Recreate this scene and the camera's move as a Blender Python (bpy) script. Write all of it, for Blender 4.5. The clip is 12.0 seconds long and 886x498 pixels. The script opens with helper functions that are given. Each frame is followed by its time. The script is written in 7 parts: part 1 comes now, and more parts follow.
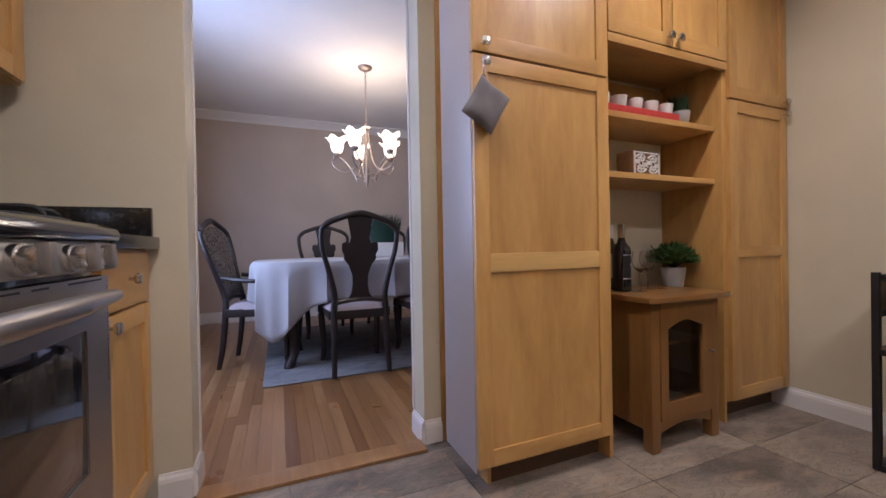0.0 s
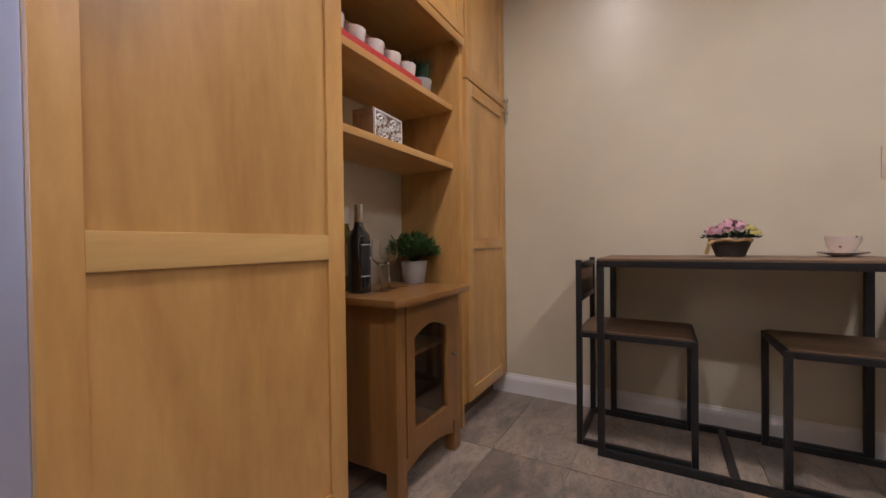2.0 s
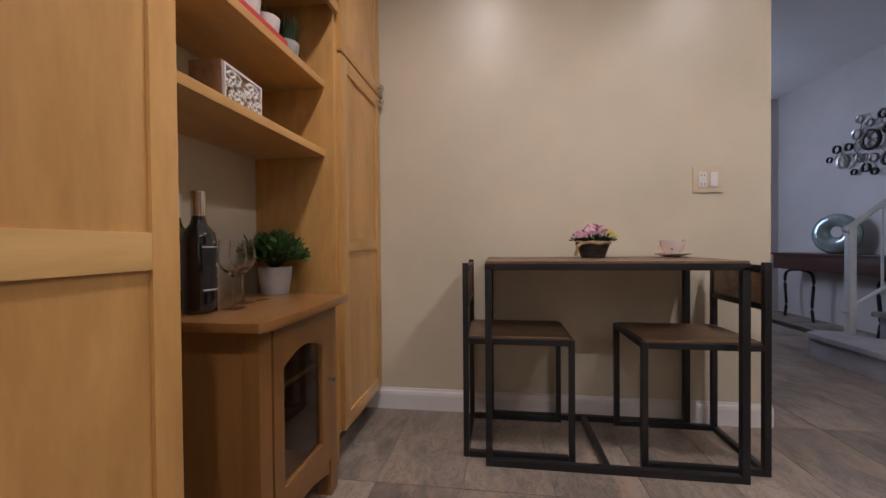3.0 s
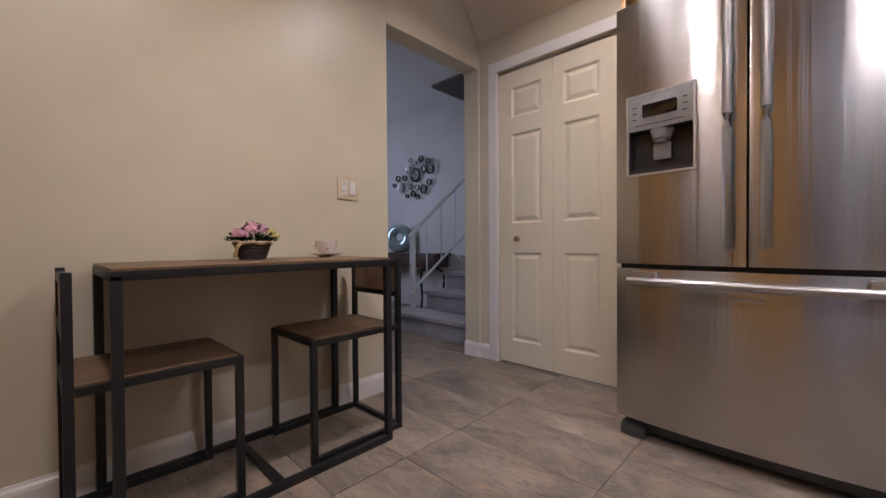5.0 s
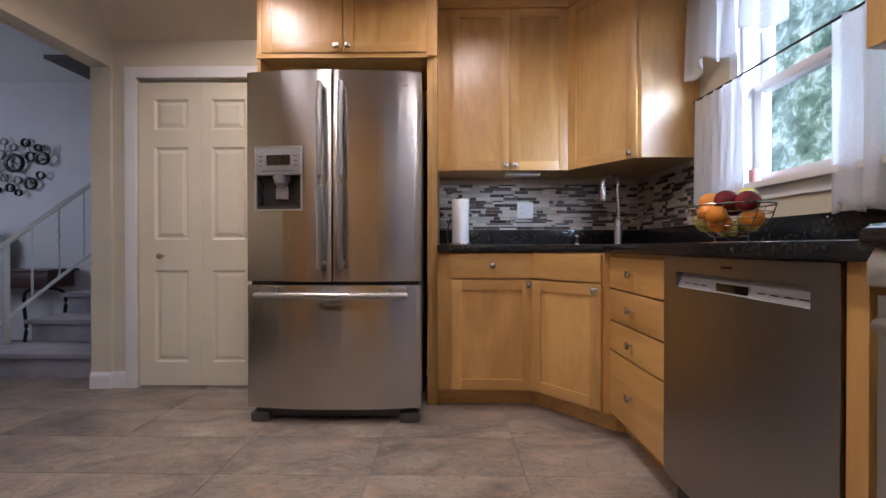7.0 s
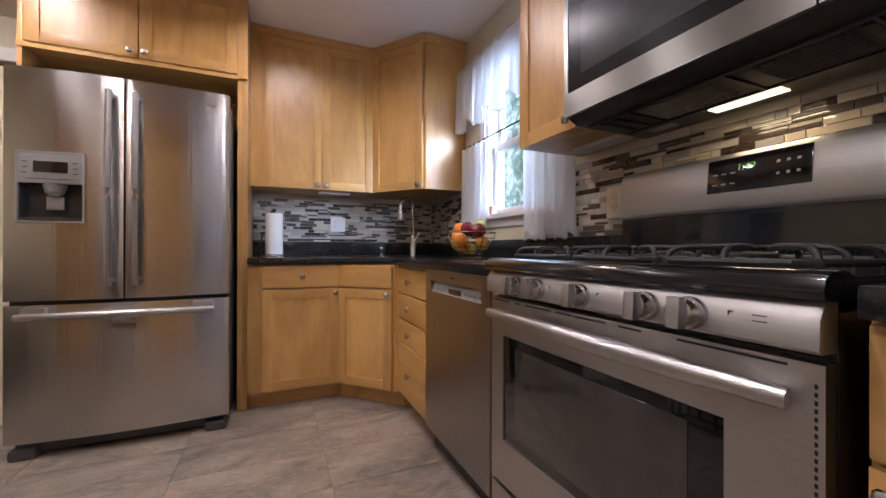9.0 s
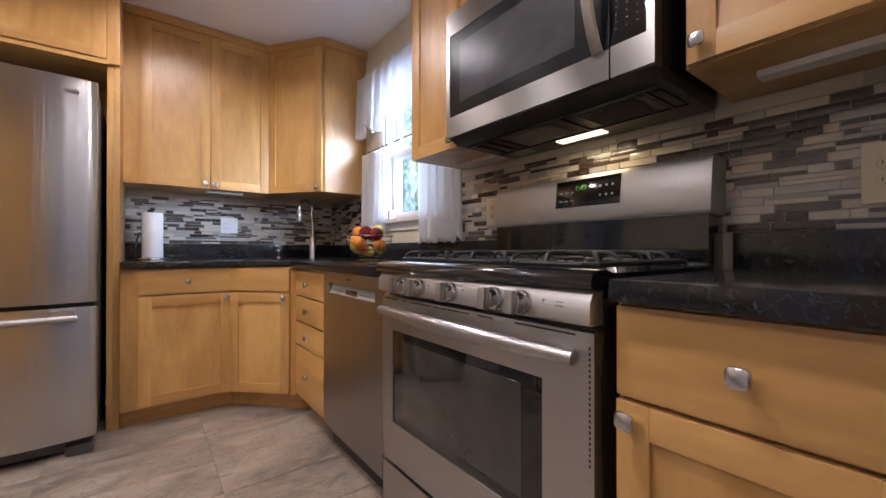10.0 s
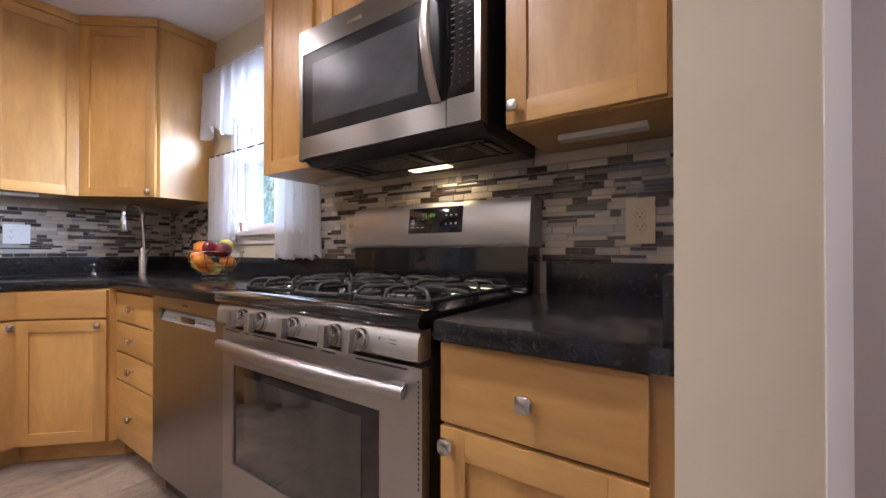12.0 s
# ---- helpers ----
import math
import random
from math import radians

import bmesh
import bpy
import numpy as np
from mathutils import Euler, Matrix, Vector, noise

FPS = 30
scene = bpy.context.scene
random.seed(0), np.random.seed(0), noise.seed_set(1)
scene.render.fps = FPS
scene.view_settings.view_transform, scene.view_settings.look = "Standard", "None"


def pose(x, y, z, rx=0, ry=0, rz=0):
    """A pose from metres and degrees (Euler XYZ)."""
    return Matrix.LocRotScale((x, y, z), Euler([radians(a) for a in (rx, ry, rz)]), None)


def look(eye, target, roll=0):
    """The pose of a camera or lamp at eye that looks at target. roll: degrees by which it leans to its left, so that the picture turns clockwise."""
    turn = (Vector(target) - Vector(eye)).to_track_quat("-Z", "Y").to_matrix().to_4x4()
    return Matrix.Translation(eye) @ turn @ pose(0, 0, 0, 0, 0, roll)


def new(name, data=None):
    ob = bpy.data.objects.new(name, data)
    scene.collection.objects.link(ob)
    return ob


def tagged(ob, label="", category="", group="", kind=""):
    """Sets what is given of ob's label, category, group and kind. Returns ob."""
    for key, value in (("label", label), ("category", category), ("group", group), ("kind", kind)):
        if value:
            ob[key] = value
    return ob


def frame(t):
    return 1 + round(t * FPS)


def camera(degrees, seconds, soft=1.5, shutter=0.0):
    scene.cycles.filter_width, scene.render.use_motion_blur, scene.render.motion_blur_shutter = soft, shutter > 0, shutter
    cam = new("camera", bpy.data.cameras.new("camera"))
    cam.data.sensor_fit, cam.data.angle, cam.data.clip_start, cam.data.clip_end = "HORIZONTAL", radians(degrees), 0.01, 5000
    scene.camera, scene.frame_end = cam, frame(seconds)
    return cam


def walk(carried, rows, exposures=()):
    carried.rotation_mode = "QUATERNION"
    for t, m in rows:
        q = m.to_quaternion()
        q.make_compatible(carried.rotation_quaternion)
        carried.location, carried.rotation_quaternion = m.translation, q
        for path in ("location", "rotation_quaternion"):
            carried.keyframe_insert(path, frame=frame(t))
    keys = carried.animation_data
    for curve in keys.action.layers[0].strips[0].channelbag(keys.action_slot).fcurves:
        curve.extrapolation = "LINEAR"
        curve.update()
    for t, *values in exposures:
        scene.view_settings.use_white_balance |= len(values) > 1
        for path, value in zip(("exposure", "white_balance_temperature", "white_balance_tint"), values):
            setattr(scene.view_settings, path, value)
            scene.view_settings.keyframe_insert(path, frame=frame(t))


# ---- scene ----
cam = camera(97.6, 12.0)
PATH = [
    (0, (0.142, 0.129, 0.888), (0.921, 1.971, 0.873), -1.0),
    (0.5, (0.227, 0.262, 0.86), (1.164, 2.028, 0.835), -0.9),
    (1, (0.316, 0.385, 0.85), (1.555, 1.955, 0.82), -0.7),
    (1.5, (0.443, 0.485, 0.835), (1.995, 1.746, 0.806), -0.7),
    (2, (0.581, 0.542, 0.83), (2.317, 1.535, 0.806), -0.7),
    (2.5, (0.676, 0.627, 0.827), (2.54, 1.351, 0.809), -0.7),
    (3, (0.728, 0.721, 0.834), (2.707, 1.004, 0.808), -0.5),
    (3.2, (0.749, 0.735, 0.832), (2.745, 0.842, 0.805), -0.5),
    (4.8, (0.917, 0.884, 0.813), (2.439, -0.413, 0.789), -0.3),
    (5, (0.898, 0.899, 0.825), (2.278, -0.548, 0.797), -0.4),
    (5.5, (0.798, 0.921, 0.827), (1.862, -0.772, 0.797), -0.3),
    (6, (0.646, 0.996, 0.836), (1.379, -0.864, 0.815), -0.2),
    (6.5, (0.521, 1.076, 0.887), (0.887, -0.89, 0.871), -0.1),
    (7, (0.472, 1.165, 0.912), (0.497, -0.835, 0.902), 0.0),
    (7.2, (0.462, 1.218, 0.915), (0.347, -0.778, 0.908), 0.1),
    (8.8, (0.387, 1.531, 0.976), (-0.341, -0.332, 0.974), 0.1),
    (9, (0.388, 1.571, 0.977), (-0.412, -0.262, 0.98), 0.1),
    (9.5, (0.417, 1.656, 0.975), (-0.627, -0.05, 0.982), 0.1),
    (10, (0.416, 1.72, 0.987), (-0.798, 0.131, 0.995), 0.0),
    (10.5, (0.412, 1.75, 1.009), (-0.923, 0.261, 1.02), 0.0),
    (11, (0.403, 1.781, 1.033), (-1.023, 0.378, 1.046), 0.1),
    (11.5, (0.398, 1.808, 1.062), (-1.151, 0.542, 1.076), 0.1),
    (12, (0.388, 1.803, 1.072), (-1.262, 0.672, 1.086), -0.0),
]
walk(cam, [(t, look(eye, target, roll)) for t, eye, target, roll in PATH],
     [(0.0, 0.0), (7.0, 0.0), (9.0, 0.12), (10.0, 0.38), (11.5, 0.54), (12.0, 0.50)])

# ---- world and light ----
world = bpy.data.worlds.new("world")
scene.world = world
world.use_nodes = True
wn = world.node_tree
sky = wn.nodes.new("ShaderNodeTexSky")
sky.sky_type, sky.sun_disc = "NISHITA", False
sky.sun_elevation, sky.sun_rotation = radians(38), radians(250)
wn.nodes["Background"].inputs["Strength"].default_value = 0.10
wn.links.new(sky.outputs[0], wn.nodes["Background"].inputs["Color"])


def area_lamp(name, m, power, size, size_y=None, colour=(1, 1, 1), spread=180, disk=False):
    data = bpy.data.lights.new(name, "AREA")
    data.energy, data.color, data.spread = power, colour, radians(spread)
    data.shape = "DISK" if disk else ("RECTANGLE" if size_y else "SQUARE")
    data.size = size
    if size_y:
        data.size_y = size_y
    ob = new(name, data)
    ob.matrix_world = m
    return ob


WARM = (1.0, 0.925, 0.99)
CEIL = 2.51
DOWNLIGHTS = [(1.66, 0.80), (1.60, -0.57), (0.28, -0.54), (0.28, 0.86)]
for dx, dy in DOWNLIGHTS:
    area_lamp("downlight_lamp", pose(dx, dy, CEIL - 0.012), 11.0, 0.13, colour=WARM, spread=152, disk=True)
# daylight in the openings
area_lamp("kitchen_window_light", look((-1.55, 0.85, 1.95), (-0.25, -1.5, 1.25)), 250, 0.9, 0.9, (0.52, 0.68, 1.0))
area_lamp("dining_window_light", look((-0.80, 2.95, 1.45), (1.0, 2.95, 1.25)), 44, 0.8, 1.5, (0.45, 0.58, 1.0))
area_lamp("hall_window_light", look((5.7, -0.6, 1.6), (4.2, -2.6, 1.1)), 16, 0.7, 0.9, (0.60, 0.70, 1.0))
area_lamp("under_microwave_lamp", pose(-0.808, 0.936, 1.360), 0.45, 0.04, 0.17, (1.0, 0.78, 0.5))

# ---- materials ----
def material(name, colour, rough=0.5, metal=0.0):
    m = bpy.data.materials.new(name)
    m.use_nodes = True
    b = m.node_tree.nodes["Principled BSDF"]
    b.inputs["Base Color"].default_value = (*colour, 1)
    b.inputs["Roughness"].default_value = rough
    b.inputs["Metallic"].default_value = metal
    return m, m.node_tree, b


def node(tree, kind, **values):
    n = tree.nodes.new(kind)
    for k, v in values.items():
        n.inputs[k].default_value = v
    return n


def coords(tree, scale=(1, 1, 1), shift=False, space="Object"):
    """Object coordinates, stretched; shift moves each object's pattern by its own random amount."""
    tc = tree.nodes.new("ShaderNodeTexCoord")
    mp = tree.nodes.new("ShaderNodeMapping")
    mp.inputs["Scale"].default_value = scale
    tree.links.new(tc.outputs[space], mp.inputs["Vector"])
    if shift:
        info = tree.nodes.new("ShaderNodeObjectInfo")
        mul = tree.nodes.new("ShaderNodeMath")
        mul.operation = "MULTIPLY"
        mul.inputs[1].default_value = 37.0
        tree.links.new(info.outputs["Random"], mul.inputs[0])
        comb = tree.nodes.new("ShaderNodeCombineXYZ")
        for k in range(3):
            tree.links.new(mul.outputs[0], comb.inputs[k])
        tree.links.new(comb.outputs[0], mp.inputs["Location"])
    return mp.outputs[0]


def ramp(tree, src, stops):
    r = tree.nodes.new("ShaderNodeValToRGB")
    while len(r.color_ramp.elements) < len(stops):
        r.color_ramp.elements.new(0.5)
    for e, (p, c) in zip(r.color_ramp.elements, stops):
        e.position = p
        e.color = (*c, 1) if len(c) == 3 else c
    tree.links.new(src, r.inputs[0])
    return r.outputs[0]


def noise_tex(tree, vec, scale, detail=4.0, rough=0.55, distortion=0.0):
    n = node(tree, "ShaderNodeTexNoise", Scale=scale, Detail=detail, Roughness=rough, Distortion=distortion)
    tree.links.new(vec, n.inputs["Vector"])
    return n.outputs["Fac"]


def mix(tree, fac, a, b, mode="MIX"):
    m = tree.nodes.new("ShaderNodeMix")
    m.data_type, m.blend_type = "RGBA", mode
    for sock, v in ((m.inputs[0], fac), (m.inputs[6], a), (m.inputs[7], b)):
        if isinstance(v, (int, float)):
            sock.default_value = v
        elif isinstance(v, tuple):
            sock.default_value = (*v, 1)
        else:
            tree.links.new(v, sock)
    return m.outputs[2]


def bump(tree, bsdf, height, strength=0.2, distance=0.002):
    b = node(tree, "ShaderNodeBump", Strength=strength, Distance=distance)
    tree.links.new(height, b.inputs["Height"])
    tree.links.new(b.outputs[0], bsdf.inputs["Normal"])


def remap(tree, src, lo, hi):
    r = node(tree, "ShaderNodeMapRange", **{"To Min": lo, "To Max": hi})
    tree.links.new(src, r.inputs["Value"])
    return r.outputs[0]


def paint(name, colour, rough=0.4, tint=0.06, grain=220, strength=0.06):
    m, t, b = material(name, colour, rough)
    v = coords(t)
    big = noise_tex(t, v, 1.7, 3)
    dark = tuple(c * (1 - tint) for c in colour)
    light = tuple(min(1, c * (1 + tint)) for c in colour)
    t.links.new(ramp(t, big, [(0.35, dark), (0.65, light)]), b.inputs["Base Color"])
    fine = noise_tex(t, v, grain, 3)
    mid = noise_tex(t, v, 14, 3)
    t.links.new(remap(t, mid, rough - 0.06, rough + 0.08), b.inputs["Roughness"])
    bump(t, b, mix(t, 0.5, fine, mid), strength, 0.002)
    return m


def wood(name, dark, light, axis="z", rough=0.32, contrast=1.0, scale=1.0, coat=0.25, hue=0.10, wave=0.35, fine_part=0.45, stretch=1.2):
    """Grain runs along axis."""
    m, t, b = material(name, light, rough)
    k = {"x": (stretch, 22, 22), "y": (22, stretch, 22), "z": (22, 22, stretch)}[axis]
    v = coords(t, tuple(s * scale for s in k), True)
    fine = noise_tex(t, v, 3.2, 6, 0.62)
    v2 = coords(t, tuple(s * scale * 0.22 for s in k), True)
    broad = noise_tex(t, v2, 1.6, 4, 0.5, wave * 3)
    both = mix(t, fine_part, broad, fine)
    lo, hi = 0.5 - 0.16 / contrast, 0.5 + 0.16 / contrast
    col = ramp(t, both, [(lo, dark), (hi, light)])
    info = t.nodes.new("ShaderNodeObjectInfo")
    col = mix(t, 1.0, col, ramp(t, info.outputs["Random"], [(0, (1 - hue,) * 3), (1, (1, 1, 1))]), "MULTIPLY")
    t.links.new(col, b.inputs["Base Color"])
    blotch = noise_tex(t, coords(t, (1, 1, 1), True), 5, 3)
    t.links.new(remap(t, blotch, rough - 0.05, rough + 0.09), b.inputs["Roughness"])
    b.inputs["Coat Weight"].default_value = coat
    b.inputs["Coat Roughness"].default_value = 0.32
    bump(t, b, fine, 0.06, 0.001)
    return m


def steel(name, colour=(0.50, 0.485, 0.465), rough=0.23, along="x", aniso=0.88, waves=0.0):
    """Brushed stainless steel; the brushing runs along the given axis."""
    m, t, b = material(name, colour, rough, 1.0)
    k = {"x": (1, 60, 60), "y": (60, 1, 60), "z": (60, 60, 1)}[along]
    v = coords(t, k)
    lines = noise_tex(t, v, 6, 3)
    t.links.new(ramp(t, lines, [(0.3, tuple(c * 0.95 for c in colour)), (0.7, tuple(min(1, c * 1.03) for c in colour))]), b.inputs["Base Color"])
    smudge = noise_tex(t, coords(t), 6, 4)
    t.links.new(remap(t, smudge, rough - 0.02, rough + 0.03), b.inputs["Roughness"])
    tan = t.nodes.new("ShaderNodeTangent")
    tan.direction_type, tan.axis = "RADIAL", "Z"
    t.links.new(tan.outputs[0], b.inputs["Tangent"])
    if waves:
        slow = noise_tex(t, coords(t, (17, 17, 0.3)), 1.0, 4)
        bump(t, b, slow, waves, 0.01)
    b.inputs["Anisotropic"].default_value = aniso
    b.inputs["Anisotropic Rotation"].default_value = 0.25 if along != "z" else 0.0
    return m


def plain(name, colour, rough=0.4, metal=0.0, vary=0.12, scale=30, strength=0.08, coat=0.0):
    m, t, b = material(name, colour, rough, metal)
    v = coords(t)
    n = noise_tex(t, v, scale, 4)
    t.links.new(ramp(t, n, [(0.3, tuple(c * (1 - vary) for c in colour)), (0.7, tuple(min(1, c * (1 + vary)) for c in colour))]), b.inputs["Base Color"])
    t.links.new(remap(t, n, max(0.02, rough - 0.06), rough + 0.06), b.inputs["Roughness"])
    bump(t, b, n, strength, 0.001)
    b.inputs["Coat Weight"].default_value = coat
    return m


def glow(name, colour, power):
    m, t, b = material(name, colour, 0.4)
    b.inputs["Emission Color"].default_value = (*colour, 1)
    b.inputs["Emission Strength"].default_value = power
    return m


def glass(name, colour=(1, 1, 1), rough=0.0, ior=1.45):
    m, t, b = material(name, colour, rough)
    b.inputs["Transmission Weight"].default_value = 1.0
    b.inputs["IOR"].default_value = ior
    return m


def cloth(name, colour, scale=600, rough=0.9, vary=0.15, through_light=0.0):
    m, t, b = material(name, colour, rough)
    v = coords(t)
    wv = node(t, "ShaderNodeTexWave", Scale=scale / 6, Distortion=1.5, Detail=2)
    wv.bands_direction = "Z"
    t.links.new(v, wv.inputs["Vector"])
    n = noise_tex(t, v, scale, 3)
    n2 = noise_tex(t, v, 9, 4)
    both = mix(t, 0.5, n, n2)
    t.links.new(ramp(t, both, [(0.35, tuple(c * (1 - vary) for c in colour)), (0.65, tuple(min(1, c * (1 + vary)) for c in colour))]), b.inputs["Base Color"])
    bump(t, b, mix(t, 0.5, n, wv.outputs["Fac"]), 0.25, 0.001)
    b.inputs["Sheen Weight"].default_value = 0.2
    if through_light:
        b.inputs["Transmission Weight"].default_value = 0.0
        tr = node(t, "ShaderNodeBsdfTranslucent", Color=(*colour, 1))
        ms = t.nodes.new("ShaderNodeMixShader")
        ms.inputs[0].default_value = through_light
        out = t.nodes["Material Output"]
        t.links.new(b.outputs[0], ms.inputs[1])
        t.links.new(tr.outputs[0], ms.inputs[2])
        t.links.new(ms.outputs[0], out.inputs[0])
    return m


WALL = paint("beige_wall_paint", (0.61, 0.548, 0.412), 0.36)
DWALL = paint("taupe_wall_paint", (0.50, 0.415, 0.35), 0.5)
HWALL = paint("hall_wall_paint", (0.60, 0.56, 0.54), 0.5)
CEILW = paint("ceiling_paint", (0.78, 0.76, 0.75), 0.8, 0.03, 90, 0.15)
TRIM = paint("white_trim_paint", (0.74, 0.71, 0.68), 0.3, 0.03, 60, 0.03)
DOORP = paint("cream_door_paint", (0.70, 0.63, 0.48), 0.32, 0.03, 60, 0.03)
MD, ML = (0.445, 0.232, 0.068), (0.635, 0.368, 0.122)
MAPLE_V = wood("maple_grain_upright", MD, ML, "z", contrast=1.1, fine_part=0.30, scale=0.6, wave=0.5, rough=0.37, coat=0.32, stretch=4.5)
MAPLE_H = wood("maple_grain_level", MD, ML, "x", contrast=1.1, fine_part=0.30, scale=0.6, wave=0.5, rough=0.37, coat=0.32, stretch=4.5)
MAPLE_P = wood("pale_figured_maple", (0.56, 0.33, 0.11), (0.76, 0.50, 0.195), "x", contrast=1.0, fine_part=0.3, wave=1.0)
MAPLE_Y = wood("maple_grain_deep", MD, ML, "y", contrast=0.62)
HONEY = wood("honey_stained_wood", (0.20, 0.090, 0.025), (0.295, 0.140, 0.043), "z", 0.3, 0.7)
HONEY_H = wood("honey_stained_wood_level", (0.20, 0.090, 0.025), (0.295, 0.140, 0.043), "x", 0.28, 0.7)
RUSTIC = wood("rustic_brown_board", (0.10, 0.055, 0.03), (0.24, 0.15, 0.085), "y", 0.5, 1.1, coat=0.0, hue=0.3)
EBONY = wood("dark_stained_wood", (0.008, 0.005, 0.006), (0.022, 0.013, 0.013), "z", 0.40, 0.6, coat=0.12)
MAHOG = wood("dark_mahogany", (0.035, 0.012, 0.010), (0.085, 0.028, 0.02), "x", 0.3, 0.8)
STEEL = steel("brushed_steel", (0.49, 0.475, 0.455), 0.225, "x", 0.90, 0.20)
STEEL_DW = steel("brushed_steel_dark", (0.345, 0.335, 0.322), 0.30, "x", 0.7, 0.25)
STEEL_M = steel("brushed_steel_microwave", (0.29, 0.278, 0.262), 0.30, "x", 0.75)
STEEL_D = steel("brushed_steel_dull", (0.48, 0.455, 0.43), 0.36, "x", 0.6)
CHROME = plain("satin_nickel", (0.62, 0.60, 0.57), 0.24, 1.0, 0.05, 40, 0.02)
STEEL_L = steel("brushed_steel_pale", (0.54, 0.525, 0.505), 0.42, "x", 0.2)
# Pantry plinth colour, with the brownish shadow below the doors painted in.
KICK = plain("shaded_toe_kick", (0.11, 0.065, 0.034), 0.6)
HANDLE = plain("satin_steel_bar", (0.46, 0.445, 0.43), 0.35, 1.0, 0.05, 60, 0.02)
BLACKM = plain("black_powder_coated_metal", (0.012, 0.012, 0.013), 0.42, 0.0, 0.3, 120, 0.1)
ENAMEL = plain("black_enamel", (0.008, 0.008, 0.009), 0.12, 0.0, 0.3, 12, 0.02, 0.5)
IRON = plain("cast_iron", (0.014, 0.014, 0.015), 0.55, 0.0, 0.3, 160, 0.25)
BLACKP = plain("black_plastic", (0.015, 0.015, 0.016), 0.38, 0.0, 0.2, 80, 0.05)
GREYP = plain("grey_plastic", (0.28, 0.27, 0.26), 0.4, 0.0, 0.08, 60, 0.04)
DARKG = plain("black_glass", (0.006, 0.006, 0.007), 0.05, 0.0, 0.3, 6, 0.0, 0.6)
WHITEP = plain("white_plastic", (0.72, 0.70, 0.67), 0.3, 0.0, 0.03, 30, 0.02)
IVORYP = plain("ivory_plastic", (0.62, 0.53, 0.38), 0.3, 0.0, 0.03, 30, 0.02)
PAPER = plain("paper_towel", (0.78, 0.77, 0.75), 0.9, 0.0, 0.05, 90, 0.4)
CERAM = plain("white_ceramic", (0.74, 0.71, 0.67), 0.15, 0.0, 0.03, 12, 0.02, 0.4)
GREYPOT = plain("pale_grey_glazed_clay", (0.42, 0.42, 0.42), 0.35, 0.0, 0.05, 30, 0.05)
GLASS = glass("clear_glass")
GREENGL = glass("green_bottle_glass", (0.35, 0.42, 0.18), 0.02)
SHEER = cloth("white_lace", (0.86, 0.86, 0.88), 500, 0.9, 0.04, 0.6)
DRAPE = cloth("pale_grey_drape", (0.62, 0.62, 0.64), 400, 0.9, 0.08, 0.25)
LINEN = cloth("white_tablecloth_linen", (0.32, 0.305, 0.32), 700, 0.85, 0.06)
SEATF = cloth("mauve_grey_upholstery", (0.30, 0.24, 0.25), 500, 0.9, 0.12)
GREYF = cloth("charcoal_woven_fabric", (0.15, 0.14, 0.145), 700, 0.95, 0.40)
CARPET = cloth("grey_stair_carpet", (0.30, 0.28, 0.29), 300, 1.0, 0.2)
LEAF = plain("green_leaf", (0.045, 0.10, 0.022), 0.5, 0.0, 0.4, 40, 0.05)
LEAF_D = plain("dark_green_leaf", (0.020, 0.05, 0.018), 0.5, 0.0, 0.4, 40, 0.05)
BULB = glow("lit_frosted_glass", (1.0, 0.88, 0.78), 2.4)
LENS = glow("lit_cooktop_lens", (1.0, 0.82, 0.55), 1.8)
LAMPW = glow("lit_lamp_disc", (1.0, 0.84, 0.62), 14.0)


def granite():
    m, t, b = material("black_veined_granite", (0.012, 0.012, 0.013), 0.13)
    v = coords(t)
    vein = node(t, "ShaderNodeTexVoronoi", Scale=14.0)
    vein.feature = "DISTANCE_TO_EDGE"
    warp = node(t, "ShaderNodeTexNoise", Scale=5.0, Detail=5.0)
    t.links.new(v, warp.inputs["Vector"])
    t.links.new(mix(t, 0.35, v, warp.outputs["Color"]), vein.inputs["Vector"])
    lines = ramp(t, vein.outputs["Distance"], [(0.0, (0.07, 0.065, 0.06)), (0.008, (0.012, 0.012, 0.013))])
    speck = ramp(t, noise_tex(t, v, 60, 5, 0.7), [(0.55, (0.0, 0.0, 0.0)), (0.8, (0.05, 0.048, 0.045))])
    mask = ramp(t, noise_tex(t, v, 3.5, 3), [(0.48, (0, 0, 0)), (0.62, (1, 1, 1))])
    base = mix(t, mask, (0.012, 0.012, 0.013), lines)
    t.links.new(mix(t, 1.0, base, speck, "ADD"), b.inputs["Base Color"])
    t.links.new(remap(t, noise_tex(t, v, 7, 4), 0.09, 0.22), b.inputs["Roughness"])
    return m


GRANITE = granite()


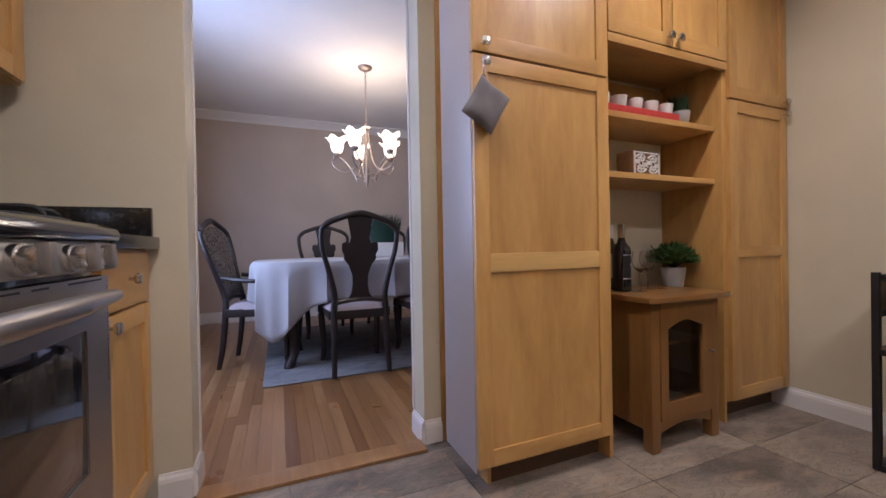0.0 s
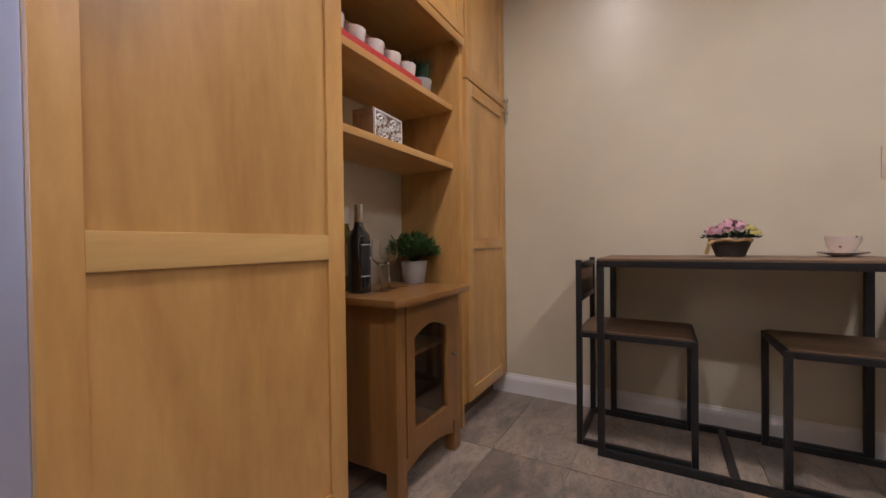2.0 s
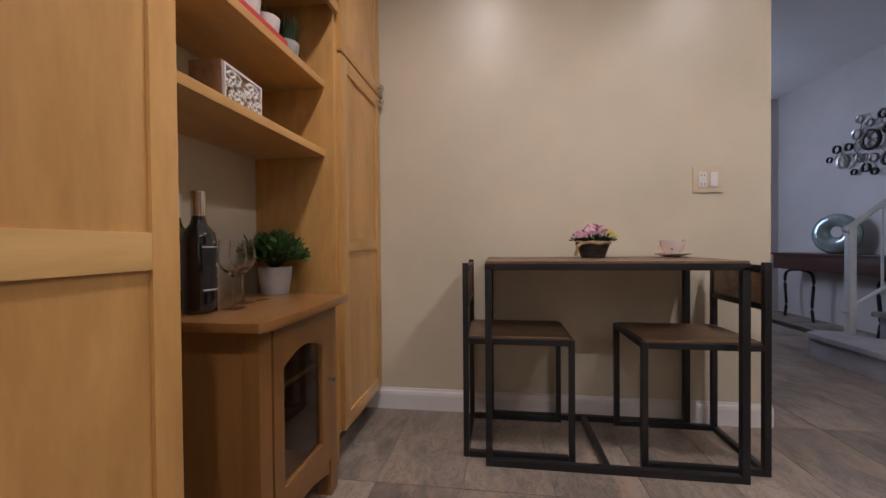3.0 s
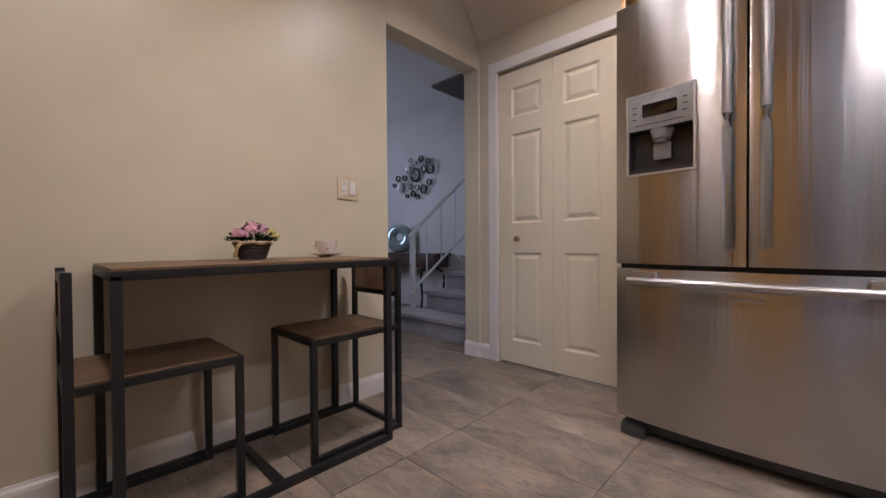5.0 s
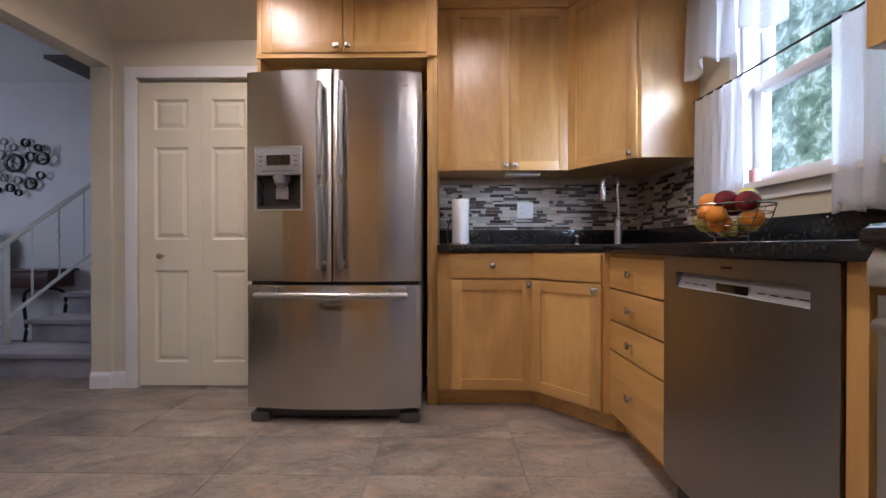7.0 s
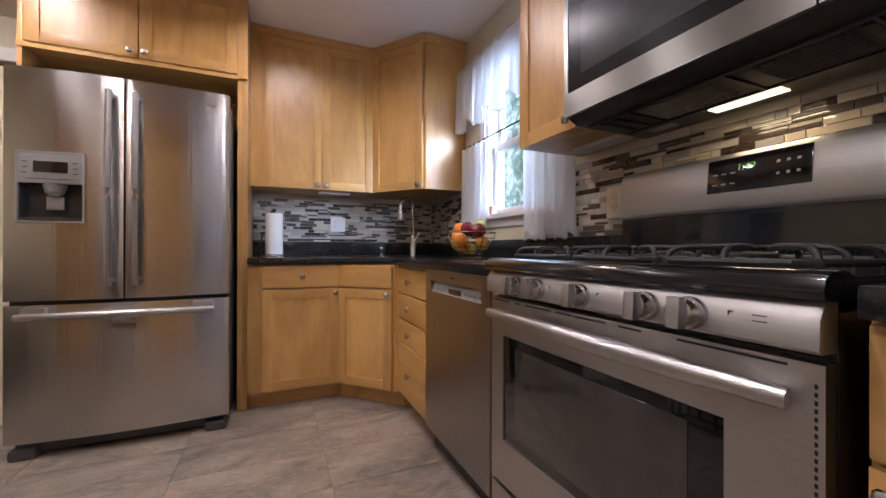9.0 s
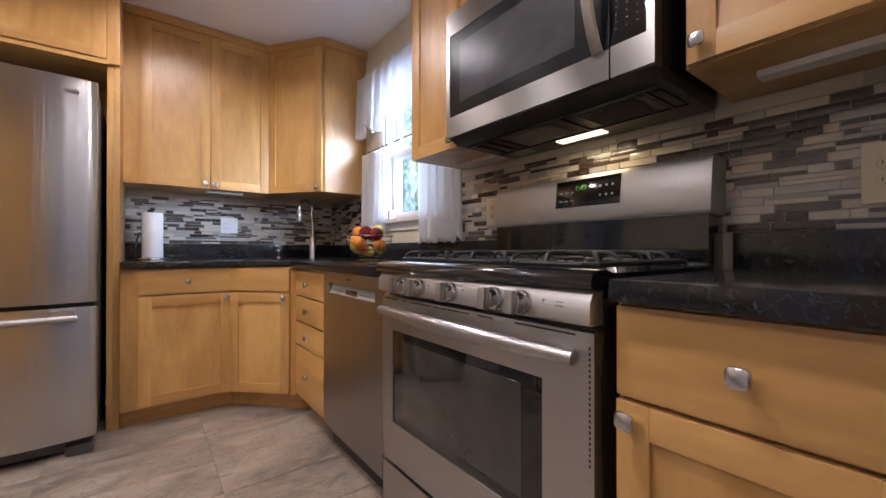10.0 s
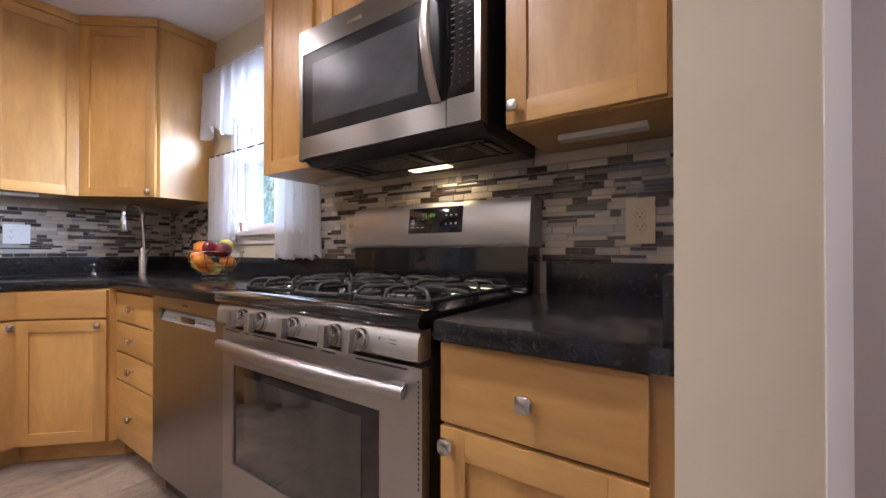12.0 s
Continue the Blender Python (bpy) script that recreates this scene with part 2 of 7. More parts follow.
def stone_tile():
    m, t, b = material("slate_look_porcelain", (0.42, 0.38, 0.34), 0.4)
    v = coords(t, (1, 1.7, 1), True)
    warp = noise_tex(t, v, 2.2, 6, 0.6, 1.2)
    fine = noise_tex(t, coords(t, (2, 4.5, 2), True), 3.4, 7, 0.66, 1.4)
    col = ramp(t, warp, [(0.28, (0.13, 0.112, 0.10)), (0.44, (0.25, 0.215, 0.185)), (0.56, (0.335, 0.28, 0.23)), (0.70, (0.41, 0.355, 0.30))])
    streak = ramp(t, fine, [(0.30, (0.78, 0.76, 0.75)), (0.455, (1.0, 1.0, 1.0)), (0.485, (0.48, 0.45, 0.44)), (0.505, (1.0, 1.0, 1.0)), (0.72, (1.2, 1.16, 1.12))])
    col = mix(t, 0.8, col, streak, "MULTIPLY")
    rust = ramp(t, noise_tex(t, coords(t, (1.5, 3, 1), True), 3.4, 5, 0.6, 1.5), [(0.52, (0, 0, 0)), (0.68, (0.65, 0.65, 0.65))])
    col = mix(t, rust, col, (0.44, 0.30, 0.21))
    info = t.nodes.new("ShaderNodeObjectInfo")
    col = mix(t, 1.0, col, ramp(t, info.outputs["Random"], [(0, (0.76, 0.74, 0.715)), (1, (0.90, 0.87, 0.83))]), "MULTIPLY")
    t.links.new(col, b.inputs["Base Color"])
    t.links.new(remap(t, fine, 0.30, 0.50), b.inputs["Roughness"])
    bump(t, b, mix(t, 0.5, warp, fine), 0.3, 0.003)
    return m


STONE = stone_tile()
GROUT = plain("grey_grout", (0.20, 0.18, 0.165), 0.9, 0.0, 0.1, 200, 0.2)
OAKS = [wood("oak_strip_" + n, d, l, "y", 0.28, 0.8, 1.5, 0.3, 0.14) for n, d, l in (
    ("honey", (0.20, 0.088, 0.031), (0.35, 0.180, 0.072)), ("brown", (0.145, 0.058, 0.020), (0.28, 0.135, 0.052)), ("pale", (0.24, 0.115, 0.045), (0.40, 0.22, 0.095)))]


def mosaic_tile(name, colour, rough, marble=False):
    m, t, b = material(name, colour, rough)
    v = coords(t, (1, 1, 1), True)
    info = t.nodes.new("ShaderNodeObjectInfo")
    geo = t.nodes.new("ShaderNodeNewGeometry")
    add = t.nodes.new("ShaderNodeMath")
    add.operation = "ADD"
    t.links.new(info.outputs["Random"], add.inputs[0])
    t.links.new(geo.outputs["Random Per Island"], add.inputs[1])
    fr = t.nodes.new("ShaderNodeMath")
    fr.operation = "FRACT"
    t.links.new(add.outputs[0], fr.inputs[0])
    shade = ramp(t, fr.outputs[0], [(0, (0.72, 0.72, 0.74)), (1, (1.15, 1.12, 1.08))])
    col = mix(t, 1.0, colour, shade, "MULTIPLY")
    if marble:
        n = noise_tex(t, v, 60, 6, 0.65, 2.0)
        col = mix(t, 1.0, col, ramp(t, n, [(0.35, (0.5, 0.45, 0.42)), (0.6, (1.2, 1.15, 1.1)), (0.66, (2.6, 2.4, 2.2)), (0.72, (1, 1, 1))]), "MULTIPLY")
    t.links.new(col, b.inputs["Base Color"])
    b.inputs["Coat Weight"].default_value = 0.4
    return m


MOSAIC = [mosaic_tile("cream_ceramic_strip", (0.58, 0.52, 0.435), 0.12), mosaic_tile("grey_glass_strip", (0.105, 0.092, 0.080), 0.10),
          mosaic_tile("brown_marble_strip", (0.060, 0.040, 0.032), 0.25, True), mosaic_tile("pale_grey_strip", (0.45, 0.43, 0.40), 0.14)]
MORTAR = plain("pale_mortar", (0.42, 0.39, 0.35), 0.85, 0.0, 0.06, 200, 0.15)

# ---- building helpers ----
def box(bm, x0, x1, y0, y1, z0, z1):
    m = Matrix.Translation(((x0 + x1) / 2, (y0 + y1) / 2, (z0 + z1) / 2)) @ Matrix.Diagonal((abs(x1 - x0), abs(y1 - y0), abs(z1 - z0), 1))
    return bmesh.ops.create_cube(bm, size=1, matrix=m)["verts"]


def tube(bm, a, b, r0, r1=None, n=14, caps=True):
    a, b = Vector(a), Vector(b)
    d = b - a
    m = Matrix.Translation((a + b) / 2) @ d.to_track_quat("Z", "Y").to_matrix().to_4x4()
    return bmesh.ops.create_cone(bm, cap_ends=caps, segments=n, radius1=r0, radius2=r0 if r1 is None else r1, depth=d.length, matrix=m)["verts"]


def sweep(bm, pts, r, n=10, closed=False, taper=None):
    """A round bar along a line of points."""
    pts = [Vector(p) for p in pts]
    rings = []
    count = len(pts)
    for i, p in enumerate(pts):
        a = pts[(i - 1) % count] if closed or i else pts[0]
        b = pts[(i + 1) % count] if closed or i < count - 1 else pts[-1]
        q = (b - a).normalized().to_track_quat("Z", "Y")
        rr = r * (taper(i / (count - 1)) if taper else 1)
        rings.append([bm.verts.new(p + q @ Vector((rr * math.cos(k * math.tau / n), rr * math.sin(k * math.tau / n), 0))) for k in range(n)])
    last = count if closed else count - 1
    for i in range(last):
        u, v = rings[i], rings[(i + 1) % count]
        off = 0
        if closed and i == count - 1:
            off = min(range(n), key=lambda o: (u[0].co - v[o].co).length)
        for k in range(n):
            bm.faces.new((u[k], u[(k + 1) % n], v[(k + 1 + off) % n], v[(k + off) % n]))
    if not closed:
        bm.faces.new(rings[0][::-1])
        bm.faces.new(rings[-1])


def lathe(bm, profile, n=28, m=Matrix(), cap=True):
    """Turns a profile of (radius, z) round z."""
    rings = []
    for r, z in profile:
        rings.append([bm.verts.new(m @ Vector((r * math.cos(k * math.tau / n), r * math.sin(k * math.tau / n), z))) for k in range(n)])
    for u, v in zip(rings, rings[1:]):
        for k in range(n):
            bm.faces.new((u[k], u[(k + 1) % n], v[(k + 1) % n], v[k]))
    if cap:
        bm.faces.new(rings[0][::-1])
        bm.faces.new(rings[-1])


def prism(bm, outline, depth, m=Matrix()):
    """A flat outline in x and z with depth along y."""
    front = [bm.verts.new(m @ Vector((x, 0, z))) for x, z in outline]
    back = [bm.verts.new(m @ Vector((x, depth, z))) for x, z in outline]
    count = len(outline)
    bm.faces.new(front)
    bm.faces.new(back[::-1])
    for i in range(count):
        j = (i + 1) % count
        bm.faces.new((front[j], front[i], back[i], back[j]))


def slab(bm, outline, z0, z1):
    """A flat outline in x and y with height."""
    low = [bm.verts.new((x, y, z0)) for x, y in outline]
    top = [bm.verts.new((x, y, z1)) for x, y in outline]
    count = len(outline)
    bm.faces.new(low[::-1])
    bm.faces.new(top)
    for i in range(count):
        j = (i + 1) % count
        bm.faces.new((low[i], low[j], top[j], top[i]))


def finish(name, bm, mat, bevel=0.0, smooth=False, segments=2):
    bmesh.ops.recalc_face_normals(bm, faces=bm.faces)
    if bevel:
        sharp = [e for e in bm.edges if len(e.link_faces) == 2 and e.calc_face_angle(0) > 0.6]
        bmesh.ops.bevel(bm, geom=sharp, offset=bevel, segments=segments, profile=0.7, affect="EDGES", clamp_overlap=True)
    me = bpy.data.meshes.new(name)
    bm.to_mesh(me)
    bm.free()
    me.materials.append(mat)
    if smooth or bevel:
        me.shade_smooth()
        me.set_sharp_from_angle(angle=radians(40))
    return me


def part(name, bm, mat, parent, label="", bevel=0.0, smooth=False, m=None):
    ob = new(name, finish(name, bm, mat, bevel, smooth))
    ob.parent = parent
    if m:
        ob.matrix_basis = m
    if label:
        ob["label"] = label
    return ob


def boxpart(name, dims, mat, parent, label="", bevel=0.002):
    bm = bmesh.new()
    box(bm, *dims)
    return part(name, bm, mat, parent, label, bevel)


def thing(name, m, label, category, group="", kind=""):
    ob = new(name)
    ob.empty_display_size = 0.1
    ob.matrix_basis = m
    return tagged(ob, label, category, group, kind)


def solid(name, bm, mat, label, category, group="", kind="", bevel=0.0, smooth=False, m=None):
    ob = new(name, finish(name, bm, mat, bevel, smooth))
    if m:
        ob.matrix_basis = m
    return tagged(ob, label, category, group, kind)


def structure(name, boxes, mat, label="", bevel=0.0, category="wall"):
    bm = bmesh.new()
    for b in boxes:
        box(bm, *b)
    return solid(name, bm, mat, label, category, kind="structure", bevel=bevel)


# ---- the large structure ----
WX, EX, SY, NY = -0.92, 2.645, -1.69, 1.768   # inner faces of the kitchen
DY, DL, DR, DB = 1.91, -0.82, 3.0, 5.5        # the dining room
DCEIL = 2.55
T = 0.13
CLOSET = -1.325

W0, W1, WZ0, WZ1 = -0.70, 0.02, 1.20, 2.16   # kitchen window opening
wall_west = structure("wall_west", [(WX - T, WX, SY - T, W0, 0, 2.6), (WX - T, WX, W1, NY, 0, 2.6), (WX - T, WX, W0, W1, 0, WZ0), (WX - T, WX, W0, W1, WZ1, 2.6)],
                      WALL, "beige painted kitchen wall with a window")
wall_south = structure("wall_south", [(WX, 1.60, SY - T, SY, 0, 2.6)], WALL, "beige painted kitchen wall behind the counter")
OY0, OY1, OZ = -1.308, -0.480, 2.072          # opening to the hall
wall_east = structure("wall_east", [(EX, EX + T, OY1, NY, 0, 2.6), (EX, EX + T, CLOSET - 0.5, OY0, 0, 2.6), (EX, EX + T, OY0, OY1, OZ, 2.6)],
                      WALL, "beige painted wall with an opening to the hall")
BX0, BX1, BZ = 1.665, 2.482, 2.0
wall_closet = structure("wall_closet", [(BX1, EX, CLOSET - 0.1, CLOSET, 0, 2.6), (1.58, BX0, CLOSET - 0.1, CLOSET, 0, 2.6), (BX0, BX1, CLOSET - 0.1, CLOSET, BZ, 2.6),
                                        (1.58, 1.62, SY, CLOSET - 0.1, 0, 2.6)], WALL, "beige painted wall round the closet door")
NX0, NX1, NZ = -0.158, 0.73, 2.45            # opening to the dining room
wall_north = structure("wall_north", [(WX - T, NX0, NY, DY, 0, 2.7), (NX1, EX + T, NY, DY, 0, 2.7), (NX0, NX1, NY, DY, NZ + 0.12, 2.7)], WALL,
                       "beige painted wall with a wide opening to the dining room")
floor = structure("floor", [(WX - 0.2, 6.3, -3.2, 1.80, -0.06, -0.004)], GROUT, "grey slate-look porcelain tiles with thin grout joints", category="floor")
ceiling = structure("ceiling", [(WX - 0.2, EX + T, SY - T, DY - 0.005, CEIL, CEIL + 0.08)], CEILW, "white painted kitchen ceiling", category="ceiling")
bm = bmesh.new()
for x in (1.58, EX - 0.002):
    for y, z in ((CLOSET + 0.002, 2.245), (-1.12, CEIL + 0.001), (CLOSET + 0.002, CEIL + 0.001)):
        bm.verts.new((x, y, z))
bm.verts.ensure_lookup_table()
v = list(bm.verts)
for f in ((0, 1, 2), (3, 5, 4), (0, 3, 4, 1), (1, 4, 5, 2), (2, 5, 3, 0)):
    bm.faces.new([v[i] for i in f])
solid("sloped_soffit", bm, WALL, "beige sloped soffit under the stairs", "soffit", kind="structure")

# dining room
structure("dining_wall_north", [(DL - T, DR + T, DB, DB + T, 0, 2.7)], DWALL, "taupe painted dining room wall")
dw0, dw1 = 2.5, 4.0
structure("dining_wall_west", [(DL - T, DL, DY, dw0, 0, 2.7), (DL - T, DL, dw1, DB, 0, 2.7), (DL - T, DL, dw0, dw1, 0, 0.6), (DL - T, DL, dw0, dw1, 2.25, 2.7)], DWALL,
          "taupe painted dining room wall with a window")
structure("dining_wall_east", [(DR, DR + T, DY, DB, 0, 2.7)], DWALL, "taupe painted dining room wall")
structure("dining_wall_south", [(DL, NX0 - 0.001, DY, DY + 0.006, 0, 2.7), (NX1 + 0.001, DR, DY, DY + 0.006, 0, 2.7)], DWALL, "taupe paint on the dining side of the wall")
structure("dining_ceiling", [(DL - T, DR + T, DY, DB + T, DCEIL, DCEIL + 0.08)], CEILW, "white dining room ceiling", category="ceiling")
oak_floor = structure("oak_floor", [(DL - T, DR + T, 1.80, DB + T, -0.06, -0.006)], EBONY, "honey-coloured oak strip floor", category="floor")


def moulding(name, profile, a, b, mat, label, category):
    """A moulding from a to b; the profile is in (out, z) and goes out to the left of the way from a to b."""
    a, b = Vector((*a, 0)), Vector((*b, 0))
    d = (b - a).normalized()
    out = Vector((-d.y, d.x, 0))
    bm = bmesh.new()
    ends = [[bm.verts.new(p + out * o + Vector((0, 0, z))) for o, z in profile] for p in (a, b)]
    count = len(profile)
    for i in range(count):
        j = (i + 1) % count
        bm.faces.new((ends[0][i], ends[0][j], ends[1][j], ends[1][i]))
    bm.faces.new(ends[0][::-1])
    bm.faces.new(ends[1])
    return solid(name, bm, mat, label, category, kind="structure")


BASE = [(0, 0), (0.014, 0), (0.014, 0.075), (0.011, 0.088), (0.006, 0.096), (0.004, 0.105), (0, 0.105)]
BASE_D = [(0, 0), (0.016, 0), (0.016, 0.10), (0.012, 0.118), (0.006, 0.13), (0, 0.135)]
CROWN = [(0, 0), (0.012, 0), (0.02, 0.02), (0.05, 0.05), (0.07, 0.075), (0.085, 0.08), (0.085, 0.095), (0, 0.095)]
for a, b in (((EX, OY1), (EX, NY)), ((EX, CLOSET), (EX, OY0)), ((BX1 + 0.075, CLOSET), (EX - 0.015, CLOSET)), ((EX + 0.0, OY0), (EX + T, OY0)), ((EX + T, OY1), (EX, OY1)),
             ((NX1 + 0.0, NY), (0.812, NY))):
    p, q = (b, a) if a[1] == NY else (a, b)
    if a == (BX1 + 0.075, CLOSET):
        p, q = a, b
    moulding("baseboard", BASE, p, q, TRIM, "white painted baseboard", "baseboard")
moulding("baseboard", BASE, (NX1, NY), (NX1, DY), TRIM, "white painted baseboard", "baseboard")
moulding("baseboard", BASE, (NX0, DY), (NX0, NY), TRIM, "white painted baseboard", "baseboard")
moulding("baseboard", BASE, (NX0, NY), (-0.26, NY), TRIM, "white painted baseboard", "baseboard")
moulding("baseboard", BASE_D, (DR, DB), (DL, DB), TRIM, "white painted baseboard", "baseboard")
moulding("baseboard", BASE_D, (DL, DB), (DL, DY), TRIM, "white painted baseboard", "baseboard")
moulding("crown_moulding", [(o, z + DCEIL - 0.095) for o, z in CROWN], (DR, DB), (DL, DB), TRIM, "white crown moulding", "moulding")
moulding("crown_moulding", [(o, z + DCEIL - 0.095) for o, z in CROWN], (DL, DB), (DL, DY), TRIM, "white crown moulding", "moulding")
# thin white corner trim of the dining opening
for x0, x1 in ((NX0 - 0.004, NX0 + 0.006), (NX1 - 0.006, NX1 + 0.004)):
    structure("trim", [(x0, x1, DY - 0.010, DY + 0.010, 0.108, NZ + 0.12)], TRIM, "white painted corner bead", 0.003, "trim")
structure("threshold", [(NX0 + 0.012, NX1 - 0.012, 1.70, 1.80, -0.004, 0.012)], OAKS[2], "oak threshold strip", 0.003, "threshold")

# hall
structure("hall_wall_south", [(EX + T, 6.3, -2.73, -2.60, 0, 2.7)], HWALL, "pale grey hall wall")
structure("hall_wall_east", [(5.90, 6.03, -2.6, -1.1, 0, 2.7), (5.90, 6.03, -0.2, 1.8, 0, 2.7), (5.90, 6.03, -1.1, -0.2, 0, 0.9), (5.90, 6.03, -1.1, -0.2, 2.1, 2.7)], HWALL, "pale grey hall wall with a window")
structure("hall_wall_north", [(EX + T, 6.03, 1.2, 1.33, 0, 2.7)], HWALL, "pale grey hall wall")
structure("hall_ceiling", [(EX + T, 6.03, -2.73, 1.33, CEIL + 0.02, CEIL + 0.1)], CEILW, "white hall ceiling", category="ceiling")

# floor tiles
bm = bmesh.new()
TW, TD = 0.620, 0.3045
box(bm, 0, TW, 0, TD, -0.005, 0.0)
tile_mesh = finish("tile", bm, STONE, 0.0018)
for i in range(-2, 10):
    for j in range(-8, 8):
        x, y = 0.165 + i * 0.623, -0.684 + j * 0.3065
        if x + TW < -0.95 or x > 6.0 or y > 1.69 or y + TD < -2.65 or (x > EX + 0.2 and y > 1.2):
            continue
        if y + TD > 1.70:
            bm = bmesh.new()
            box(bm, 0, TW, 0, 1.698 - y, -0.005, 0.0)
            ob = new("tile", finish("tile", bm, STONE, 0.0018))
        else:
            ob = new("tile", tile_mesh)
        ob.parent = floor
        ob.location = (x, y, random.uniform(-0.0006, 0.0004))

# oak strips
rng = random.Random(4)
count = 0
for i in range(68):
    x = DL + i * 0.0572
    if x > DR:
        break
    y = 1.80 - rng.random() * 0.8
    while y < DB:
        ln = rng.uniform(0.7, 1.5)
        y0, y1 = max(y, 1.802), min(y + ln, DB)
        y += ln
        if y1 - y0 < 0.05:
            continue
        bm = bmesh.new()
        box(bm, 0.0005, 0.0567, 0, y1 - y0 - 0.001, -0.007, 0)
        me = finish("plank", bm, rng.choice(OAKS))
        ob = new("plank", me)
        ob.parent = oak_floor
        ob.location = (x, y0, rng.uniform(-0.0004, 0.0004))

# ---- kitchen cabinets ----
def knob(parent, x, z, y=0.0):
    bm = bmesh.new()
    tube(bm, (0, 0, 0), (0, -0.016, 0), 0.006, 0.005)
    rings = []
    for r, d in ((0.007, -0.012), (0.0135, -0.017), (0.0165, -0.022), (0.0155, -0.027), (0.012, -0.0295)):
        row = []
        for i in range(20):
            c, s = math.cos(i * math.tau / 20), math.sin(i * math.tau / 20)
            k = r * (abs(c) ** 4 + abs(s) ** 4) ** -0.25
            row.append(bm.verts.new((k * c, d, k * s)))
        rings.append(row)
    for u, w in zip(rings, rings[1:]):
        for i in range(20):
            bm.faces.new((u[i], u[(i + 1) % 20], w[(i + 1) % 20], w[i]))
    bm.faces.new(rings[-1])
    part("knob", bm, CHROME, parent, "satin nickel rounded square knob", smooth=True, m=pose(x, y, z, 0, 0, 0))


def shaker(parent, x0, x1, z0, z1, y=0.0, frame_w=0.058, rails=(), knob_at=None, name="door"):
    """A frame-and-panel door whose back lies at y; it faces -y."""
    th = 0.020
    dr = new(name)
    dr.parent = parent
    dr.matrix_basis = pose(x0, y, z0)
    dr.empty_display_size = 0.05
    w, h, f = x1 - x0, z1 - z0, frame_w
    dr["label"] = "maple frame-and-panel door"
    for a, b in ((0, f), (w - f, w)):
        boxpart("stile", (a, b, -th, 0, 0, h), MAPLE_V, dr, bevel=0.0015)
    spans = [(0, f), (h - f, h), *rails]
    for n, (a, b) in enumerate(spans):
        boxpart("rail", (f, w - f, -th, 0, a, b), MAPLE_P if n == 2 and w > 0.55 else MAPLE_H, dr, bevel=0.0015)
    bm = bmesh.new()
    box(bm, f - 0.004, w - f + 0.004, -th + 0.008, -0.004, f - 0.004, h - f + 0.004)
    part("panel", bm, MAPLE_V, dr)
    if knob_at:
        knob(dr, knob_at[0] - x0, knob_at[1] - z0, -th)
    return dr


def drawer_front(parent, x0, x1, z0, z1, y=0.0, knobs=None):
    dr = boxpart("drawer", (x0, x1, y - 0.020, y, z0, z1), MAPLE_H, parent, "flat maple drawer front", 0.004)
    for k in (knobs if knobs is not None else [((x0 + x1) / 2, (z0 + z1) / 2)]):
        knob(dr, k[0], k[1], y - 0.020)
    return dr


def carcass(parent, w, d, z0, z1, x0=0.0, mat=None):
    boxpart("body", (x0, x0 + w, 0.0, d, z0, z1), mat or MAPLE_V, parent, bevel=0.001)


FY = 1.335      # carcass front of the tall cabinets; doors stand 20 mm proud
D = NY - FY - 0.002
# left pantry
pan = thing("pantry_cabinet", pose(0.765, FY, 0), "tall maple pantry cabinet with two framed doors", "cabinet")
carcass(pan, 0.543, D, 0.10, CEIL - 0.03, 0.075)
boxpart("filler_strip", (0.020, 0.075, 0.0, 0.02, 0.10, CEIL - 0.03), MAPLE_V, pan)
boxpart("side_panel", (0.0, 0.0195, 0.0, 0.265, 0.085, CEIL - 0.03), paint("pale_laminate", (0.40, 0.35, 0.33), 0.34, 0.04), pan, "pale laminate side of the cabinet")
boxpart("scribe_strip", (0.045, 0.075, D - 0.012, D, 0.0, CEIL - 0.03), MAPLE_V, pan)
boxpart("side_skirt", (0.075, 0.0895, 0.055, D - 0.013, 0, 0.0995), MAPLE_V, pan)
boxpart("plinth", (0.090, 0.616, 0.06, D - 0.013, 0, 0.10), KICK, pan, "recessed toe kick, coloured dark for the shade under the doors")
shaker(pan, 0.002, 0.616, 0.108, 1.552, rails=((0.685, 0.75),), knob_at=(0.042, 1.522))
shaker(pan, 0.002, 0.616, 1.562, CEIL - 0.04, knob_at=(0.042, 1.588))
# right pantry
pan = thing("pantry_cabinet", pose(2.148, FY, 0), "narrow tall maple pantry cabinet beside the wall", "cabinet")
carcass(pan, 0.494, D, 0.10, CEIL - 0.03)
boxpart("plinth", (0.002, 0.49, 0.06, D, 0, 0.10), KICK, pan, "recessed toe kick, coloured dark for the shade under the doors")
shaker(pan, 0.014, 0.492, 0.108, 1.575, rails=((0.70, 0.752),), knob_at=(0.462, 1.548))
shaker(pan, 0.014, 0.492, 1.585, CEIL - 0.04, knob_at=(0.462, 1.612))
# open niche between them
nic = thing("niche_cabinet", pose(1.385, FY, 0), "maple wall niche with two shelves under closed doors", "cabinet")
boxpart("side_panel", (0.0, 0.018, 0.0, 0.325, 0, CEIL - 0.03), MAPLE_V, nic)
boxpart("side_panel", (0.744, 0.761, 0.0, 0.325, 0, CEIL - 0.03), MAPLE_V, nic)
boxpart("back_panel", (0.0, 0.761, 0.325, 0.335, 0, 1.75), WALL, nic, "beige painted back")
boxpart("body", (0.018, 0.744, 0.0, 0.325, 1.745, CEIL - 0.03), MAPLE_H, nic)
boxpart("valance_rail", (0.0, 0.761, -0.018, 0.0, 1.712, 1.748), MAPLE_H, nic)
boxpart("shelf", (0.018, 0.744, 0.035, 0.324, 1.430, 1.456), MAPLE_H, nic, bevel=0.002)
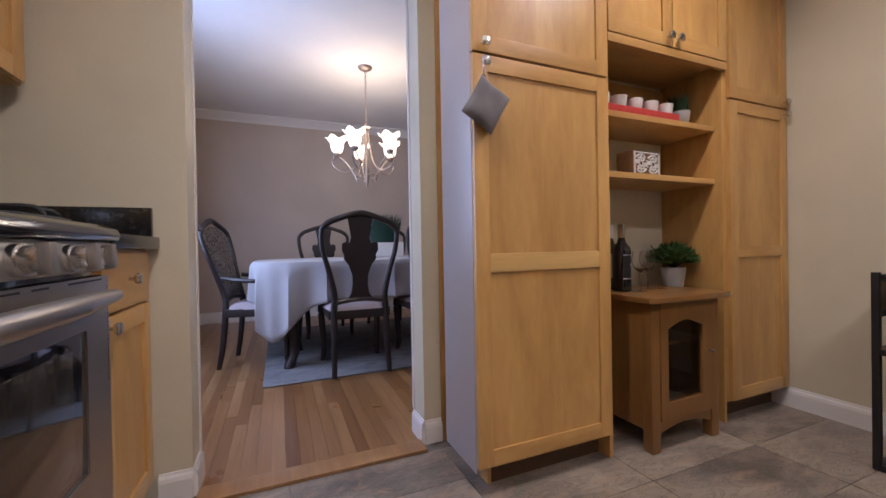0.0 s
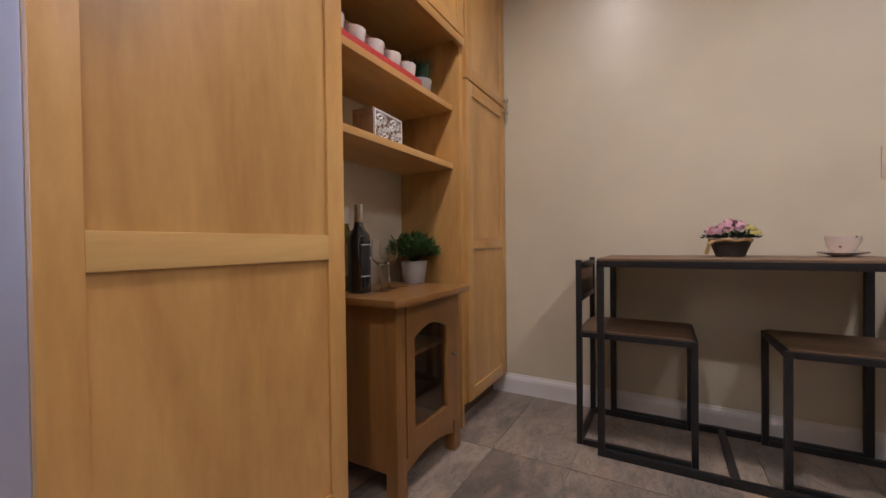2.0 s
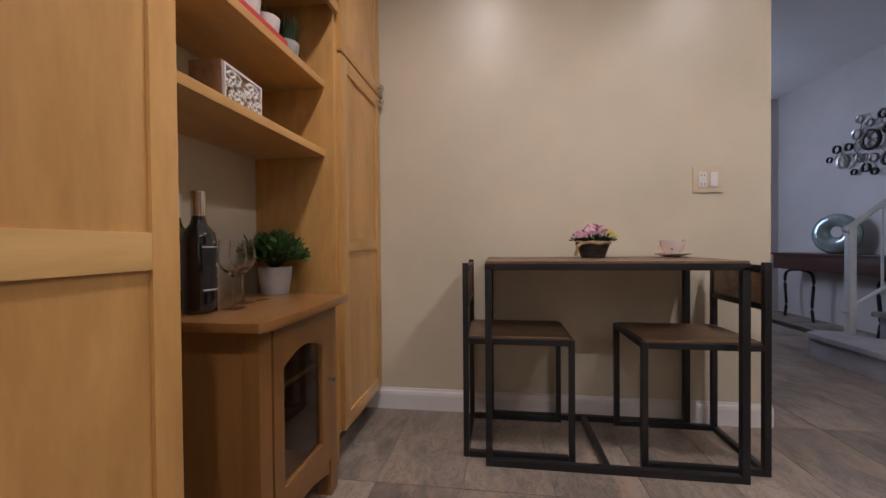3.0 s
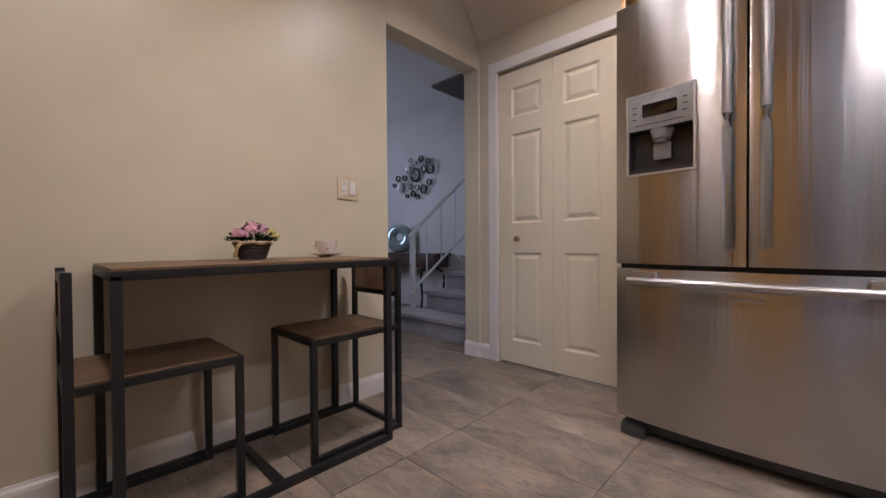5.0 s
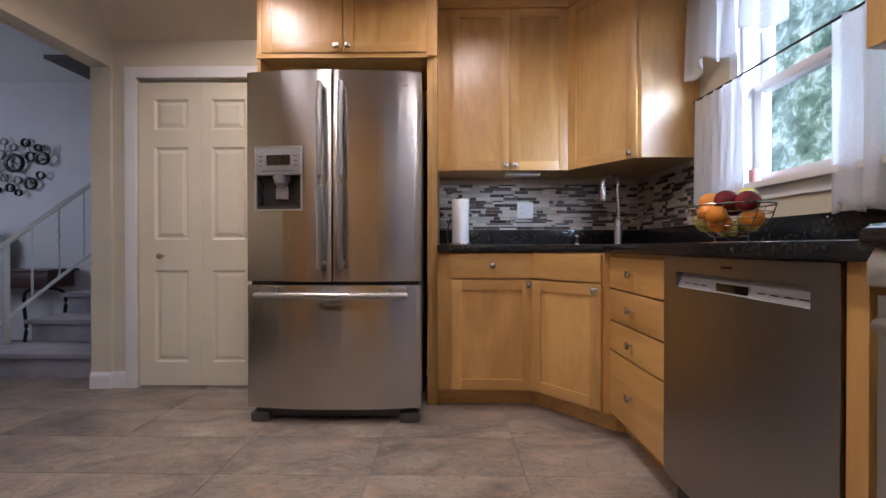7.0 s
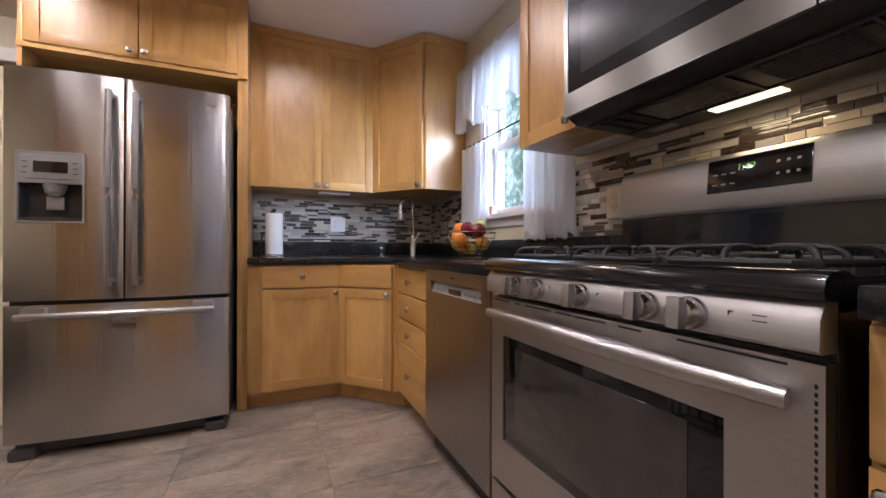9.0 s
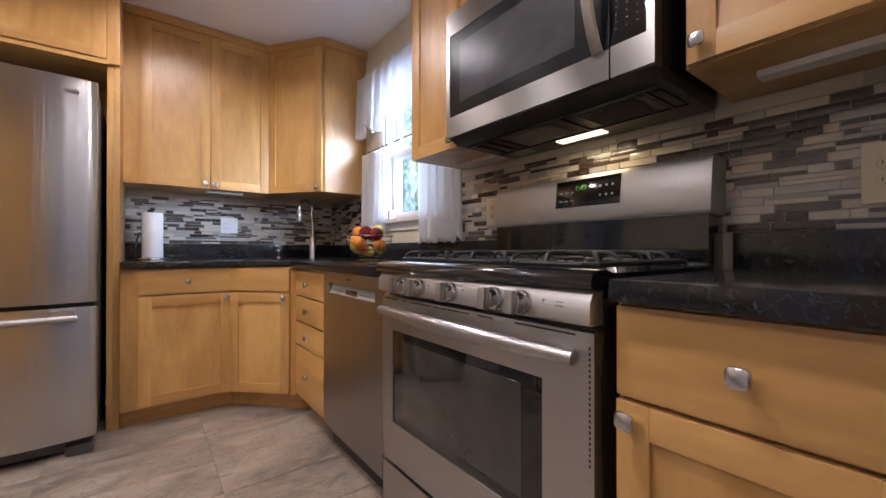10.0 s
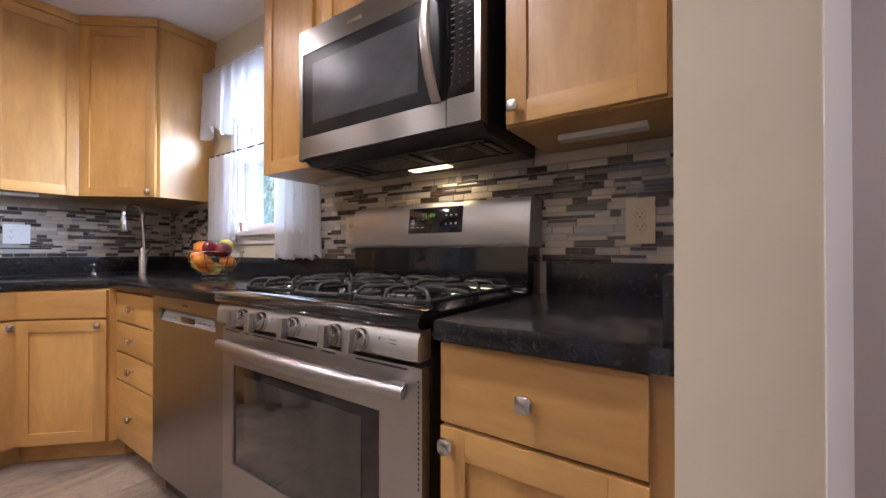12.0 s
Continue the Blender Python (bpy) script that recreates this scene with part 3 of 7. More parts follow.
boxpart("shelf", (0.018, 0.744, 0.035, 0.324, 1.170, 1.196), MAPLE_H, nic, bevel=0.002)
boxpart("cleat", (0.018, 0.744, 0.305, 0.324, 1.66, 1.72), MAPLE_H, nic)
shaker(nic, 0.004, 0.378, 1.752, CEIL - 0.04, -0.0, knob_at=(0.35, 1.79))
shaker(nic, 0.383, 0.757, 1.752, CEIL - 0.04, -0.0, knob_at=(0.411, 1.79))

# upper cabinets; the local front faces -y and is turned to the room
UZ0, UZ1 = 1.409, CEIL - 0.03
up = thing("wall_cabinet", pose(0.535, -1.37, 0, 0, 0, 180), "maple wall cabinet with two framed doors", "cabinet")
carcass(up, 0.84, 0.318, UZ0, UZ1)
shaker(up, 0.082, 0.462, UZ0, UZ1 - 0.03, knob_at=(0.435, UZ0 + 0.03))
shaker(up, 0.466, 0.838, UZ0, UZ1 - 0.03, knob_at=(0.494, UZ0 + 0.03))
boxpart("moulding", (0.0, 0.85, -0.03, 0.02, UZ1 - 0.026, CEIL - 0.004), MAPLE_H, up, bevel=0.004)
boxpart("under_cabinet_light", (0.45, 0.68, 0.06, 0.13, UZ0 - 0.018, UZ0 - 0.001), WHITEP, up, "slim white light fitting")
# corner cabinet
P0, P1 = Vector((-0.31, -1.372)), Vector((-0.600, -0.998))
cc = thing("corner_cabinet", pose(0, 0, 0), "maple corner wall cabinet with an angled door", "cabinet")
bm = bmesh.new()
slab(bm, [(P0.x, P0.y), (P1.x, P1.y), (WX + 0.002, P1.y), (WX + 0.002, SY + 0.002), (P0.x, SY + 0.002)][::-1], UZ0, UZ1)
part("body", bm, MAPLE_V, cc, bevel=0.001)
ang = math.degrees(math.atan2(P1.y - P0.y, P1.x - P0.x))
dl = (P1 - P0).length
ch = new("door_frame")
ch.parent = cc
ch.matrix_basis = pose(P0.x, P0.y, 0, 0, 0, ang)
ch["label"] = "angled front of the corner cabinet"
th0 = shaker(ch, 0.012, dl - 0.02, UZ0, UZ1 - 0.03, -0.001, knob_at=(dl - 0.05, UZ0 + 0.03))
boxpart("moulding", (0.0, dl, -0.03, 0.02, UZ1 - 0.026, CEIL - 0.004), MAPLE_H, ch, bevel=0.004)
bm = bmesh.new()
box(bm, WX, P1.x + 0.01, P1.y - 0.02, P1.y + 0.022, UZ1 - 0.026, CEIL - 0.004)
part("moulding", bm, MAPLE_H, cc, bevel=0.004)

UX = -0.600
up = thing("wall_cabinet", pose(UX, 0.172, 0, 0, 0, 90), "narrow maple wall cabinet beside the microwave", "cabinet")
carcass(up, 0.384, 0.318, UZ0, UZ1)
shaker(up, 0.002, 0.340, UZ0, UZ1 - 0.03, knob_at=(0.31, UZ0 + 0.03))
boxpart("moulding", (-0.02, 0.384, -0.03, 0.02, UZ1 - 0.026, CEIL - 0.004), MAPLE_H, up, bevel=0.004)
boxpart("under_cabinet_light", (0.10, 0.36, 0.18, 0.25, UZ0 - 0.018, UZ0 - 0.001), WHITEP, up, "slim white light fitting")
up = thing("wall_cabinet", pose(UX, 0.568, 0, 0, 0, 90), "short maple wall cabinet over the microwave", "cabinet")
carcass(up, 0.774, 0.318, 1.89, UZ1)
shaker(up, 0.004, 0.385, 1.89, UZ1 - 0.03, knob_at=(0.36, 1.92))
shaker(up, 0.389, 0.770, 1.89, UZ1 - 0.03, knob_at=(0.414, 1.92))
up = thing("wall_cabinet", pose(-0.588, 1.345, 0, 0, 0, 90), "maple wall cabinet with an under-cabinet light", "cabinet")
carcass(up, 0.408, 0.330, UZ0, UZ1)
shaker(up, 0.008, 0.386, UZ0 + 0.004, UZ1 - 0.03, knob_at=(0.035, UZ0 + 0.045))
boxpart("under_cabinet_light", (0.10, 0.33, 0.13, 0.175, UZ0 - 0.017, UZ0 - 0.001), WHITEP, up, "slim white light fitting")

# fridge surround
sur = thing("fridge_cabinet", pose(1.575, -1.07, 0, 0, 0, 180), "maple cabinet built over the refrigerator", "cabinet")
boxpart("side_panel", (1.012, 1.040, 0, 0.618, 0, CEIL - 0.004), MAPLE_V, sur)
boxpart("stile", (0.985, 1.0115, 0.0, 0.022, 0, 2.0), MAPLE_V, sur)
boxpart("side_panel", (0.0, 0.02, 0, 0.618, 0.0, CEIL - 0.03), MAPLE_V, sur)
boxpart("body", (0.02, 1.012, 0.0, 0.618, 2.012, CEIL - 0.03), MAPLE_H, sur)
boxpart("back_panel", (0.02, 1.012, 0.50, 0.618, 0.0, 2.012), MAPLE_V, sur)
boxpart("frame", (0.0, 1.012, -0.012, 0.0, 1.998, 2.028), MAPLE_H, sur)
shaker(sur, 0.035, 0.500, 2.026, CEIL - 0.04, knob_at=(0.468, 2.056))
shaker(sur, 0.506, 0.983, 2.026, CEIL - 0.04, knob_at=(0.536, 2.056))
boxpart("stile", (0.985, 1.040, -0.02, 0, 2.004, CEIL - 0.004), MAPLE_V, sur)

# base cabinets
CT0, CT1 = 0.884, 0.926
BFY = -1.03
bc = thing("base_cabinet", pose(0.533, BFY, 0, 0, 0, 180), "maple base cabinet with a drawer over a door", "cabinet")
carcass(bc, 0.541, 0.655, 0.10, CT0 - 0.001)
boxpart("plinth", (0.0, 0.56, 0.07, 0.65, 0, 0.10), MAPLE_H, bc)
shaker(bc, 0.080, 0.538, 0.112, 0.728, knob_at=(0.512, 0.70))
drawer_front(bc, 0.080, 0.538, 0.738, CT0 - 0.008)
Q0, Q1 = Vector((-0.008, BFY)), Vector((-0.290, -0.735))
bc = thing("corner_base_cabinet", pose(0, 0, 0), "maple corner base cabinet with an angled door", "cabinet")
bm = bmesh.new()
slab(bm, [(Q0.x, Q0.y), (Q1.x, Q1.y), (WX + 0.002, Q1.y), (WX + 0.002, SY + 0.002), (Q0.x, SY + 0.002)][::-1], 0.10, CT0 - 0.001)
part("body", bm, MAPLE_V, bc)
bm = bmesh.new()
slab(bm, [(Q0.x - 0.02, Q0.y - 0.07), (Q1.x - 0.07, Q1.y - 0.02), (WX + 0.05, Q1.y - 0.02), (WX + 0.05, SY + 0.05), (Q0.x - 0.02, SY + 0.05)][::-1], 0.0, 0.10)
part("plinth", bm, MAPLE_H, bc)
ang = math.degrees(math.atan2(Q1.y - Q0.y, Q1.x - Q0.x))
dl = (Q1 - Q0).length
ch = new("door_frame")
ch.parent = bc
ch.matrix_basis = pose(Q0.x, Q0.y, 0, 0, 0, ang)
ch["label"] = "angled front of the corner cabinet"
shaker(ch, 0.004, dl - 0.006, 0.112, 0.728, -0.001, knob_at=(dl - 0.032, 0.70))
drawer_front(ch, 0.004, dl - 0.006, 0.738, CT0 - 0.008, -0.001, knobs=[])
BX = -0.285
BXL = -0.337
bc = thing("drawer_cabinet", pose(BXL, -0.762, 0, 0, 0, 90), "maple base cabinet with four drawers", "cabinet")
carcass(bc, 0.508, 0.581, 0.10, CT0 - 0.001)
boxpart("plinth", (0.0, 0.508, 0.07, 0.578, 0, 0.10), MAPLE_H, bc)
for z0, z1 in ((0.718, 0.866), (0.565, 0.710), (0.420, 0.557), (0.112, 0.412)):
    drawer_front(bc, 0.010, 0.502, z0, z1)
boxpart("cutting_board", (0.02, 0.50, -0.014, 0.4, 0.873, 0.880), MAPLE_H, bc)
fil = thing("filler_panel", pose(BXL, 0.386, 0, 0, 0, 90), "narrow maple filler beside the dishwasher", "panel")
boxpart("panel", (0.0, 0.042, -0.018, 0.575, 0.0, CT0 - 0.001), MAPLE_V, fil)
bc = thing("base_cabinet", pose(BX, 1.345, 0, 0, 0, 90), "maple base cabinet with a wide drawer beside the range", "cabinet")
carcass(bc, 0.420, 0.633, 0.10, CT0 - 0.001)
boxpart("plinth", (0.0, 0.42, 0.07, 0.63, 0, 0.10), MAPLE_H, bc)
boxpart("top_rail", (0.0, 0.420, -0.001, 0.6, CT0 - 0.0012, CT0 + 0.0105), MAPLE_H, bc)
drawer_front(bc, 0.004, 0.383, 0.727, CT0 + 0.004)
shaker(bc, 0.004, 0.383, 0.112, 0.718, knob_at=(0.030, 0.69))

# worktops
bm = bmesh.new()
slab(bm, [(0.533, SY), (0.533, -0.995), (0.002, -0.995), (-0.285, -0.735), (-0.285, 0.490), (WX, 0.490), (WX, SY)], CT0, CT1)
wt = solid("worktop", bm, GRANITE, "black veined granite worktop round the corner", "worktop", bevel=0.010, smooth=True)
bm = bmesh.new()
slab(bm, [(-0.240, 1.346), (-0.240, NY - 0.002), (WX, NY - 0.002), (WX, 1.346)], CT0 + 0.011, CT1 + 0.011)
wt2 = solid("worktop", bm, GRANITE, "short black granite worktop beside the range", "worktop", bevel=0.010, smooth=True)
for nm, dims in (("south", (WX + 0.02, 0.533, SY + 0.001, SY + 0.02)), ("west", (WX + 0.001, WX + 0.02, SY + 0.001, 0.490)), ("west", (WX + 0.001, WX + 0.02, 1.346, NY - 0.002)),
                 ("north", (WX + 0.021, -0.26, NY - 0.021, NY - 0.001))):
    x0, x1, y0, y1 = dims
    structure("backsplash_ledge", [(x0, x1, y0, y1, CT1 + 0.0005, 1.037)], GRANITE, "black granite upstand along the wall", 0.002, "upstand")

# ---- refrigerator ----
def fridge_front(bm, x0, x1, z0, z1, depth=0.06, n=14, width=0.905, bulge=0.034):
    """A slab whose front follows one shallow bow across the whole refrigerator."""
    xs = [x0 + (x1 - x0) * i / n for i in range(n + 1)]
    bow = [(x, -bulge * (1 - ((x - width / 2) / (width / 2)) ** 2)) for x in xs]
    slab(bm, bow[::-1] + [(x0, depth), (x1, depth)], z0, z1)


fr = thing("refrigerator", pose(1.515, -0.842, 0, 0, 0, 180), "stainless steel french-door refrigerator with an ice dispenser", "refrigerator")
boxpart("body", (0.008, 0.897, 0.066, 0.76, 0.06, 1.797), plain("grey_textured_steel", (0.10, 0.10, 0.10), 0.5, 0.0, 0.1, 300, 0.2), fr, "dark grey sides", 0.004)
R0, R1, RZ0, RZ1, RZ2 = 0.052, 0.292, 1.107, 1.283, 1.424
bm = bmesh.new()
fridge_front(bm, 0.0, 0.449, 0.735, RZ0)
fridge_front(bm, 0.0, R0 + 0.002, RZ0, RZ1, n=3)
fridge_front(bm, R1 - 0.002, 0.449, RZ0, RZ1, n=10)
fridge_front(bm, 0.0, 0.449, RZ1, 1.818)
bmesh.ops.remove_doubles(bm, verts=bm.verts, dist=0.0004)
left_door = part("door", bm, STEEL, fr, "brushed steel door with a water and ice dispenser", smooth=True)
bm = bmesh.new()
fridge_front(bm, 0.456, 0.905, 0.735, 1.818)
right_door = part("door", bm, STEEL, fr, "brushed steel door", bevel=0.004)
bm = bmesh.new()
fridge_front(bm, 0.0, 0.905, 0.078, 0.716, n=28)
drawer = part("freezer_drawer", bm, STEEL, fr, "wide brushed steel freezer drawer", bevel=0.004)
boxpart("gasket", (0.012, 0.893, 0.02, 0.066, 0.70, 0.75), BLACKP, fr)
boxpart("gasket", (0.444, 0.461, 0.02, 0.066, 0.75, 1.81), BLACKP, fr)
FOOTG = plain("charcoal_plastic", (0.055, 0.054, 0.053), 0.42, 0.0, 0.1, 60, 0.04)
boxpart("kick_grille", (0.03, 0.875, 0.03, 0.10, 0.02, 0.074), FOOTG, fr)
for x in (0.015, 0.79):
    bm = bmesh.new()
    box(bm, x, x + 0.10, -0.006, 0.09, 0.0, 0.05)
    part("foot", bm, FOOTG, fr, "rounded charcoal foot", bevel=0.016)
for x in (0.03, 0.80):
    boxpart("hinge_cover", (x, x + 0.07, 0.02, 0.12, 1.797, 1.828), GREYP, fr, bevel=0.006)


def bar_handle(parent, pts, r, mounts, mat):
    bm = bmesh.new()
    sweep(bm, pts, r, 12)
    h = part("handle", bm, mat, parent, "rounded satin metal handle", smooth=True)
    for a, b in mounts:
        bm = bmesh.new()
        tube(bm, a, b, r * 0.8, r * 0.9)
        part("mount", bm, mat, h, smooth=True)


for door, x in ((left_door, 0.400), (right_door, 0.505)):
    pts = [(x, -0.068 - 0.016 * math.sin(math.pi * i / 18), 0.80 + 0.94 * i / 18) for i in range(19)]
    bar_handle(door, pts, 0.0145, [((x, -0.02, z), (x, -0.072, z)) for z in (0.825, 1.725)], HANDLE)
pts = [(0.065 + 0.775 * i / 24, -0.062 - 0.020 * math.sin(math.pi * i / 24), 0.668) for i in range(25)]
bar_handle(drawer, pts, 0.0150, [], HANDLE)
for x in (0.075, 0.74):
    boxpart("bracket", (x, x + 0.09, -0.052, -0.004, 0.655, 0.705), HANDLE, drawer, bevel=0.008)
boxpart("badge", (0.405, 0.50, -0.040, -0.0345, 0.612, 0.626), STEEL_D, drawer, bevel=0.002)
bm = bmesh.new()
for i in range(7):
    box(bm, 0.755 + i * 0.0125, 0.764 + i * 0.0125, -0.0155, -0.010, 1.742, 1.756)
tagged(part("nameplate", bm, CHROME, right_door, "row of small raised metal marks"), kind="stuff")
# dispenser
RB = math.degrees(math.atan2(-0.0222, R1 - R0))
RW_ = R1 - R0 + 0.001
disp = boxpart("dispenser_panel", (0, RW_, -0.006, 0.03, RZ1, RZ2), GREYP, left_door, "grey control panel with a dark display", 0.004)
disp.matrix_basis = pose(R0, -0.0075, 0, 0, 0, RB)
boxpart("display", (0.058, RW_ - 0.055, -0.0085, -0.004, RZ1 + 0.050, RZ1 + 0.102), DARKG, disp)
bm = bmesh.new()
for x in (0.018, RW_ - 0.036):
    for z in (0.045, 0.07, 0.095):
        box(bm, x, x + 0.018, -0.0075, -0.005, RZ1 + z, RZ1 + z + 0.004)
box(bm, 0.03, RW_ - 0.03, -0.0072, -0.005, RZ1 + 0.018, RZ1 + 0.021)
tagged(part("button_marks", bm, BLACKP, disp), kind="stuff")
bm = bmesh.new()
for d in ((-0.007, 0.0, RZ0, RZ2 + 0.007), (RW_, RW_ + 0.007, RZ0, RZ2 + 0.007), (-0.007, RW_ + 0.007, RZ0 - 0.008, RZ0), (0.0, RW_, RZ2, RZ2 + 0.007)):
    box(bm, d[0], d[1], -0.007, 0.012, d[2], d[3])
part("bezel", bm, STEEL_L, left_door, "thin steel rim round the dispenser", m=pose(R0, -0.0075, 0, 0, 0, RB))
bm = bmesh.new()
box(bm, R0, R1, 0.056, 0.0605, RZ0 + 0.001, RZ1)
box(bm, R0, R0 + 0.006, -0.006, 0.06, RZ0 + 0.001, RZ1)
box(bm, R1 - 0.006, R1, -0.024, 0.06, RZ0 + 0.001, RZ1)
slab(bm, [(R0 + 0.006, -0.006), (R1 - 0.006, -0.025), (R1 - 0.006, 0.056), (R0 + 0.006, 0.056)], RZ0 + 0.001, RZ0 + 0.016)
part("dispenser_cavity", bm, plain("dark_grey_gloss_plastic", (0.045, 0.044, 0.043), 0.25, 0.0, 0.1, 30, 0.02), left_door, "dark recessed dispenser")
bm = bmesh.new()
tube(bm, (0.172, 0.02, RZ1 - 0.003), (0.172, 0.012, RZ1 - 0.045), 0.045, 0.032, 20)
tube(bm, (0.172, 0.012, RZ1 - 0.045), (0.172, 0.010, RZ1 - 0.058), 0.026, 0.020, 20)
box(bm, 0.140, 0.204, 0.018, 0.030, RZ1 - 0.120, RZ1 - 0.055)
part("nozzle", bm, GREYP, left_door, bevel=0.003)

# ---- gas range ----
rg = thing("gas_range", pose(-0.243, 0.505, 0, 0, 0, 90) @ Matrix.Diagonal((1.076, 0.938, 1, 1)), "stainless steel gas range with black cooktop and five knobs", "range")
RW = 0.762
boxpart("body", (0.004, RW - 0.004, 0.03, 0.72, 0.05, 0.905), ENAMEL, rg, "black enamelled sides", 0.003)
odoor = thing("oven_door", pose(0, 0, 0), "", "")
odoor.parent = rg
odoor["label"] = "steel oven door with a dark glass window"
bm = bmesh.new()
OW0, OW1, OZ0, OZ1 = 0.066, 0.645, 0.408, 0.720
for b in ((0.006, OW0, 0.275, 0.832), (OW1, RW - 0.006, 0.275, 0.832), (OW0, OW1, 0.275, OZ0), (OW0, OW1, OZ1, 0.832)):
    box(bm, b[0], b[1], 0.0, 0.028, b[2], b[3])
bmesh.ops.remove_doubles(bm, verts=bm.verts, dist=0.0004)
part("door_frame", bm, STEEL_D, odoor)
boxpart("window", (OW0 - 0.002, OW1 + 0.002, 0.004, 0.02, OZ0 - 0.002, OZ1 + 0.002), DARKG, odoor, "black tinted oven glass")
# Inner glass area; its paler brown-grey includes the floor's reflection.
boxpart("window_border", (OW0 + 0.055, OW1 - 0.055, 0.0022, 0.0045, OZ0 + 0.03, OZ1 - 0.028), plain("oven_glass_with_reflection", (0.05, 0.046, 0.041), 0.06, 0.0, 0.2, 9, 0.0, 0.5), odoor)
for a, b in ((0.02, 0.10), (0.125, 0.15), (0.17, 0.27), (0.285, 0.34), (0.345, 0.43), (0.46, 0.51), (0.575, 0.72)):
    boxpart("vent_slot", (a, b, -0.0005, 0.004, 0.8225, 0.8265), BLACKP, odoor, bevel=0)
bm = bmesh.new()
for i in range(22):
    box(bm, 0.746, 0.7495, -0.0004, 0.003, 0.58 + i * 0.0105, 0.586 + i * 0.0105)
tagged(part("side_vents", bm, BLACKP, odoor, "column of small dark vent slits"), kind="stuff")
pts = [(0.03 + 0.70 * i / 24, -0.026 - 0.034 * math.sin(math.pi * i / 24), 0.785 + 0.006 * math.sin(math.pi * i / 24)) for i in range(25)]
bm = bmesh.new()
sweep(bm, pts, 0.019, 14, taper=lambda s: 0.75 + 0.35 * math.sin(math.pi * s))
oh = part("handle", bm, HANDLE, odoor, "bowed polished steel handle", smooth=True)
for x in (0.045, 0.70):
    boxpart("mount", (x - 0.02, x + 0.02, -0.03, 0.001, 0.772, 0.796), STEEL_D, oh, bevel=0.005)
boxpart("storage_drawer", (0.006, RW - 0.006, 0.0, 0.028, 0.075, 0.262), STEEL_D, rg, "steel storage drawer", 0.004)
boxpart("kick_plate", (0.02, RW - 0.02, 0.05, 0.07, 0.0, 0.07), BLACKP, rg)
bm = bmesh.new()
prof = [(0.03, 0.846), (-0.012, 0.846), (-0.020, 0.852), (-0.018, 0.890), (-0.004, 0.912), (0.03, 0.914)]
vs = [[bm.verts.new((x, y, z)) for y, z in prof] for x in (0.004, RW - 0.004)]
for i in range(len(prof)):
    j = (i + 1) % len(prof)
    bm.faces.new((vs[0][i], vs[0][j], vs[1][j], vs[1][i]))
bm.faces.new(vs[0][::-1])
bm.faces.new(vs[1])
cp = part("control_panel", bm, STEEL_L, rg, "brushed steel control panel", bevel=0.008)
for x in (0.157, 0.244, 0.383, 0.533, 0.609):
    bm = bmesh.new()
    tube(bm, (0, 0, 0), (0, -0.012, 0), 0.026, 0.026, 24)
    tube(bm, (0, -0.010, 0), (0, -0.036, 0), 0.0225, 0.021, 24)
    k = part("knob", bm, CHROME, cp, "satin metal knob", bevel=0.002, m=pose(x, -0.019, 0.877, -4))
    boxpart("grip", (-0.010, 0.011, -0.050, -0.030, -0.025, 0.025), STEEL_D, k, bevel=0.004)
bm = bmesh.new()
for x in (0.20, 0.285, 0.425, 0.57, 0.66):
    box(bm, x, x + 0.006, -0.0200, -0.0185, 0.887, 0.8885)
    box(bm, x, x + 0.0012, -0.0200, -0.0185, 0.882, 0.8885)
for z in (0.878, 0.886):
    box(bm, 0.69, 0.706, -0.0200, -0.0185, z, z + 0.0014)
tagged(part("printed_marks", bm, BLACKP, cp), kind="stuff")
# cooktop
bm = bmesh.new()
prof = [(-0.022, 0.915), (-0.026, 0.926), (-0.020, 0.942), (-0.004, 0.951), (0.03, 0.953), (0.06, 0.944), (0.56, 0.944), (0.57, 0.952), (0.63, 0.955), (0.63, 0.912), (0.0, 0.912)]
vs = [[bm.verts.new((x, y, z)) for y, z in prof] for x in (-0.002, RW + 0.002)]
for i in range(len(prof)):
    j = (i + 1) % len(prof)
    bm.faces.new((vs[0][i], vs[0][j], vs[1][j], vs[1][i]))
bm.faces.new(vs[0][::-1])
bm.faces.new(vs[1])
part("cooktop", bm, ENAMEL, rg, "glossy black enamelled cooktop", bevel=0.004)
for x, y, r in ((0.16, 0.17, 0.045), (0.16, 0.43, 0.036), (0.381, 0.30, 0.05), (0.60, 0.17, 0.045), (0.60, 0.43, 0.036)):
    bm = bmesh.new()
    lathe(bm, [(r * 1.5, 0.944), (r * 1.4, 0.949), (r, 0.950), (r, 0.960), (r * 0.9, 0.964)], 28, Matrix.Translation((x, y, 0)))
    bn = part("burner", bm, CHROME, rg, "round gas burner", smooth=True)
    bm = bmesh.new()
    lathe(bm, [(r * 0.86, 0.964), (r * 0.86, 0.970), (r * 0.7, 0.974), (0.004, 0.975)], 28, Matrix.Translation((x, y, 0)))
    part("burner_cap", bm, IRON, bn, smooth=True)
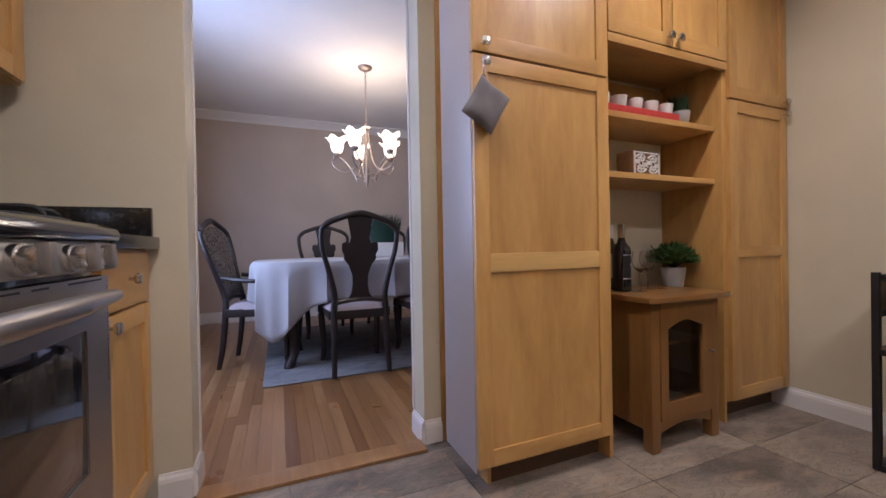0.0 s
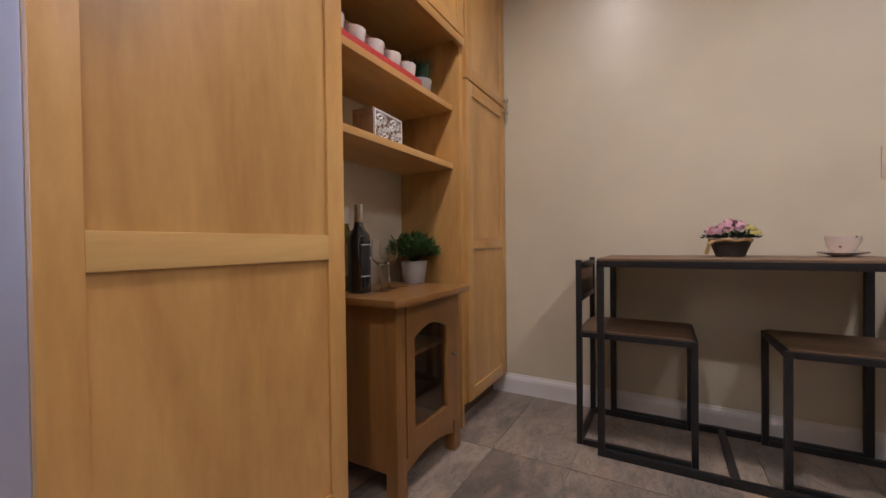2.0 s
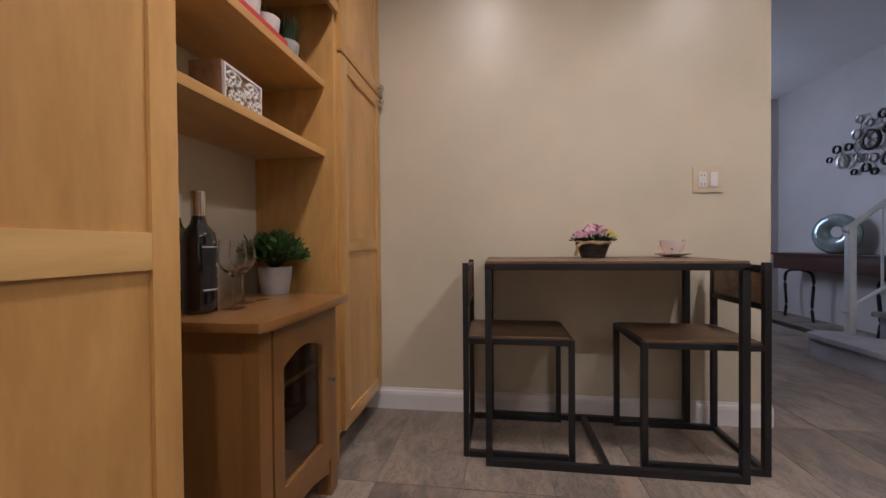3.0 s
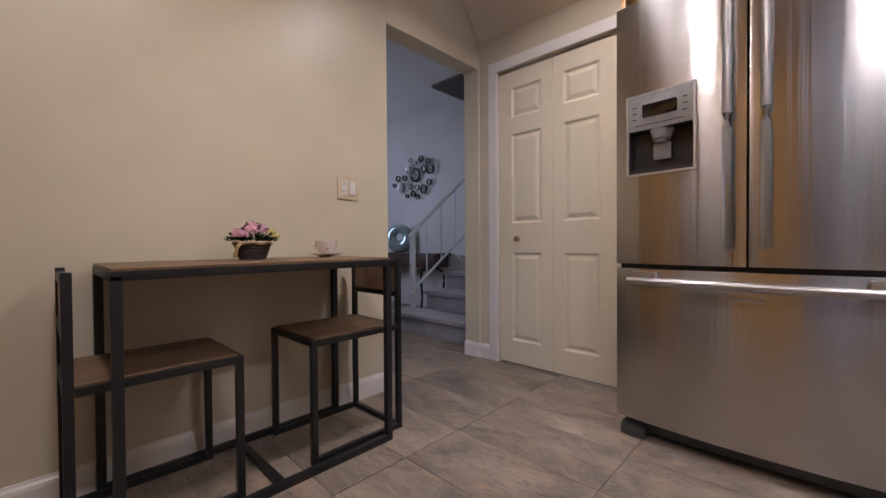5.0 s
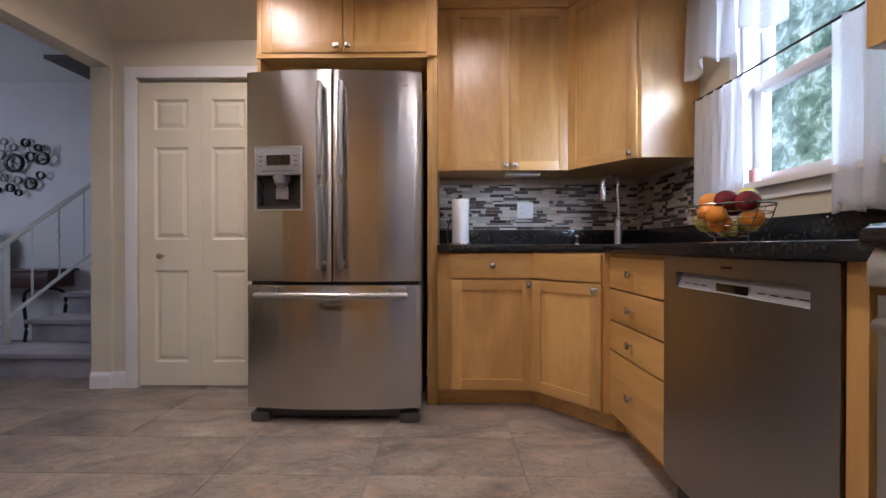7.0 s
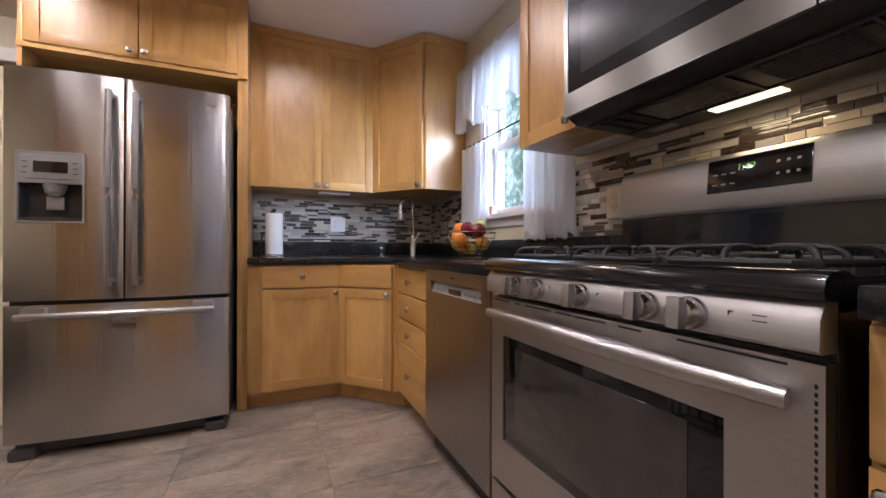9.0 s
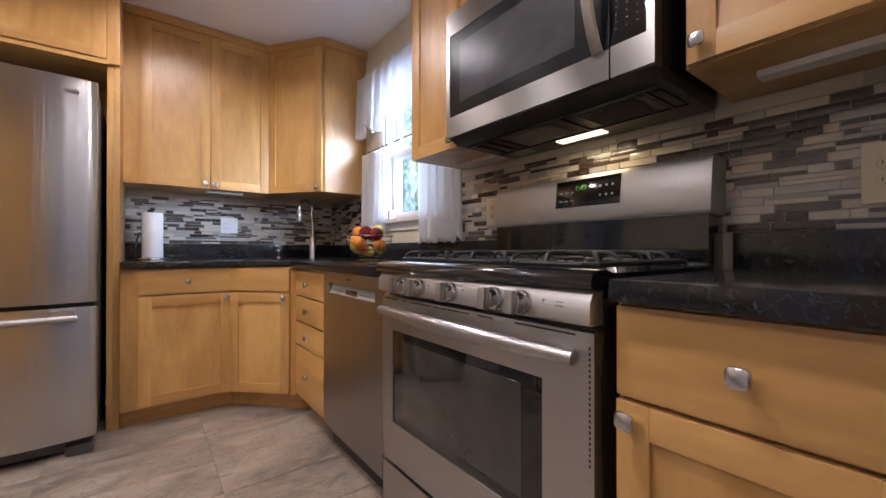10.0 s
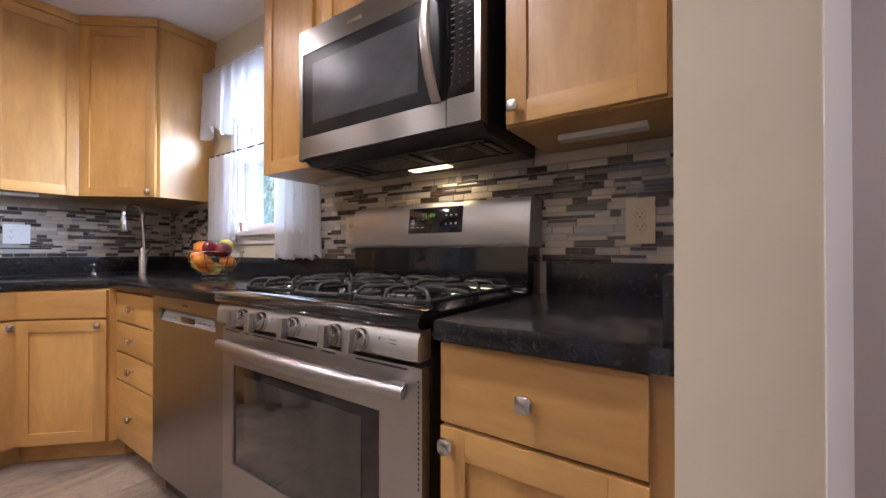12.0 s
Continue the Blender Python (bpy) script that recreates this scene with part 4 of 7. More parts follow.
for gx0, gx1 in ((0.03, 0.262), (0.268, 0.494), (0.50, 0.732)):
    bm = bmesh.new()
    gy0, gy1 = 0.045, 0.555
    cx = (gx0 + gx1) / 2
    x0, x1, y0, y1 = gx0 + 0.008, gx1 - 0.008, gy0 + 0.008, gy1 - 0.008
    sweep(bm, [(x0 + 0.02, y0, 0.958), (x1 - 0.02, y0, 0.958), (x1, y0 + 0.02, 0.958), (x1, y1 - 0.02, 0.958), (x1 - 0.02, y1, 0.958), (x0 + 0.02, y1, 0.958), (x0, y1 - 0.02, 0.958), (x0, y0 + 0.02, 0.958)], 0.0065, 8, True)
    sweep(bm, [(x0, 0.30, 0.958), (cx - 0.06, 0.30, 0.962), (cx + 0.06, 0.30, 0.962), (x1, 0.30, 0.958)], 0.0065, 8)
    for cy, ends in ((0.17, (y0, 0.30)), (0.43, (0.30, y1))):
        starts = [(x0, cy), (x1, cy), (cx, ends[0]), (cx, ends[1])]
        starts += [(x, y) for x in (x0, x1) for y in (ends[0] + 0.022, ends[1] - 0.022)]
        for sx, sy in starts:
            p = Vector((sx, sy, 0))
            d = Vector((cx, cy, 0)) - p
            ln = d.length
            d.normalize()
            steps = ((0.0, 0.957), (0.006, 0.972), (0.018, 0.981), (0.040, 0.983), (max(0.05, ln - 0.040), 0.983), (max(0.06, ln - 0.028), 0.979))
            sweep(bm, [p + d * a + Vector((0, 0, z)) for a, z in steps], 0.0053, 8)
    for x in (x0, x1):
        for y in (y0 + 0.02, 0.30, y1 - 0.02):
            tube(bm, (x, y, 0.943), (x, y, 0.957), 0.008, 0.0075, 8)
    part("grate", bm, IRON, rg, "cast iron grate", smooth=True)
boxpart("riser", (0.006, RW - 0.006, 0.60, 0.72, 0.905, 1.095), ENAMEL, rg, "black lower back panel", 0.003)
bm = bmesh.new()
prof = [(0.594, 1.088), (0.588, 1.100), (0.606, 1.235), (0.616, 1.254), (0.640, 1.258), (0.72, 1.250), (0.72, 1.088)]
vs = [[bm.verts.new((x, y, z)) for y, z in prof] for x in (-0.002, RW + 0.002)]
for i in range(len(prof)):
    j = (i + 1) % len(prof)
    bm.faces.new((vs[0][i], vs[0][j], vs[1][j], vs[1][i]))
bm.faces.new(vs[0][::-1])
bm.faces.new(vs[1])
bg = part("backguard", bm, STEEL_L, rg, "brushed steel back panel with a digital clock", bevel=0.006)
cd = boxpart("clock_display", (0.250, 0.480, -0.004, 0.004, 0.0, 0.098), DARKG, bg, "black glass clock panel", 0.003)
cd.matrix_basis = pose(0.046, 0.5935, 1.142, -7.5)


def lettering(name, text, size, mat, parent, m, depth=0.0004):
    cu = bpy.data.curves.new(name, "FONT")
    cu.body, cu.size, cu.extrude, cu.align_x = text, size, depth, "CENTER"
    tmp = new(name, cu)
    me = bpy.data.meshes.new_from_object(tmp.evaluated_get(bpy.context.evaluated_depsgraph_get()))
    bpy.data.objects.remove(tmp)
    me.materials.clear()
    me.materials.append(mat)
    ob = new(name, me)
    ob.parent = parent
    ob.matrix_basis = m
    return ob


GREENLED = glow("green_led", (0.20, 0.6, 0.1), 0.08)
BLUELED = glow("blue_led", (0.15, 0.35, 1.0), 4.0)
PRINT = plain("pale_print", (0.5, 0.5, 0.5), 0.5)
lettering("clock_digits", "1:49", 0.026, GREENLED, cd, pose(0.345, -0.0046, 0.058, 90))
bm = bmesh.new()
for i in range(3):
    for j in range(2):
        box(bm, 0.265 + i * 0.022, 0.277 + i * 0.022, -0.0048, -0.0035, 0.022 + j * 0.030, 0.025 + j * 0.030)
for i in range(3):
    for j in range(2):
        box(bm, 0.412 + i * 0.020, 0.419 + i * 0.020, -0.0048, -0.0035, 0.030 + j * 0.032, 0.037 + j * 0.032)
tagged(part("button_marks", bm, PRINT, cd), kind="stuff")

# ---- over-the-range microwave ----
mw = thing("microwave", pose(-0.500, 0.545, 0, 0, 0, 90), "stainless over-the-range microwave with a curved handle", "microwave")
MW, MZ0, MZ1 = 0.768, 1.416, 1.885
boxpart("body", (0.004, MW - 0.004, 0.04, 0.40, MZ0 + 0.012, MZ1), BLACKP, mw, "black casing", 0.003)
bm = bmesh.new()
for b in ((0, 0.018, MZ0 + 0.075, MZ1 - 0.085), (0, 0.658, MZ0, MZ0 + 0.075), (0, 0.658, MZ1 - 0.085, MZ1)):
    box(bm, b[0], b[1], 0, 0.038, b[2], b[3])
bmesh.ops.remove_doubles(bm, verts=bm.verts, dist=0.0004)
md = part("door", bm, STEEL_M, mw, "steel door with dark glass")
MWGLASS = plain("smoky_microwave_glass", (0.010, 0.010, 0.011), 0.30, 0.0, 0.5, 7, 0.0)
MWGLASS.node_tree.nodes["Principled BSDF"].inputs["Specular IOR Level"].default_value = 0.22
boxpart("window", (0.016, 0.658, 0.002, 0.02, MZ0 + 0.073, MZ1 - 0.083), MWGLASS, md, "dark mirrored glass")
SCREENG = plain("grey_screened_glass", (0.05, 0.05, 0.053), 0.32, 0.0, 0.25, 9, 0.0)
SCREENG.node_tree.nodes["Principled BSDF"].inputs["Specular IOR Level"].default_value = 0.22
boxpart("window_screen", (0.075, 0.560, 0.0006, 0.0035, MZ0 + 0.12, MZ1 - 0.13), SCREENG, md)
bm = bmesh.new()
rings = []
for i in range(25):
    q = i / 24
    y = -0.004 - 0.058 * math.sin(math.pi * q) ** 0.8
    z = MZ0 + 0.074 + 0.385 * q
    rings.append([bm.verts.new((0.612 + x, y + dy, z)) for x, dy in ((0.0, 0.004), (0.004, -0.004), (0.016, -0.008), (0.028, -0.004), (0.032, 0.004), (0.016, 0.007))])
for u, w in zip(rings, rings[1:]):
    for k in range(6):
        bm.faces.new((u[k], w[k], w[(k + 1) % 6], u[(k + 1) % 6]))
bm.faces.new(rings[0])
bm.faces.new(rings[-1][::-1])
part("handle", bm, HANDLE, md, "broad curved steel handle", smooth=True)
boxpart("brand_plate", (0.255, 0.330, -0.0015, 0.002, MZ1 - 0.052, MZ1 - 0.038), CHROME, md, "small raised maker's mark")
bm = bmesh.new()
for b in ((0.750, MW, MZ0 + 0.078, MZ1), (0.662, MW, MZ0, MZ0 + 0.078)):
    box(bm, b[0], b[1], 0, 0.038, b[2], b[3])
bmesh.ops.remove_doubles(bm, verts=bm.verts, dist=0.0004)
mp = part("control_frame", bm, STEEL_M, mw)
boxpart("keypad", (0.661, 0.752, 0.002, 0.02, MZ0 + 0.076, MZ1), DARKG, mp, "black touch keypad")
lettering("clock_digits", "1:49", 0.020, BLUELED, mp, pose(0.708, 0.001, MZ0 + 0.382, 90))
bm = bmesh.new()
for j in range(14):
    for i in range(3):
        box(bm, 0.675 + i * 0.026, 0.675 + i * 0.026 + (0.012 if j > 4 else 0.004), 0.0008, 0.0025, MZ0 + 0.115 + j * 0.018, MZ0 + 0.117 + j * 0.018)
tagged(part("key_marks", bm, plain("dim_print", (0.16, 0.16, 0.165), 0.5), mp), kind="stuff")
bm = bmesh.new()
prof = [(0.015, MZ0 - 0.002), (0.05, MZ0 - 0.022), (0.38, MZ0 - 0.026), (0.40, MZ0 - 0.012), (0.40, MZ0 + 0.012), (0.015, MZ0 + 0.012)]
vs = [[bm.verts.new((x, y, z)) for y, z in prof] for x in (0.004, MW - 0.004)]
for i in range(len(prof)):
    j = (i + 1) % len(prof)
    bm.faces.new((vs[0][i], vs[0][j], vs[1][j], vs[1][i]))
bm.faces.new(vs[0][::-1])
bm.faces.new(vs[1])
under = part("underside", bm, plain("dark_grey_metal_plate", (0.085, 0.075, 0.066), 0.34, 0.6, 0.2, 20, 0.05), mw, "dark metal vented underside", bevel=0.004)
zu = MZ0 - 0.026
for x0, x1 in ((0.20, 0.40), (0.50, 0.66)):
    bm = bmesh.new()
    bmesh.ops.create_grid(bm, x_segments=16, y_segments=11, size=0.5, matrix=Matrix.Translation(((x0 + x1) / 2, 0.17, zu - 0.001)) @ Matrix.Diagonal((x1 - x0, 0.14, 1, 1)))
    gf = part("grease_filter", bm, plain("filter_metal", (0.16, 0.14, 0.12), 0.4, 0.8), under, "metal mesh grease filter")
    gf.modifiers.new("mesh", "WIREFRAME").thickness = 0.0045
boxpart("light_lens", (0.29, 0.47, 0.285, 0.33, zu - 0.003, zu + 0.003), LENS, under, "lit cooktop lamp", 0.001)
for x0, x1, y0, y1 in ((0.03, 0.74, 0.075, 0.083), (0.03, 0.74, 0.262, 0.268), (0.44, 0.452, 0.083, 0.262), (0.175, 0.183, 0.083, 0.262), (0.70, 0.708, 0.083, 0.262)):
    boxpart("pressed_rib", (x0, x1, y0, y1, zu - 0.004, zu + 0.002), BLACKP, under)
for x in (0.06, 0.11, 0.68, 0.72):
    boxpart("vent_louvre", (x, x + 0.02, 0.10, 0.24, zu - 0.005, zu + 0.002), BLACKP, under)
boxpart("light_lens", (0.08, 0.17, 0.285, 0.33, zu - 0.003, zu + 0.003), GREYP, under, "unlit lens", 0.001)

# ---- dishwasher ----
dwm = thing("dishwasher", pose(-0.312, -0.249, 0, 0, 0, 90), "stainless dishwasher with a recessed control handle", "dishwasher")
boxpart("body", (0.0, 0.626, 0.03, 0.59, 0.09, 0.874), BLACKP, dwm)
bm = bmesh.new()
for b in ((0, 0.072, 0.778, 0.880), (0.566, 0.630, 0.778, 0.880), (0.072, 0.566, 0.828, 0.880), (0, 0.630, 0.10, 0.778)):
    box(bm, b[0], b[1], 0, 0.03, b[2], b[3])
bmesh.ops.remove_doubles(bm, verts=bm.verts, dist=0.0004)
dd = part("door", bm, STEEL_DW, dwm, "brushed steel door")
bm = bmesh.new()
v0 = [(0.030, 0.778), (0.006, 0.778), (0.024, 0.828), (0.03, 0.828)]
vs = [[bm.verts.new((x, y, z)) for y, z in v0] for x in (0.072, 0.566)]
for i in range(4):
    j = (i + 1) % 4
    bm.faces.new((vs[0][i], vs[0][j], vs[1][j], vs[1][i]))
bm.faces.new(vs[0][::-1])
bm.faces.new(vs[1])
hp = part("control_strip", bm, plain("pale_grey_strip_plastic", (0.27, 0.265, 0.26), 0.3, 0.0, 0.04), dwm, "sloped pale control strip in the handle recess")
boxpart("display", (0.26, 0.38, 0.003, 0.006, 0.784, 0.808), DARKG, hp).matrix_basis = pose(0, 0.004, -0.002, 0)
bm = bmesh.new()
for x in (0.11, 0.15, 0.19, 0.41, 0.45, 0.49, 0.53):
    box(bm, x, x + 0.022, 0.0095, 0.0105, 0.792, 0.795)
tagged(part("button_marks", bm, BLACKP, hp), kind="stuff")
boxpart("brand_plate", (0.29, 0.335, -0.001, 0.001, 0.850, 0.857), BLACKP, dd)
boxpart("kick_plate", (0.0, 0.630, 0.05, 0.07, 0.0, 0.09), BLACKP, dwm)

# ---- closet bifold door ----
for dims in ((BX1, BX1 + 0.072, CLOSET, CLOSET + 0.018, 0, BZ + 0.072), (BX0 - 0.07, BX0, CLOSET, CLOSET + 0.018, 0, BZ + 0.072), (BX0, BX1, CLOSET, CLOSET + 0.018, BZ, BZ + 0.072)):
    structure("trim", [dims], TRIM, "white painted door casing", 0.004, "trim")
structure("track", [(BX0 + 0.002, BX1 - 0.002, CLOSET - 0.05, CLOSET - 0.01, BZ - 0.012, BZ - 0.002)], CHROME, "metal track above the folding door", 0.001, "track")
bd = thing("door_1", pose(BX1 - 0.004, CLOSET - 0.008, 0.012, 0, 0, 180), "cream painted bifold closet door with raised panels, closed", "door", kind="structure")
LW, LH = 0.402, 1.965
for n in range(2):
    lf = new("leaf")
    lf.parent = bd
    lf.matrix_basis = pose(n * (LW + 0.003), 0, 0)
    sx, zs = ((0.100, 0.322), ((0.152, 0.75), (0.948, 1.548), (1.66, 1.858)))
    if n:
        sx = (0.068, 0.290)
    bm = bmesh.new()
    box(bm, 0, sx[0], 0, 0.034, 0, LH)
    box(bm, sx[1], LW, 0, 0.034, 0, LH)
    edges = [0] + [z for ab in zs for z in ab] + [LH]
    for a, b in zip(edges[::2], edges[1::2]):
        box(bm, sx[0], sx[1], 0, 0.034, a, b)
    bmesh.ops.remove_doubles(bm, verts=bm.verts, dist=0.0004)
    part("frame", bm, DOORP, lf)
    for a, b in zs:
        bm = bmesh.new()
        x0, x1 = sx
        rings = []
        for inset, y in ((0.0, 0.0), (0.012, 0.011), (0.020, 0.011), (0.042, 0.002)):
            rings.append([bm.verts.new(c) for c in ((x0 + inset, y, a + inset), (x1 - inset, y, a + inset), (x1 - inset, y, b - inset), (x0 + inset, y, b - inset))])
        for r0, r1 in zip(rings, rings[1:]):
            for i in range(4):
                j = (i + 1) % 4
                bm.faces.new((r0[i], r0[j], r1[j], r1[i]))
        bm.faces.new(rings[-1])
        bk = [bm.verts.new((v.co.x, 0.03, v.co.z)) for v in rings[0]]
        for i in range(4):
            j = (i + 1) % 4
            bm.faces.new((rings[0][j], rings[0][i], bk[i], bk[j]))
        bm.faces.new(bk[::-1])
        part("panel", bm, DOORP, lf)
    if n == 0:
        bm = bmesh.new()
        lathe(bm, [(0.010, 0), (0.008, 0.012), (0.017, 0.02), (0.020, 0.03), (0.014, 0.04), (0.003, 0.043)], 20)
        part("knob", bm, plain("worn_brass", (0.34, 0.23, 0.14), 0.35, 0.6), lf, "small round brass knob", smooth=True, m=pose(0.152, 0, 0.843, 90))

# ---- kitchen window and curtains ----
win = thing("window_1", pose(WX, W0, WZ0, 0, 0, 90), "white double-hung window over the counter", "window", kind="structure")
ww, wh = W1 - W0, WZ1 - WZ0
for nm, d in (("jamb", (0, 0.022, 0.0, T, 0, wh)), ("jamb", (ww - 0.022, ww, 0.0, T, 0, wh)), ("jamb", (0, ww, 0.0, T, wh - 0.02, wh)), ("window_sill", (-0.05, ww + 0.05, -0.045, T, -0.028, 0.0)),
              ("casing", (-0.055, -0.0, -0.014, 0.0, 0.0, wh + 0.055)), ("casing", (ww, ww + 0.055, -0.014, 0.0, 0.0, wh + 0.055)), ("casing", (-0.0, ww, -0.014, 0.0, wh, wh + 0.055)),
              ("apron", (-0.05, ww + 0.05, -0.014, 0.0, -0.08, -0.028))):
    boxpart(nm, d, TRIM, win, bevel=0.003)
for z0, z1, y in ((0.0, 0.47, 0.045), (0.43, wh - 0.02, 0.08)):
    sash = new("sash")
    sash.parent = win
    f = 0.045
    for d in ((0.022, 0.022 + f, y, y + 0.03, z0, z1), (ww - 0.022 - f, ww - 0.022, y, y + 0.03, z0, z1), (0.022 + f, ww - 0.022 - f, y, y + 0.03, z0, z0 + f), (0.022 + f, ww - 0.022 - f, y, y + 0.03, z1 - f, z1)):
        boxpart("rail", d, TRIM, sash, bevel=0.003)
    pane = boxpart("pane", (0.06, ww - 0.06, y + 0.012, y + 0.016, z0 + 0.03, z1 - 0.03), GLASS, sash, bevel=0)
    pane.visible_shadow = False


def curtain(name, y0, y1, z0, z1, folds, depth, scallop, label, mat, x=WX + 0.05, gather=0.0, seed=1):
    rnd = random.Random(seed)
    bm = bmesh.new()
    nx, nz = max(40, folds * 10), 26
    ph = [rnd.uniform(0, 6.28) for _ in range(4)]
    rows = []
    for j in range(nz + 1):
        s = j / nz
        row = []
        for i in range(nx + 1):
            u = i / nx
            amp = depth * (0.35 + 0.65 * s)
            w = amp * (math.sin(u * folds * math.tau + ph[0] + 0.5 * math.sin(3 * u + ph[1])) + 0.35 * math.sin(u * folds * 2.3 * math.tau + ph[2] + s))
            c = (y0 + y1) / 2
            yy = y0 + (y1 - y0) * u
            yy = c + (yy - c) * (1 - gather * (1 - s))
            low = z0 + scallop * (0.5 + 0.5 * math.sin(u * folds * math.tau * 0.5 + ph[3])) + 0.012 * math.sin(u * folds * math.tau + ph[0])
            row.append(bm.verts.new((x + w, yy, z1 + (low - z1) * s)))
        rows.append(row)
    for a, b in zip(rows, rows[1:]):
        for i in range(nx):
            bm.faces.new((a[i], a[i + 1], b[i + 1], b[i]))
    ob = solid(name, bm, mat, label, "curtain", smooth=True)
    mod = ob.modifiers.new("thickness", "SOLIDIFY")
    mod.thickness = 0.0012
    return ob


def lace():
    m = SHEER.copy()
    m.name = "embroidered_sheer"
    t = m.node_tree
    out = t.nodes["Material Output"]
    old = out.inputs[0].links[0].from_socket
    tr = t.nodes.new("ShaderNodeBsdfTransparent")
    ms = t.nodes.new("ShaderNodeMixShader")
    v = coords(t)
    vor = node(t, "ShaderNodeTexVoronoi", Scale=70.0)
    vor.feature = "DISTANCE_TO_EDGE"
    t.links.new(v, vor.inputs["Vector"])
    fac = ramp(t, vor.outputs["Distance"], [(0.02, (0.86, 0.86, 0.86)), (0.05, (0.78, 0.78, 0.78))])
    t.links.new(fac, ms.inputs[0])
    t.links.new(tr.outputs[0], ms.inputs[1])
    t.links.new(old, ms.inputs[2])
    t.links.new(ms.outputs[0], out.inputs[0])
    return m


LACE = lace()
curtain("curtain", -0.95, -0.60, 1.13, 1.70, 5, 0.014, 0.01, "sheer white lace cafe curtain beside the window", LACE, seed=3)
curtain("curtain", -0.215, 0.185, 1.03, 1.70, 5, 0.018, 0.02, "sheer white lace cafe curtain with a scalloped hem", LACE, seed=5)
curtain("valance_curtain", -0.975, 0.20, 1.80, 2.26, 9, 0.022, 0.07, "white lace valance with a scalloped hem", LACE, x=WX + 0.075, seed=8)
bm = bmesh.new()
tube(bm, (WX + 0.05, -0.97, 1.70), (WX + 0.05, 0.21, 1.70), 0.005)
solid("curtain_rod", bm, BLACKM, "thin dark cafe curtain rod", "curtain rod", smooth=True)
bm = bmesh.new()
tube(bm, (WX + 0.075, -1.05, 2.24), (WX + 0.075, 0.23, 2.24), 0.006)
solid("curtain_rod", bm, WHITEP, "thin white valance rod", "curtain rod", smooth=True)

# garden outside, a plain far backdrop
m, t, b = material("bright_garden_distance", (0.3, 0.4, 0.3), 1.0)
v = coords(t)
leaves = noise_tex(t, v, 3.2, 8, 0.72, 0.6)
clump = noise_tex(t, v, 0.9, 4, 0.6)
col = ramp(t, mix(t, 0.45, leaves, clump), [(0.40, (0.05, 0.11, 0.11)), (0.50, (0.16, 0.29, 0.28)), (0.58, (0.45, 0.64, 0.72)), (0.68, (1.0, 1.0, 1.0))])
em = node(t, "ShaderNodeEmission", Strength=1.45)
t.links.new(col, em.inputs["Color"])
t.links.new(em.outputs[0], t.nodes["Material Output"].inputs[0])
bm = bmesh.new()
box(bm, -9.05, -9.0, -14, 5, -0.5, 9)
solid("backdrop", bm, m, "bright out-of-focus garden trees", "backdrop", kind="structure")

# ---- recessed downlights ----
for dx, dy in DOWNLIGHTS:
    dl = thing("downlight", pose(dx, dy, CEIL), "round recessed ceiling downlight, lit", "ceiling light", "kitchen downlights")
    bm = bmesh.new()
    lathe(bm, [(0.066, -0.001), (0.066, -0.006), (0.092, -0.006), (0.095, -0.001)], 32, cap=False)
    part("trim_ring", bm, WHITEP, dl, smooth=True)
    bm = bmesh.new()
    lathe(bm, [(0.064, -0.0005), (0.064, -0.002)], 32)
    part("lens", bm, LAMPW, dl)

# ---- small dining set by the wall ----
def frame_bar(parent, a, b, r=0.0125, name="bar"):
    a, b = Vector(a), Vector(b)
    lo = [min(a[i], b[i]) - r for i in range(3)]
    hi = [max(a[i], b[i]) + r for i in range(3)]
    return boxpart(name, (lo[0], hi[0], lo[1], hi[1], lo[2], hi[2]), BLACKM, parent, bevel=0.0015)


X0, X1, Y0, Y1, ZT = 2.190, 2.612, -0.115, 0.760, 0.747
tb = thing("narrow_table", pose(0, 0, 0), "narrow brown board table on a black metal frame", "table")
for y in (Y0, Y1):
    for x in (X0, X1):
        frame_bar(tb, (x, y, 0.0125), (x, y, ZT - 0.0125), name="leg")
for a, b in (((X0, Y0, ZT), (X0, Y1, ZT)), ((X1, Y0, ZT), (X1, Y1, ZT)), ((X0 + 0.025, Y0, ZT), (X1 - 0.025, Y0, ZT)), ((X0 + 0.025, Y1, ZT), (X1 - 0.025, Y1, ZT)),
             ((X0, Y0 + 0.025, 0.0125), (X0, Y1 - 0.025, 0.0125)), ((X1, Y0 + 0.025, 0.0125), (X1, Y1 - 0.025, 0.0125)), ((X0 + 0.025, 0.335, 0.0125), (X1 - 0.025, 0.335, 0.0125))):
    frame_bar(tb, a, b, name="rail")
boxpart("tabletop", (X0 - 0.010, X1 + 0.010, Y0 - 0.010, Y1 + 0.010, ZT + 0.0127, ZT + 0.021), RUSTIC, tb, "brown rustic board", 0.001)


